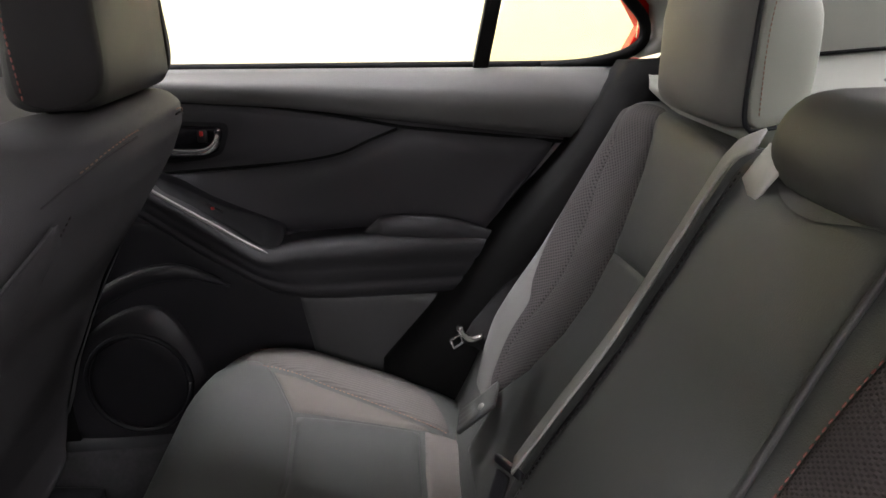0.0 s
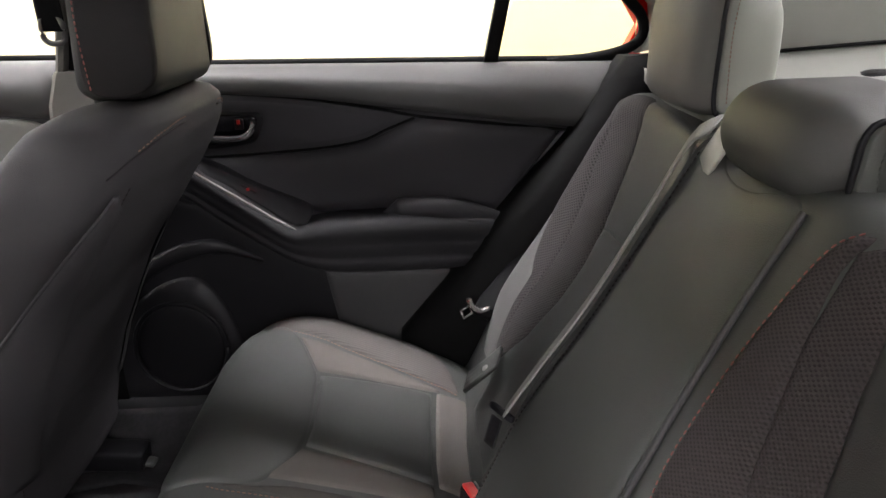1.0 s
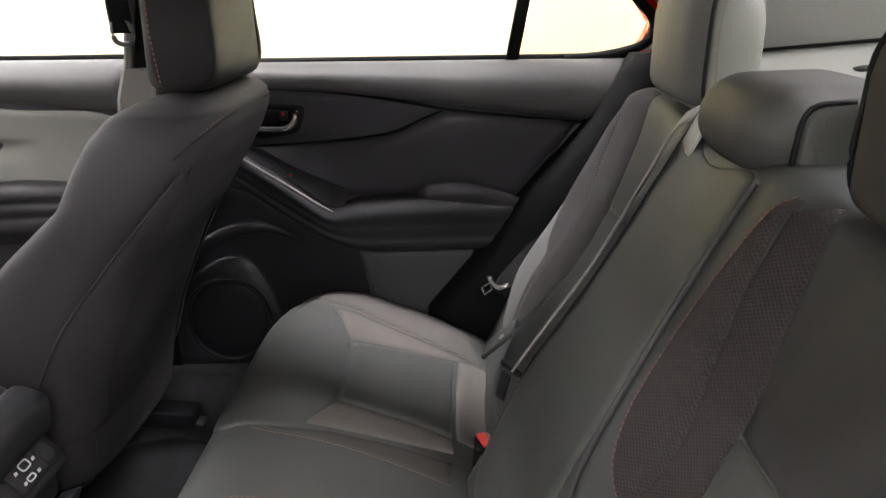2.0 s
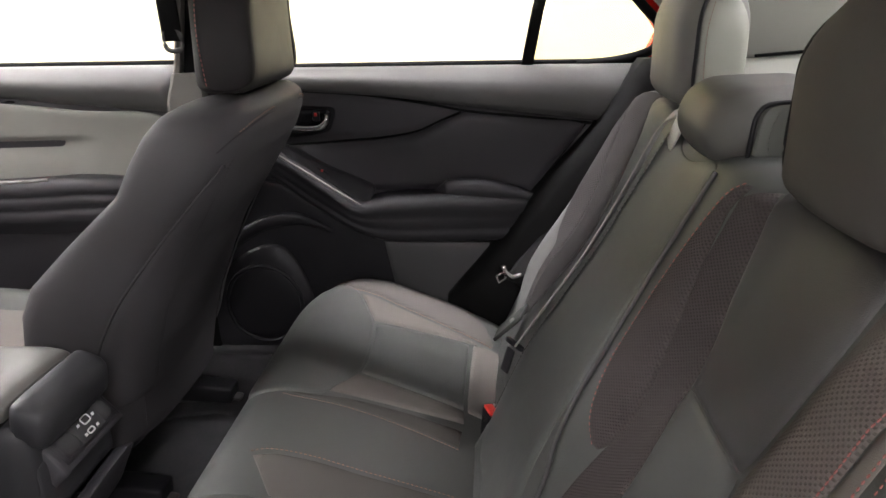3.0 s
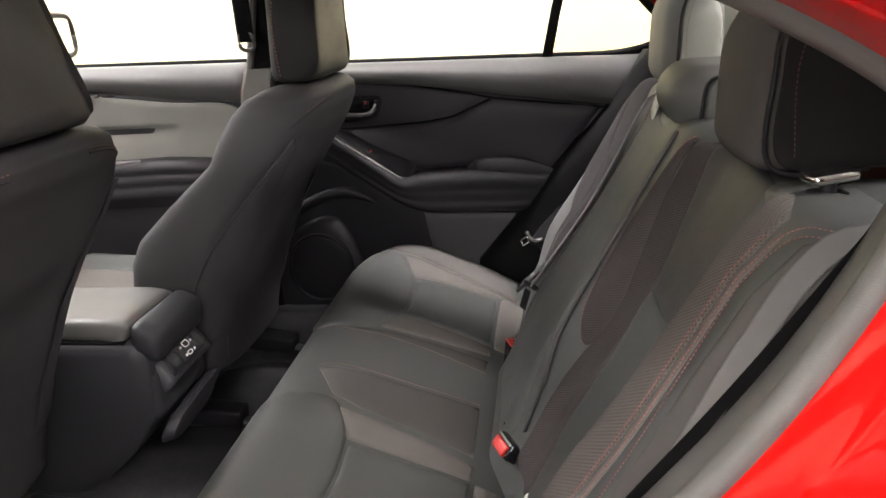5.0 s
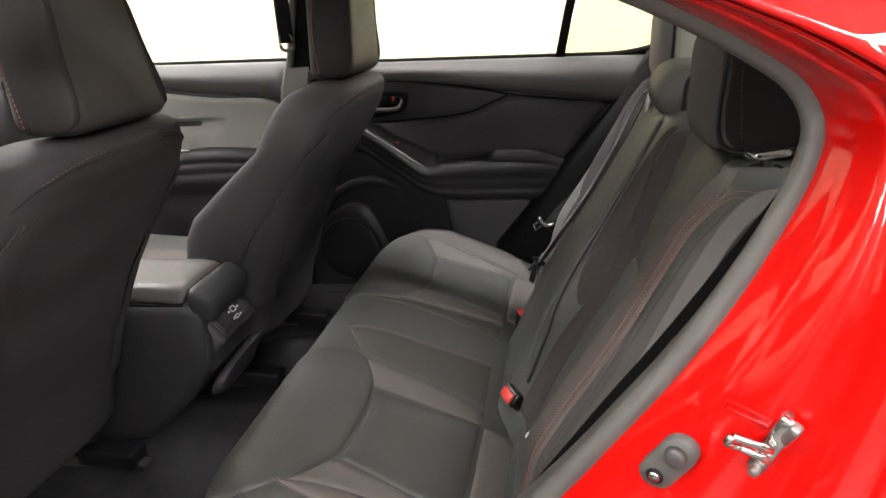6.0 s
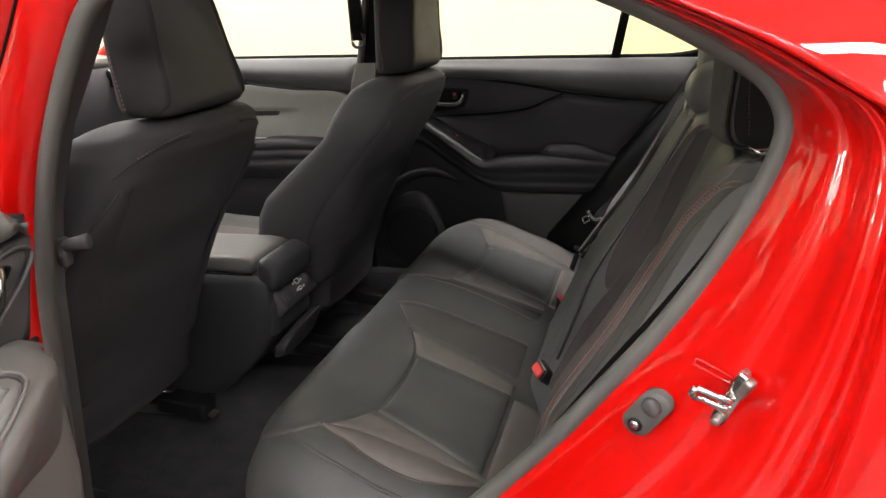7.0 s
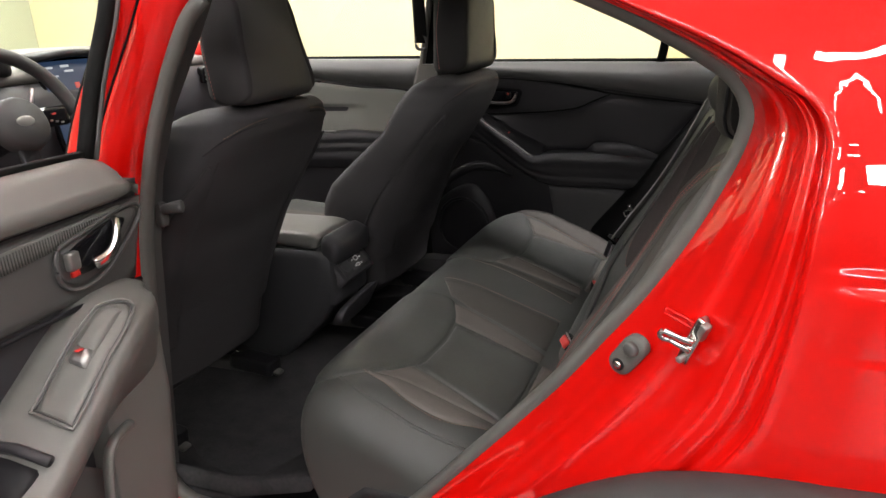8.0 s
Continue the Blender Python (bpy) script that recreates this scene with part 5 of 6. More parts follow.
part("upper_panel", patch([(0.495, 0.958), (0.38, 0.955), (0.26, 0.945), (0.228, 0.90), (0.215, 0.797), (0.28, 0.795), (0.362, 0.79), (0.370, 0.81), (0.414, 0.884), (0.448, 0.922)], back_f, 0.014, 0.004, 0.0035, lift=0.004, grow=0.0030, soft=False), LEATHER, right)
part("lower_panel", patch([(0.215, 0.790), (0.28, 0.788), (0.358, 0.783), (0.342, 0.734), (0.340, 0.675), (0.362, 0.605), (0.425, 0.535), (0.43, 0.44), (0.19, 0.44), (0.185, 0.62)], back_f, 0.014, 0.004, 0.0035, lift=0.004, grow=0.0030, soft=False), LEATHER, right)
part("side_strip", patch([(0.598, 0.945), (0.600, 0.90), (0.596, 0.848), (0.552, 0.755), (0.513, 0.677), (0.492, 0.652), (0.488, 0.60), (0.474, 0.50), (0.52, 0.50), (0.56, 0.63), (0.60, 0.74), (0.632, 0.85), (0.634, 0.93)], back_f, 0.012, 0.004, 0.0035, lift=0.003, grow=0.0030, soft=False), LEATHER_PALE, right, "smooth grey leatherette side strip")


# ---- rear headrests ----
def headrest(name, label, parent, y, x0, wide, zb, zt, deep, lean=14, stitch=RED_THREAD, mats=(CLOTH_BLACK, LEATHER_DARK), rnd=0.032, taper=0.005, edge=0.26):
    """A headrest: front pad, side gussets with red stitching, two posts."""
    h = part(name, bmesh.new(), mats[1], parent, label)
    z, hh = (zb + zt) / 2, zt - zb

    def bend(p):
        t = max(0.0, p.z - taper) / 0.05
        sc = max(0.35, 1 - 0.20 * t * t) - 0.04 * max(0.0, -p.z / hh)
        px = p.x - 0.010 * math.cos(p.y / wide * math.pi) * (1 if p.x < 0 else 0.3) + math.tan(radians(lean)) * p.z
        px += 0.012 * t * t * (1 if p.x < 0 else -0.6)
        return Vector((px, p.y * sc, p.z))

    bm = block((deep, wide, hh), rnd, 14, fn=bend, at=(x0 + deep / 2, y, z))
    bm.to_mesh(h.data)
    bm.free()
    for f in h.data.polygons:
        f.use_smooth = True
    for s in (-1, 1):
        def gf(u, v, q, s=s):
            # u along the depth, v the height
            p = bend(Vector((u, s * wide / 2, v)))
            k = 1 - ((u / (deep / 2)) ** 4) * 0.35
            return Vector((x0 + deep / 2 + p.x, y + p.y + s * (q + 0.001) * k, z + p.z))
        lp = [((0.04 - edge) * deep, -0.44 * hh), (-edge * deep, 0), ((0.04 - edge) * deep, 0.34 * hh), (0.0, 0.40 * hh), (0.30 * deep, 0.34 * hh), (0.40 * deep, 0), (0.36 * deep, -0.40 * hh), (0.1 * deep, -0.455 * hh)]
        part("gusset", patch(lp, gf, 0.012, 0.004, 0.006, lift=0.006), mats[0], h, "side gusset with red stitching")
        rim_ = spline([lp[7], *lp[:4]], False, 0.008)
        part("piping", tube([gf(p[0] * 1.07 - 0.003, p[1] * 1.04, 0.001) for p in rim_], 0.0028, 8), PLASTIC, h, "black piping round the headrest side")
        part("red_stitch", stitches([((0.10 - edge) * deep, -0.40 * hh), ((0.06 - edge) * deep, 0), ((0.10 - edge) * deep, 0.33 * hh)], gf, lift=0.0068, r=0.0007, length=0.004, gap=0.0015), stitch, h)
    return h


headrest("headrest", "tall grey rear headrest with a stitched side", right, 0.357, 0.330, 0.230, 0.944, 1.135, 0.103, lean=2, stitch=BROWN_THREAD, mats=(HEAD_SIDE_LIT, HEAD_LIT), taper=0.02)
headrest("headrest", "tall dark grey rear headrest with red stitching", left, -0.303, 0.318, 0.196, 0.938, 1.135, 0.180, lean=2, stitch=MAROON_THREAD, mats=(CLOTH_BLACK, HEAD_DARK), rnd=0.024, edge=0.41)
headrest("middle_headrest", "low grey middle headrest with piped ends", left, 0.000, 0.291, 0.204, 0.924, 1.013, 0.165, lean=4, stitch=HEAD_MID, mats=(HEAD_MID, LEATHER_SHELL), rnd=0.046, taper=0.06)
part("shoulder", block((0.20, 0.23, 0.07), 0.022, 8, fn=lambda p: Vector((p.x, p.y, p.z - 0.5 * max(0.0, p.x) ** 2)), at=(0.430, -0.478, 0.893)), LEATHER, left, "padded top of the backrest")
lv = part("release_knob", cyl((0.371, -0.440, 0.920), (0.371, -0.440, 0.944), 0.0075, 16, bevel=0.001), PLASTIC, left, "black and chrome backrest release knob")
part("collar", cyl((0.371, -0.440, 0.922), (0.371, -0.440, 0.931), 0.021, 20, bevel=0.003), CHROME, lv, "chrome collar")
part("cap", block((0.046, 0.030, 0.010), 0.005, 6, at=(0.371, -0.440, 0.947), turn=(0, -4, 15)), CHROME, lv, "chrome cap")


# ---- rear belts and buckles ----
def ribbon(path, width, across, thick=0.0014):
    """A flat webbing with ribbed surface along a path."""
    P = [Vector(p) for p in path]
    loops = []
    n = 9
    for i, p in enumerate(P):
        t = (P[min(i + 1, len(P) - 1)] - P[max(0, i - 1)]).normalized()
        a = Vector(across) - t * t.dot(Vector(across))
        a.normalize()
        nn = t.cross(a)
        up_ = [p + a * (width * (k / (n - 1) - 0.5)) + nn * (thick + (0.0008 if k % 2 else 0.0)) for k in range(n)]
        dn = [p + a * (width * (k / (n - 1) - 0.5)) - nn * thick for k in range(n - 1, -1, -1)]
        loops.append(up_ + dn)
    return loft(loops)


mb = thing("seat_belt", "grey middle seat belt hanging down the backrest", "seat belt", "rear seat belts")
pth = spline([back_f(0.118, 0.966, 0.030), back_f(0.128, 0.952, 0.022), back_f(0.140, 0.93, 0.015), back_f(0.152, 0.85, 0.011), back_f(0.152, 0.75, 0.010), back_f(0.150, 0.66, 0.012), back_f(0.147, 0.585, 0.016)], step=0.012)
part("webbing", ribbon(pth, 0.046, (0.55, 1, 0.2)), WEB, mb, "grey woven webbing")
tg = part("tongue", joined([block((0.009, 0.048, 0.010), 0.0035, 4, at=tuple(back_f(0.147, 0.582, 0.02)), turn=(0, 20, 30)), block((0.003, 0.022, 0.040), 0.0012, 3, at=tuple(back_f(0.147, 0.555, 0.018)), turn=(0, 20, 30))]), PLASTIC, mb, "black belt tongue")
part("label_tag", ribbon([(0.292, 0.067, 0.958), (0.288, 0.080, 0.940), (0.285, 0.094, 0.920)], 0.034, (0, 1, 0), 0.0015), LABEL_CLOTH, mb, "pale cloth belt guide tab")

fb = thing("seat_belt", "grey outboard seat belt hanging beside the rear seat", "seat belt", "rear seat belts")
pth = spline([(0.425, 0.615, 1.0), (0.378, 0.612, 0.945), (0.295, 0.606, 0.80), (0.190, 0.594, 0.655), (0.10, 0.565, 0.56), (0.085, 0.56, 0.53)], step=0.02)
# Grey belt drawn near-black, its colour carrying the shade beside the seat.
part("webbing", ribbon(pth, 0.046, (1, -0.6, 0)), WEB_DARK, fb, "grey woven webbing")
part("webbing", ribbon(spline([(0.085, 0.565, 0.545), (0.12, 0.58, 0.50), (0.11, 0.60, 0.43), (0.07, 0.61, 0.38)], step=0.02), 0.046, (1, -0.6, 0)), WEB_DARK, fb)
part("tongue", joined([tube(spline([(0.058, 0.548, 0.575), (0.065, 0.552, 0.558), (0.078, 0.555, 0.548), (0.098, 0.556, 0.552)], step=0.005), 0.006, 8), tube([(0.043, 0.545, 0.553), (0.058, 0.545, 0.562), (0.064, 0.545, 0.548), (0.048, 0.545, 0.538), (0.043, 0.545, 0.553)], 0.003, 8)]), CHROME, fb, "bright metal belt tongue")

nb = thing("seat_belt", "pale grey near-side seat belt lying along the backrest", "seat belt", "rear seat belts")
pth = spline([back_f(-0.580, 0.975, 0.010), back_f(-0.572, 0.945, 0.006), back_f(-0.569, 0.91, 0.004), back_f(-0.572, 0.85, 0.004), back_f(-0.5745, 0.79, 0.004), back_f(-0.577, 0.74, 0.003), back_f(-0.578, 0.69, 0.000), back_f(-0.579, 0.62, -0.004)], step=0.015)
part("webbing", ribbon([Vector(q) + Vector((0.0, -0.002, 0.001)) for q in pth], 0.022, back_f(-0.577, 0.85, 0) - back_f(-0.562, 0.85, 0)), WEB_SHADED, nb, "grey woven webbing")



def buckle(x, y, z, label, lean, yaw, size=1.0):
    """A buckle: black housing, red button let into its top end, steel slot edge, short strap."""
    b = thing("belt_buckle", label, "belt buckle", "rear belt buckles", at=(x, y, z))
    m = Matrix.Rotation(radians(yaw), 3, "Z") @ Matrix.Rotation(radians(lean), 3, "Y")
    at = lambda px, py, pz: tuple(Vector((x, y, z)) + m @ (Vector((px, py, pz)) * size))
    tn = (0, lean, yaw)
    k = lambda *q: tuple(v * size for v in q)
    part("housing", block(k(0.026, 0.044, 0.060), 0.006 * size, 6, at=at(0, 0, -0.030), turn=tn), GLOSS_BLACK, b)
    part("button", block(k(0.017, 0.036, 0.006), 0.0028 * size, 5, at=at(-0.003, 0, 0.001), turn=tn), RED_PLASTIC, b, "red release button")
    part("slot_edge", block(k(0.003, 0.036, 0.004), 0.001 * size, 3, at=at(0.0085, 0, 0.001), turn=tn), SATIN, b)
    part("strap", block(k(0.010, 0.040, 0.07), 0.004 * size, 4, at=at(0.012, 0, -0.075), turn=tn), RUBBER_GAP_SHADE, b)
    return b


buckle(0.038, 0.152, 0.470, "black belt buckle with red button on the bench", 6, 20, 0.95)
buckle(0.033, -0.183, 0.464, "black belt buckle with large red release button", -48, 25, 1.15)
buckle(0.052, -0.138, 0.474, "black belt buckle partly tucked into the bench", 10, 60, 0.8)
# anchor flap with a bolt beside the right seat
af = thing("child_seat_anchor", "grey cloth anchor flap with a press stud", "anchor flap")
part("flap", ribbon([(0.045, 0.405, 0.487), (0.07, 0.398, 0.512), (0.097, 0.388, 0.542)], 0.06, (0.2, 1, 0), 0.003), LEATHER, af)
part("stud", cyl((0.078, 0.385, 0.520), (0.073, 0.383, 0.526), 0.006, 12, bevel=0.001), SATIN, af)
for yy, xx, zz in ((-0.05, 0.072, 0.445), (-0.30, 0.078, 0.455), (0.22, 0.082, 0.47)):
    st = thing("press_stud", "small pale press stud in the seat gap", "press stud", "press studs", at=(xx, yy, zz))
    part("stud", cyl((xx, yy, zz), (xx - 0.006, yy, zz + 0.004), 0.006, 12, bevel=0.001), LABEL_CLOTH, st)


# ---- front seats ----
ZS = [0.34, 0.40, 0.48, 0.56, 0.65, 0.70, 0.77, 0.85, 0.90, 0.94, 0.968, 0.982, 0.988]
XR = [-0.590, -0.588, -0.570, -0.543, -0.500, -0.474, -0.432, -0.373, -0.336, -0.316, -0.313, -0.325, -0.345]
XF = [-0.76, -0.785, -0.80, -0.80, -0.785, -0.758, -0.675, -0.575, -0.550, -0.525, -0.495, -0.460, -0.435]
HW = [0.200, 0.212, 0.225, 0.232, 0.235, 0.234, 0.231, 0.223, 0.213, 0.200, 0.184, 0.162, 0.135]
SEAT_Y = 0.362


def seat_sag(z):
    """The cloth of the seat back swells at the shoulders and sags below them."""
    return 0.006 * math.exp(-((z - 0.80) / 0.045) ** 2) - 0.005 * math.exp(-((z - 0.725) / 0.035) ** 2)


def seat_section(z, n=96):
    xr, xf, w = interp(z, ZS, XR), interp(z, ZS, XF), interp(z, ZS, HW)
    c, d = (xr + xf) / 2, (xr - xf) / 2
    ring = []
    for k in range(n):
        a = 2 * math.pi * k / n
        ca, sa = math.cos(a), math.sin(a)
        pw = 2 / 4.4
        u, v = math.copysign(abs(ca) ** pw, ca), math.copysign(abs(sa) ** pw, sa)
        x = c + d * u
        if u < 0:
            x += (1 - v * v) * min(0.07, d * 0.9) * -u
        else:
            x += (seat_sag(z) * (1 - v * v) - 0.012 * v * v) * u
        ring.append(Vector((x, SEAT_Y + w * v, z)))
    return ring


def seat_surface(v, z, h):
    """The seat's rear face: v from -1 to 1 across, z up."""
    xr, xf, w = interp(z, ZS, XR), interp(z, ZS, XF), interp(z, ZS, HW)
    c, d = (xr + xf) / 2, (xr - xf) / 2
    u = max(0.0, 1 - abs(v) ** 4.4) ** (1 / 4.4)
    x = c + d * u + (seat_sag(z) * (1 - v * v) - 0.012 * v * v) * u
    x2 = interp(z + 0.01, ZS, XR) - xr
    nn = Vector((0.01, 0, -x2)).normalized()
    return Vector((x, SEAT_Y + w * v, z)) + nn * h


def seat_side(s):
    """The seat's side face as a surface of x and z; s: -1 or 1."""
    def f(x, z, h):
        xr, xf, w = interp(z, ZS, XR), interp(z, ZS, XF), interp(z, ZS, HW)
        u = max(-0.995, min(0.995, (x - (xr + xf) / 2) / ((xr - xf) / 2)))
        return Vector((x, SEAT_Y + s * (w * (1 - abs(u) ** 4.4) ** (1 / 4.4) + h), z))
    return f


def front_seat(lean=0.02, taper=0.85, broad=0.265, shift=0.008):
    t = thing("front_seat", "charcoal passenger seat with a tall headrest, seen from behind", "car seat", "front seats")
    zz = frange(0.385, 0.965, 84) + [0.970, 0.975, 0.980, 0.984, 0.988]
    back = part("backrest", loft([seat_section(z) for z in zz]), BACKCLOTH, t)
    for s in (-1, 1):
        yoke = [(s * 0.40, 0.958), (s * 0.56, 0.956), (s * 0.75, 0.949), (s * 0.90, 0.935)]
        part("yoke_welt", tube([seat_surface(v, z, 0.001) for v, z in spline(yoke + [(s * 0.965, 0.915)], step=0.02)], 0.0013, 6), CLOTH, back, "sewn shoulder seam")
        part("yoke_stitch", stitches([(v, z + 0.006) for v, z in yoke], seat_surface, r=0.0008, lift=0.002), BROWN_THREAD, back)
        side = seat_side(s)
        front_line = [(-0.366, 0.895), (-0.379, 0.879), (-0.430, 0.825), (-0.483, 0.768), (-0.559, 0.679), (-0.611, 0.594), (-0.632, 0.52), (-0.636, 0.478)]
        rear_line = [(-0.372, 0.872), (-0.395, 0.838), (-0.457, 0.748), (-0.516, 0.637), (-0.553, 0.55), (-0.572, 0.49), (-0.576, 0.478)]
        part("side_cover", patch(front_line + rear_line[::-1], side, 0.012, 0.004, 0.006, lift=0.004, soft=False), BACKCLOTH, back, "stretch cloth side cover")
        part("side_piping", tube([side(x, z, 0.002) for x, z in spline(front_line, step=0.015)], 0.0024, 6), BACKCLOTH, back)
    for s in (-1, 1):
        part("side_seam", stitches([(s * 0.84, 0.90), (s * 0.80, 0.80), (s * 0.78, 0.65), (s * 0.76, 0.5), (s * 0.75, 0.40)], seat_surface, r=0.0008, lift=0.001), DARK_THREAD, back)
    # Black block added as the shaded gap under the seat back.
    shade_block = part("lower_shade", block((0.10, 0.36, 0.05), 0.018, 6, at=(-0.668, SEAT_Y, 0.382)), PLASTIC, t)
    cu = part("seat_cushion", block((0.52, 0.47, 0.14), 0.06, 12, fn=lambda p: Vector((p.x, p.y, p.z + 0.35 * p.y * p.y * 2 - 0.08 * p.x)), at=(-0.93, SEAT_Y, 0.425)), LEATHER, t)
    part("cushion_insert", block((0.40, 0.22, 0.03), 0.012, 8, at=(-0.90, SEAT_Y, 0.498), turn=(0, 4, 0)), CLOTH_BROWN, cu)
    hr = part("headrest", block((0.105, broad, 0.215), 0.026, 14, fn=lambda p: Vector((p.x + lean * p.z + 0.25 * p.y * p.y * (1 if p.x < 0 else -0.6), p.y * (1.02 - taper * max(0.0, p.z + 0.09)), p.z)), at=(-0.378, SEAT_Y + shift, 1.099)), LEATHER_DARK, t, "tall charcoal headrest")
    hs = lambda s: (lambda u, v, h: Vector((-0.378 + u + lean * v + 0.004, SEAT_Y + shift - 0.002 + s * (broad / 2 * (1.02 - taper * max(0.0, v + 0.09)) + h - 0.006 * (u / 0.05) ** 2), 1.099 + v)))
    for s in (-1, 1):
        part("gusset", patch([(-0.030, -0.092), (0.042, -0.090), (0.046, 0.0), (0.040, 0.090), (-0.028, 0.092), (-0.036, 0.0)], hs(s), 0.012, 0.004, 0.006, lift=0.003), CLOTH, hr)
        part("red_stitch", stitches([(-0.026, -0.092), (-0.036, 0.0), (-0.027, 0.095)], hs(s), lift=0.002, r=0.0010, length=0.005), RED_THREAD, hr)
        py = SEAT_Y + s * 0.075
        part("post", cyl((-0.372, py, 0.93), (-0.366, py, 1.03), 0.006, 12), CHROME, t, "chromed headrest post")
        part("post_guide", cyl((-0.370, py, 0.972), (-0.368, py, 0.999), 0.009, 14, bevel=0.002), PLASTIC, t)
        ry = SEAT_Y + s * 0.20
        rail = part("seat_rail", block((0.62, 0.035, 0.03), 0.006, 4, at=(-0.98, ry - s * 0.02, 0.262)), PLASTIC_GREY, t, "dark steel seat rail")
        part("rail_cap", block((0.13, 0.056, 0.042), 0.007, 5, at=(-0.640, ry - s * 0.02, 0.276), turn=(0, 5, 0)), PLASTIC, rail)
        part("rail_tongue", block((0.03, 0.028, 0.008), 0.003, 3, at=(-0.575, ry - s * 0.02, 0.258), turn=(0, 14, 0)), PLASTIC_GREY, rail)
        part("rail_plate", block((0.030, 0.034, 0.005), 0.002, 3, at=(-0.690, ry - s * 0.005, 0.300), turn=(0, 8, 0)), CHROME, rail, "bright metal rail end plate")
        part("riser", block((0.10, 0.025, 0.10), 0.010, 4, at=(-0.80, ry, 0.325), turn=(0, 20, 0)), PLASTIC, rail)
        part("tie", tube(spline([(-0.70, ry - s * 0.02, 0.36), (-0.715, ry, 0.32), (-0.73, ry, 0.29)], step=0.02), 0.006, 8), PLASTIC, rail)
    return t


pass_seat = front_seat()
drv = front_seat(-0.16, 1.3, 0.236, -0.006)
drv.location = (-0.172, -2 * SEAT_Y + 0.010, 0.008)
tagged(drv, "charcoal driver seat with a red-stitched headrest, seen from behind")

# ---- centre console ----
con = thing("centre_console", "black plastic centre console with a padded armrest lid", "centre console")
body = part("body", block((0.62, 0.196, 0.36), 0.022, 8, fn=lambda p: Vector((p.x - (0.15 if p.x > 0 else 0) * max(0.0, 0.3 - p.z / 0.18) ** 1.5, p.y * (1 + 0.05 * p.z), p.z)), at=(-0.915, 0.012, 0.405)), CONSOLE_GREY, con)
lid = part("armrest_lid", block((0.36, 0.178, 0.040), 0.011, 10, fn=lambda p: Vector((p.x + 0.010 * (p.z / 0.02), p.y * (1 - 0.04 * max(0.0, p.z / 0.02)), p.z + 0.002 * math.cos(p.y / 0.089 * 1.4) - (0.010 * max(0.0, (p.x - 0.12) / 0.06) ** 2 if p.x > 0.12 else 0.0))), at=(-0.822, 0.014, 0.604)), LID_SKIN, con, "padded grey armrest lid")
part("lid_joint", block((0.355, 0.186, 0.006), 0.002, 4, at=(-0.822, 0.014, 0.583)), RUBBER_GAP_SHADE, con)
part("rear_brow", block((0.062, 0.186, 0.066), 0.022, 8, fn=lambda p: Vector((p.x - 0.25 * p.z, p.y * (1 - 0.25 * max(0.0, p.z)), p.z)), at=(-0.608, 0.013, 0.580), turn=(0, 24, 0)), CONSOLE_GREY, con, "rounded rear end of the console")
CO = Vector((-0.592, 0.018, 0.522))
CT = Vector((0.66, 0, 0.75)).normalized()
CF = Vector((0.35, 0, 0.94)).normalized()


def con_f(u, v, h):
    """The sloping rear face: u across, v up the slope."""
    nrm = Vector((CT.z, 0, -CT.x))
    return CO + Vector((0, u, 0)) + Vector((-CT.x, 0, CT.z)) * v + Vector((CT.z, 0, CT.x)) * h


part("rear_housing", block((0.085, 0.186, 0.10), 0.018, 6, at=tuple(CO + Vector((-0.050, -0.004, -0.048)))), CONSOLE_GREY, con)
sock = part("socket_panel", patch([(-0.082, -0.034), (0.078, -0.034), (0.082, 0.030), (-0.078, 0.030)], con_f, 0.012, 0.004, 0.004, thick=0.03, soft=False), PLASTIC_SOFT, con)
part("socket_plate", patch([(-0.070, -0.024), (0.068, -0.024), (0.070, 0.022), (-0.068, 0.022)], con_f, 0.012, 0.002, 0.003, lift=0.004, soft=False), PLASTIC_DARK, sock)
for u0, u1 in ((-0.064, -0.026), (0.036, 0.064)):
    part("blank_plate", patch([(u0, -0.018), (u1, -0.018), (u1, 0.016), (u0, 0.016)], con_f, 0.01, 0.001, 0.002, lift=0.006, soft=False), PLASTIC_DARK, sock)


def ring(u, v, w, hgt, r=0.0012):
    return tube([con_f(u + w * math.copysign(abs(math.cos(a)) ** 0.5, math.cos(a)), v + hgt * math.copysign(abs(math.sin(a)) ** 0.5, math.sin(a)), 0.0062) for a in [k * math.pi / 10 for k in range(22)]], r, 6)


part("usb_port", ring(0.010, 0.006, 0.009, 0.006), WHITE_PRINT, sock, "white-edged charging port")
part("usb_port", ring(0.002, -0.012, 0.007, 0.0035), WHITE_PRINT, sock, "white-edged charging port")
for u, v in ((-0.010, 0.006), (-0.012, -0.012), (0.027, 0.004), (0.018, -0.013)):
    part("port_mark", block((0.001, 0.006, 0.005), 0.0004, 2, at=tuple(con_f(u, v, 0.0068)), turn=(0, -20, 0)), WHITE_PRINT, sock)
part("storage_flap", patch([(-0.078, -0.155), (0.05, -0.155), (0.075, -0.125), (0.078, -0.085), (-0.08, -0.105)], lambda u, v, h: CO + Vector((0, u, 0)) + Vector((-CF.x, 0, CF.z)) * v + Vector((CF.z, 0, CF.x)) * h + Vector((-0.055 * (1 - (v + 0.16) / 0.08), 0, 0)), 0.014, 0.004, 0.006, thick=0.03), PLASTIC_SOFT, con, "tilt-out storage flap")

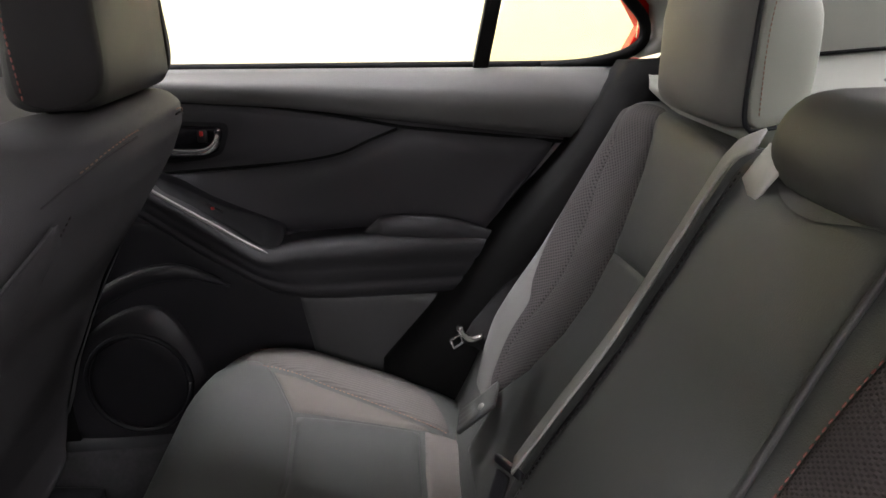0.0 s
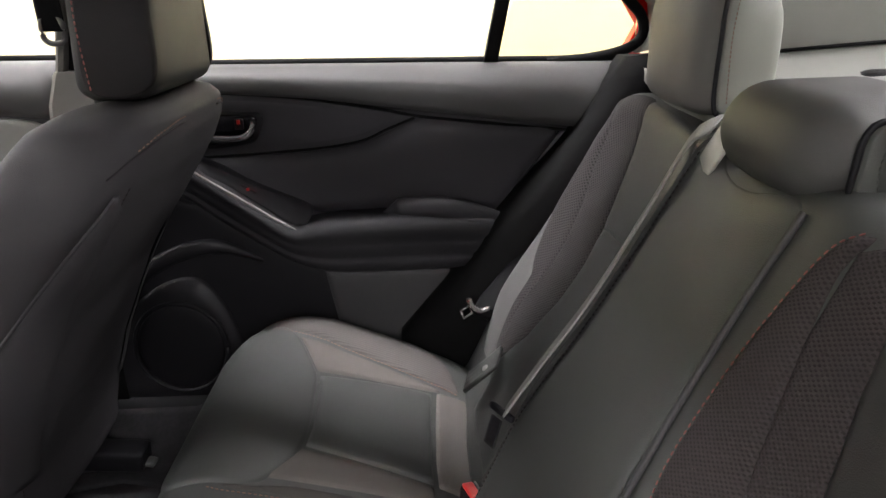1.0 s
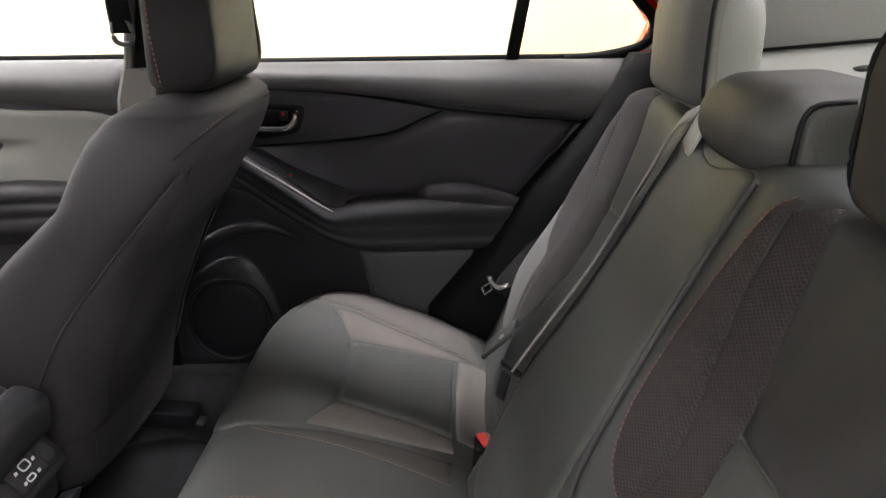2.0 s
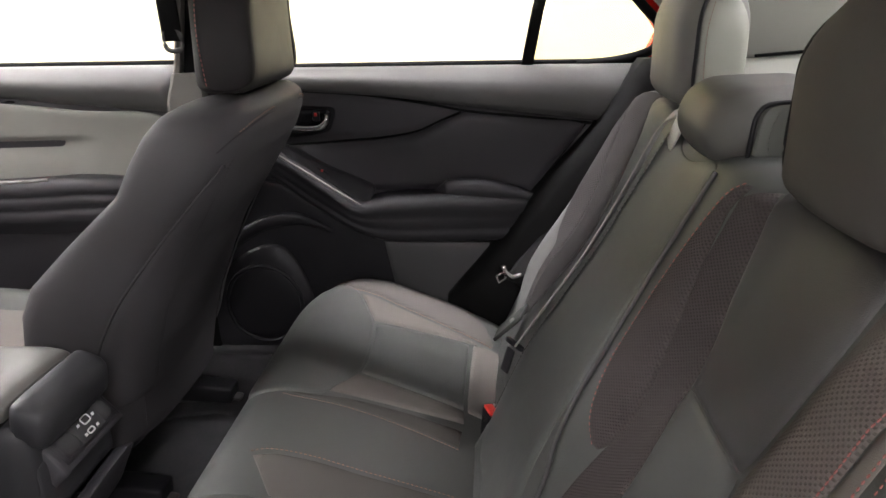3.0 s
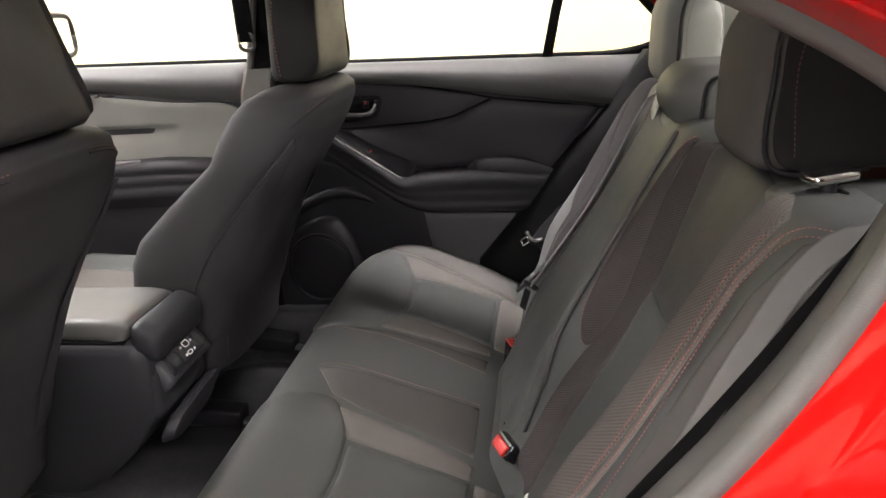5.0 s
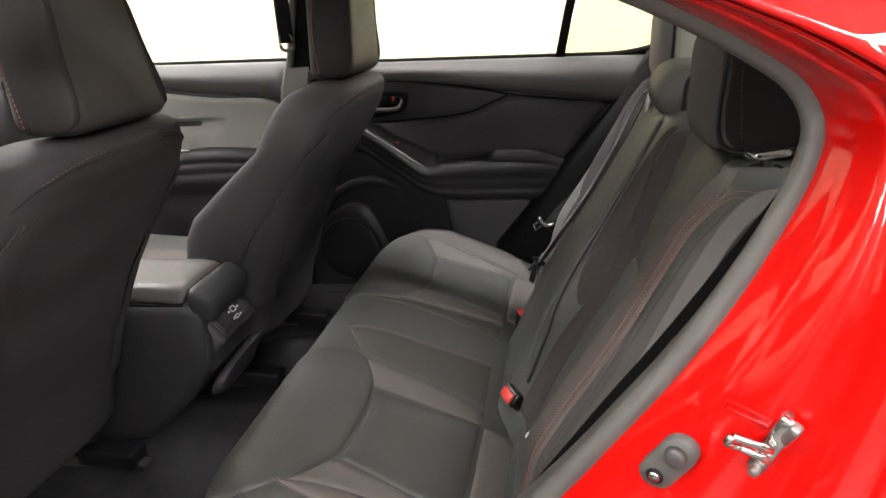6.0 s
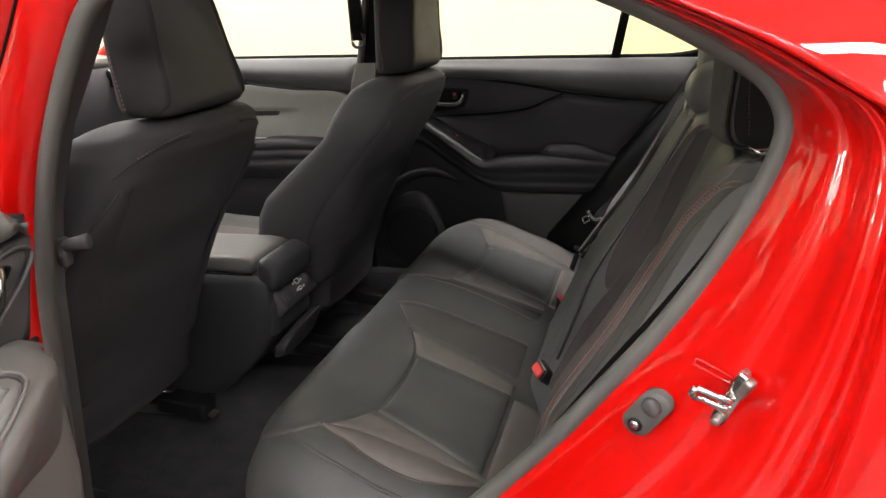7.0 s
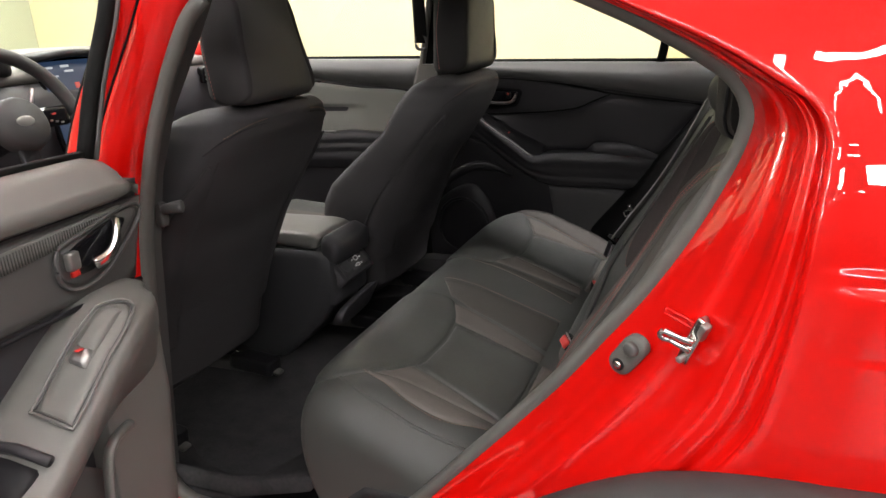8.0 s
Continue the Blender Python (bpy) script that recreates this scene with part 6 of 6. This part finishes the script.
# ---- dashboard, wheel, screen ----
dash = thing("dashboard", "dark grey dashboard with a soft top", "dashboard")
part("top", sheet(lambda x, y, h: Vector((x, y, 1.105 - 0.12 * (x + 1.9) - 0.05 * abs(y) ** 3 + h)), frange(-1.92, -1.46, 14), frange(-0.66, 0.66, 30), 0.03), PILLAR_TRIM, dash)
part("fascia", loft([[(-1.47, y, 1.03), (-1.43, y, 0.98), (-1.44, y, 0.88), (-1.46, y, 0.74), (-1.52, y, 0.58), (-1.62, y, 0.58), (-1.62, y, 1.03)] for y in frange(-0.66, 0.66, 20)]), PLASTIC_SOFT, dash)
part("cluster_hood", block((0.16, 0.36, 0.06), 0.025, 8, fn=lambda p: Vector((p.x, p.y, p.z - 0.9 * p.y * p.y)), at=(-1.52, -0.37, 1.095)), PLASTIC, dash)
hood = part("screen_hood", block((0.10, 0.23, 0.022), 0.010, 8, fn=lambda p: Vector((p.x, p.y, p.z - 0.7 * p.y * p.y)), at=(-1.475, -0.012, 1.094)), PLASTIC, dash)
scr = part("centre_screen", block((0.020, 0.205, 0.26), 0.008, 5, at=(-1.447, -0.012, 0.955), turn=(0, -10, 0)), GLOSS_BLACK, dash)
disp = part("display", block((0.004, 0.188, 0.24), 0.0015, 4, at=(-1.4365, -0.012, 0.957), turn=(0, -10, 0)), SCREEN_GLOW, scr, "dark blue lit display")
for yy, zz, w, hgt, mm in ((-0.085, 1.058, 0.03, 0.006, ICON_WHITE), (-0.03, 1.060, 0.028, 0.007, ICON_WHITE), (-0.02, 1.046, 0.03, 0.006, ICON_WHITE), (-0.07, 1.034, 0.022, 0.005, ICON_WHITE), (0.05, 1.046, 0.014, 0.004, ICON_WHITE),
                           (-0.005, 1.005, 0.016, 0.016, ICON_RED), (0.04, 1.008, 0.016, 0.012, ICON_GREEN), (0.03, 0.97, 0.012, 0.010, ICON_WHITE), (-0.06, 0.97, 0.02, 0.010, ICON_WHITE)):
    part("display_mark", block((0.002, w, hgt), 0.0008, 2, at=(-1.4335 - 0.176 * (zz - 0.957), yy, zz), turn=(0, -10, 0)), mm, disp)
for sy in (-0.56, 0.20, 0.56):
    vent = part("air_vent", block((0.03, 0.12, 0.06), 0.01, 4, at=(-1.428, sy, 0.985)), GLOSS_BLACK, dash)
    for k in range(3):
        part("vane", block((0.012, 0.10, 0.004), 0.0015, 2, at=(-1.411, sy, 0.970 + 0.015 * k)), SATIN, vent)

whl = thing("steering_wheel", "black leather steering wheel with chrome trims", "steering wheel")
WC = Vector((-1.25, -0.374, 0.946))
wt = Matrix.Rotation(radians(-22), 3, "Y")
rimp = [WC + wt @ Vector((0, 0.18 * math.cos(a), 0.18 * math.sin(a))) for a in [k * math.pi / 24 for k in range(49)]]
part("rim", tube(rimp, 0.0175, 12, up=(1, 0, 0)), LEATHER_DARK, whl)
part("hub", cyl(tuple(WC + wt @ Vector((-0.02, 0.012, -0.004))), tuple(WC + wt @ Vector((0.028, 0.012, -0.004))), 0.070, 32, 0.066, 0.010), LEATHER_DARK, whl)
part("badge", patch([(0.024 * math.cos(k * math.pi / 10), 0.013 * math.sin(k * math.pi / 10)) for k in range(20)], lambda u, v, h: WC + wt @ Vector((0.029 + h, 0.012 + u, v - 0.002)), 0.006, 0.001, 0.003, thick=0.002), SATIN, whl, "plain oval badge")
for s in (-1, 1):
    sp = part("spoke", block((0.025, 0.09, 0.05), 0.010, 5, at=tuple(WC + wt @ Vector((0, s * 0.11, 0.005))), turn=(0, -22, 0)), GLOSS_BLACK, whl)
    part("button_mark", block((0.003, 0.012, 0.005), 0.001, 2, at=tuple(WC + wt @ Vector((0.014, s * 0.105, 0.008)))), RED_PLASTIC, sp)
    for k in range(3):
        part("button", block((0.003, 0.008, 0.005), 0.001, 2, at=tuple(WC + wt @ Vector((0.014, s * (0.090 + 0.014 * k), -0.008 - 0.004 * k)))), SATIN, sp)
    part("spoke_trim", tube([WC + wt @ Vector((0.018, s * 0.05, 0.03)), WC + wt @ Vector((0.02, s * 0.075, 0.075))], 0.005, 8), SATIN, whl)
part("lower_spoke", block((0.02, 0.05, 0.12), 0.008, 4, at=tuple(WC + wt @ Vector((0, 0, -0.11))), turn=(0, -22, 0)), PLASTIC, whl)
part("column", cyl(tuple(WC + wt @ Vector((-0.02, 0, 0))), tuple(WC + wt @ Vector((-0.25, 0, 0))), 0.045, 16), PLASTIC, whl)

# ---- near rear door, swung open ----
od = thing("open_rear_door", "rear door swung wide open, grey inner trim and silver handle", "car door", "car doors")
HP = Vector((-0.495, -0.735, 0))
DD = Vector((0.10, -1.0, 0)).normalized()
DNm = Vector((1.0, 0.10, 0)).normalized()
DEG = math.degrees(math.atan2(DD.y, DD.x))


def od_f(u, z, h):
    """The door's inner face: u metres from the hinge side, z up, h out of the lining."""
    p = HP + DD * u + DNm * h
    return Vector((p.x, p.y, z))


part("lining", sheet(lambda w, z, h: od_f(0.92 * w + (1 - w) * interp(z, [0.40, 0.60, 0.78, 0.88, 0.93], [0.10, 0.062, 0.058, 0.028, 0.015]), z, h - 0.012), frange(0.0, 1.0, 30), frange(0.30, 0.93, 24), 0.05), PLASTIC_SOFT, od)
part("outer_skin", sheet(lambda u, z, h: od_f(u, z, h - 0.10 - 0.02 * math.sin((z - 0.3) * 4)), frange(-0.02, 0.95, 12), frange(0.27, 0.97, 14), 0.006), RED_PAINT, od)
loops = []
for u in frange(0.034, 0.93, 40):
    zt = 0.978 - 0.035 * math.exp(-((u - 0.034) / 0.035) ** 2) + 0.012 * u
    zl = 0.912 + 0.006 * u
    e = 0.022 * math.exp(-((u - 0.034) / 0.03) ** 2)
    loops.append([tuple(od_f(u, zt, -0.06)), tuple(od_f(u, zt, -0.025)), tuple(od_f(u, zt - 0.005, -0.004 - e)), tuple(od_f(u, zt - 0.016, 0.014 - e)), tuple(od_f(u, zt - 0.035, 0.026 - e)), tuple(od_f(u, 0.4 * zt + 0.6 * zl, 0.030 - e)), tuple(od_f(u, zl + 0.008, 0.024 - e)), tuple(od_f(u, zl, 0.006 - e)), tuple(od_f(u, zl, -0.06))])
part("belt_rail", loft(loops), DOOR_LIT, od, "padded grey belt rail")
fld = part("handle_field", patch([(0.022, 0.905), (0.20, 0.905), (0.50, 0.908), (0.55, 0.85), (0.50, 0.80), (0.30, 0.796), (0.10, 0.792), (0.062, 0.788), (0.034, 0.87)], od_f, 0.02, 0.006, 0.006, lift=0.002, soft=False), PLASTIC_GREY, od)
inlay = part("inlay", patch([(0.075, 0.903), (0.20, 0.899), (0.30, 0.896), (0.50, 0.893), (0.50, 0.866), (0.30, 0.869), (0.20, 0.876), (0.085, 0.893)], od_f, 0.02, 0.003, 0.004, lift=0.006, soft=False), DOOR_LIT, fld, "grey ribbed inlay")
part("inlay_ribs", joined([tube([od_f(u, interp(u, [0.085, 0.2, 0.3, 0.5], [0.895, 0.878, 0.871, 0.868]), 0.0065), od_f(u, interp(u, [0.085, 0.2, 0.3, 0.5], [0.900, 0.897, 0.894, 0.891]), 0.0065)], 0.0011, 5) for u in frange(0.085, 0.49, 90)]), PLASTIC_GREY, inlay)
shrink = lambda u, z: (0.93 * u + 0.004, z + 0.13 * (0.90 - z))
bzl = spline([shrink(*q) for q in [(0.218, 0.872), (0.224, 0.83), (0.206, 0.806), (0.172, 0.800), (0.134, 0.810), (0.100, 0.831), (0.064, 0.858), (0.040, 0.886), (0.056, 0.902), (0.104, 0.898), (0.168, 0.885)]], True, 0.008)
part("bezel_rim", tube([od_f(u, z, 0.009) for u, z in bzl + bzl[:1]], 0.0030, 8), PLASTIC_GREY, fld)
bez = part("handle_bezel", patch([shrink(*q) for q in [(0.212, 0.866), (0.216, 0.83), (0.200, 0.812), (0.172, 0.807), (0.138, 0.816), (0.105, 0.836), (0.070, 0.862), (0.048, 0.884), (0.060, 0.897), (0.104, 0.891), (0.165, 0.878)]], od_f, 0.010, 0.003, 0.007, lift=0.009), PLASTIC_GREY, fld)
part("handle_cup", patch([shrink(*q) for q in [(0.200, 0.862), (0.200, 0.832), (0.172, 0.822), (0.142, 0.828), (0.108, 0.852), (0.078, 0.882), (0.12, 0.886)]], lambda u, z, h: od_f(u, z, h + 0.0125), 0.010, 0.003, 0.006, thick=0.004), GLOSS_BLACK, bez)
part("handle_lever", tube(spline([od_f(0.100, 0.890, 0.014), od_f(0.110, 0.878, 0.022), od_f(0.125, 0.860, 0.028), od_f(0.140, 0.850, 0.028), od_f(0.160, 0.843, 0.020)], step=0.006), 0.0058, 10, flat=1.5), CHROME, bez, "chromed curved door lever")
part("lock_tab", block((0.020, 0.012, 0.026), 0.004, 4, at=tuple(od_f(0.192, 0.858, 0.016)), turn=(0, 0, DEG)), SATIN, bez)
part("lock_mark", block((0.014, 0.004, 0.008), 0.001, 2, at=tuple(od_f(0.196, 0.842, 0.021)), turn=(0, 0, DEG)), RED_PLASTIC, bez)
part("field_edge", tube([od_f(0.062, 0.784, 0.004), od_f(0.10, 0.787, 0.006), od_f(0.30, 0.793, 0.008), od_f(0.5, 0.797, 0.008)], 0.004, 6), PLASTIC, od)
# armrest with the window switch: a broad sloping shelf that falls towards the pull cup
ARM = [(0.062, 0.770, 0.020), (0.085, 0.784, 0.045), (0.12, 0.789, 0.066), (0.18, 0.785, 0.090), (0.24, 0.757, 0.098), (0.30, 0.718, 0.102), (0.34, 0.694, 0.106), (0.40, 0.664, 0.110), (0.52, 0.645, 0.112), (0.75, 0.655, 0.10), (0.90, 0.69, 0.05)]
loops = []
for u, zt, out in ARM:
    loops.append([tuple(od_f(u, zt + 0.012, -0.03)), tuple(od_f(u, zt + 0.008, 0.012)), tuple(od_f(u, zt, out * 0.35)), tuple(od_f(u, zt - 0.012, out * 0.80)), tuple(od_f(u, zt - 0.018, out * 0.95)), tuple(od_f(u, zt - 0.034, out)), tuple(od_f(u, zt - 0.06, out * 0.93)), tuple(od_f(u, zt - 0.11, out * 0.62)), tuple(od_f(u, zt - 0.16, 0.02)), tuple(od_f(u, zt - 0.17, -0.03))])
armc = [even([lp[k] for lp in loops], 60) for k in range(10)]
armo = part("armrest", loft([[armc[k][i] for k in range(10)] for i in range(60)]), DOOR_LIT, od, "grey plastic armrest with a window switch")


def plate_f(u, w, h):
    """The armrest's sloping top: u along the door, w outwards."""
    zt = interp(u, [p[0] for p in ARM], [p[1] for p in ARM])
    return od_f(u, zt - 0.012 * max(0.0, (w - 0.04) / 0.055) + h + 0.001, w)


PLATE = [(0.316, 0.038), (0.26, 0.033), (0.205, 0.030), (0.182, 0.031), (0.168, 0.038), (0.160, 0.048), (0.159, 0.058), (0.165, 0.068), (0.182, 0.077), (0.205, 0.082), (0.26, 0.087), (0.318, 0.090)]
swp = part("switch_plate", patch(PLATE, plate_f, 0.010, 0.004, 0.003, lift=0.004, soft=False), DOOR_LIT, armo)
grow = [(0.25 + (u - 0.25) * 1.09, 0.058 + (w - 0.058) * 1.22) for u, w in PLATE]
rimp = straight(grow, True, 0.006)
part("switch_rim", tube([plate_f(u, w, 0.003) for u, w in rimp + rimp[:1]], 0.0022, 8), DOOR_LIT, armo)
grow = [(0.25 + (u - 0.25) * 1.035, 0.058 + (w - 0.058) * 1.08) for u, w in PLATE]
rimp = straight(grow, True, 0.006)
part("switch_joint", tube([plate_f(u, w, 0.0018) for u, w in rimp + rimp[:1]], 0.0014, 6), PLASTIC_GREY, armo)
swt = part("window_switch", patch([(0.178, 0.044), (0.178, 0.066), (0.250, 0.072), (0.250, 0.046)], lambda u, w, h: plate_f(u, w, h + 0.007 + 0.009 * math.sin(max(0.0, min(1.0, (u - 0.175) / 0.08)) * math.pi)), 0.008, 0.003, 0.003, soft=False), DOOR_LIT, swp)
part("switch_tip", patch([(0.245, 0.047), (0.245, 0.071), (0.262, 0.071), (0.262, 0.047)], lambda u, w, h: plate_f(u, w, h + 0.013), 0.008, 0.002, 0.002, soft=False), SATIN, swp)
part("switch_mark", block((0.010, 0.008, 0.002), 0.0008, 2, at=tuple(plate_f(0.253, 0.058, 0.016)), turn=(0, 0, DEG)), RED_PLASTIC, swp)
part("pull_cup", patch([(0.372, 0.020), (0.372, 0.085), (0.55, 0.085), (0.55, 0.020)], lambda u, w, h: plate_f(u, w, h - 0.001), 0.012, 0.004, 0.005, lift=0.006, soft=False), PLASTIC, armo)
part("cup_edge", tube([plate_f(0.366, 0.012, 0.006), plate_f(0.364, 0.05, 0.007), plate_f(0.362, 0.095, 0.004)], 0.007, 8), PLASTIC_SOFT, armo)
part("lower_panel", patch([(0.064, 0.765), (0.10, 0.755), (0.15, 0.72), (0.20, 0.66), (0.21, 0.45), (0.21, 0.34), (0.105, 0.34), (0.066, 0.60)], lambda u, z, h: od_f(u, z, h + 0.028), 0.02, 0.006, 0.01, thick=0.05, soft=False), DOOR_LIT, od)
part("pocket_lip", tube(spline([od_f(0.17, 0.60, 0.030), od_f(0.195, 0.604, 0.038), od_f(0.225, 0.595, 0.042), od_f(0.242, 0.55, 0.045), od_f(0.25, 0.45, 0.045), od_f(0.255, 0.36, 0.04)], step=0.015), 0.008, 10, flat=0.8), DOOR_LIT, od)
part("door_pocket", patch([(0.25, 0.58), (0.26, 0.40), (0.30, 0.35), (0.70, 0.35), (0.72, 0.60)], lambda u, z, h: od_f(u, z, h + 0.025), 0.03, 0.006, 0.01, thick=0.03), PLASTIC_GREY, od)
# window frame of the open door
frm = [od_f(0.088, 0.970, -0.03), od_f(0.044, 1.073, -0.03), od_f(-0.024, 1.188, -0.035), od_f(-0.052, 1.27, -0.05), od_f(0.05, 1.36, -0.09), od_f(0.35, 1.40, -0.11), od_f(0.6, 1.36, -0.10), od_f(0.85, 1.20, -0.07), od_f(0.92, 1.06, -0.04), od_f(0.92, 0.98, -0.03)]
part("window_frame", tube(spline(frm, step=0.03), 0.0115, 10, flat=1.0), RUBBER_GAP_SHADE, od)
part("frame_lip", tube([Vector(p) + DD * -0.015 + DNm * 0.004 for p in spline(frm[:5], step=0.03)], 0.006, 8), PLASTIC_GREY, od)
part("window_rubber", tube([od_f(0.08, 0.978, -0.03), od_f(0.35, 0.984, -0.03), od_f(0.92, 0.99, -0.03)], 0.008, 8), RUBBER_GAP_SHADE, od)
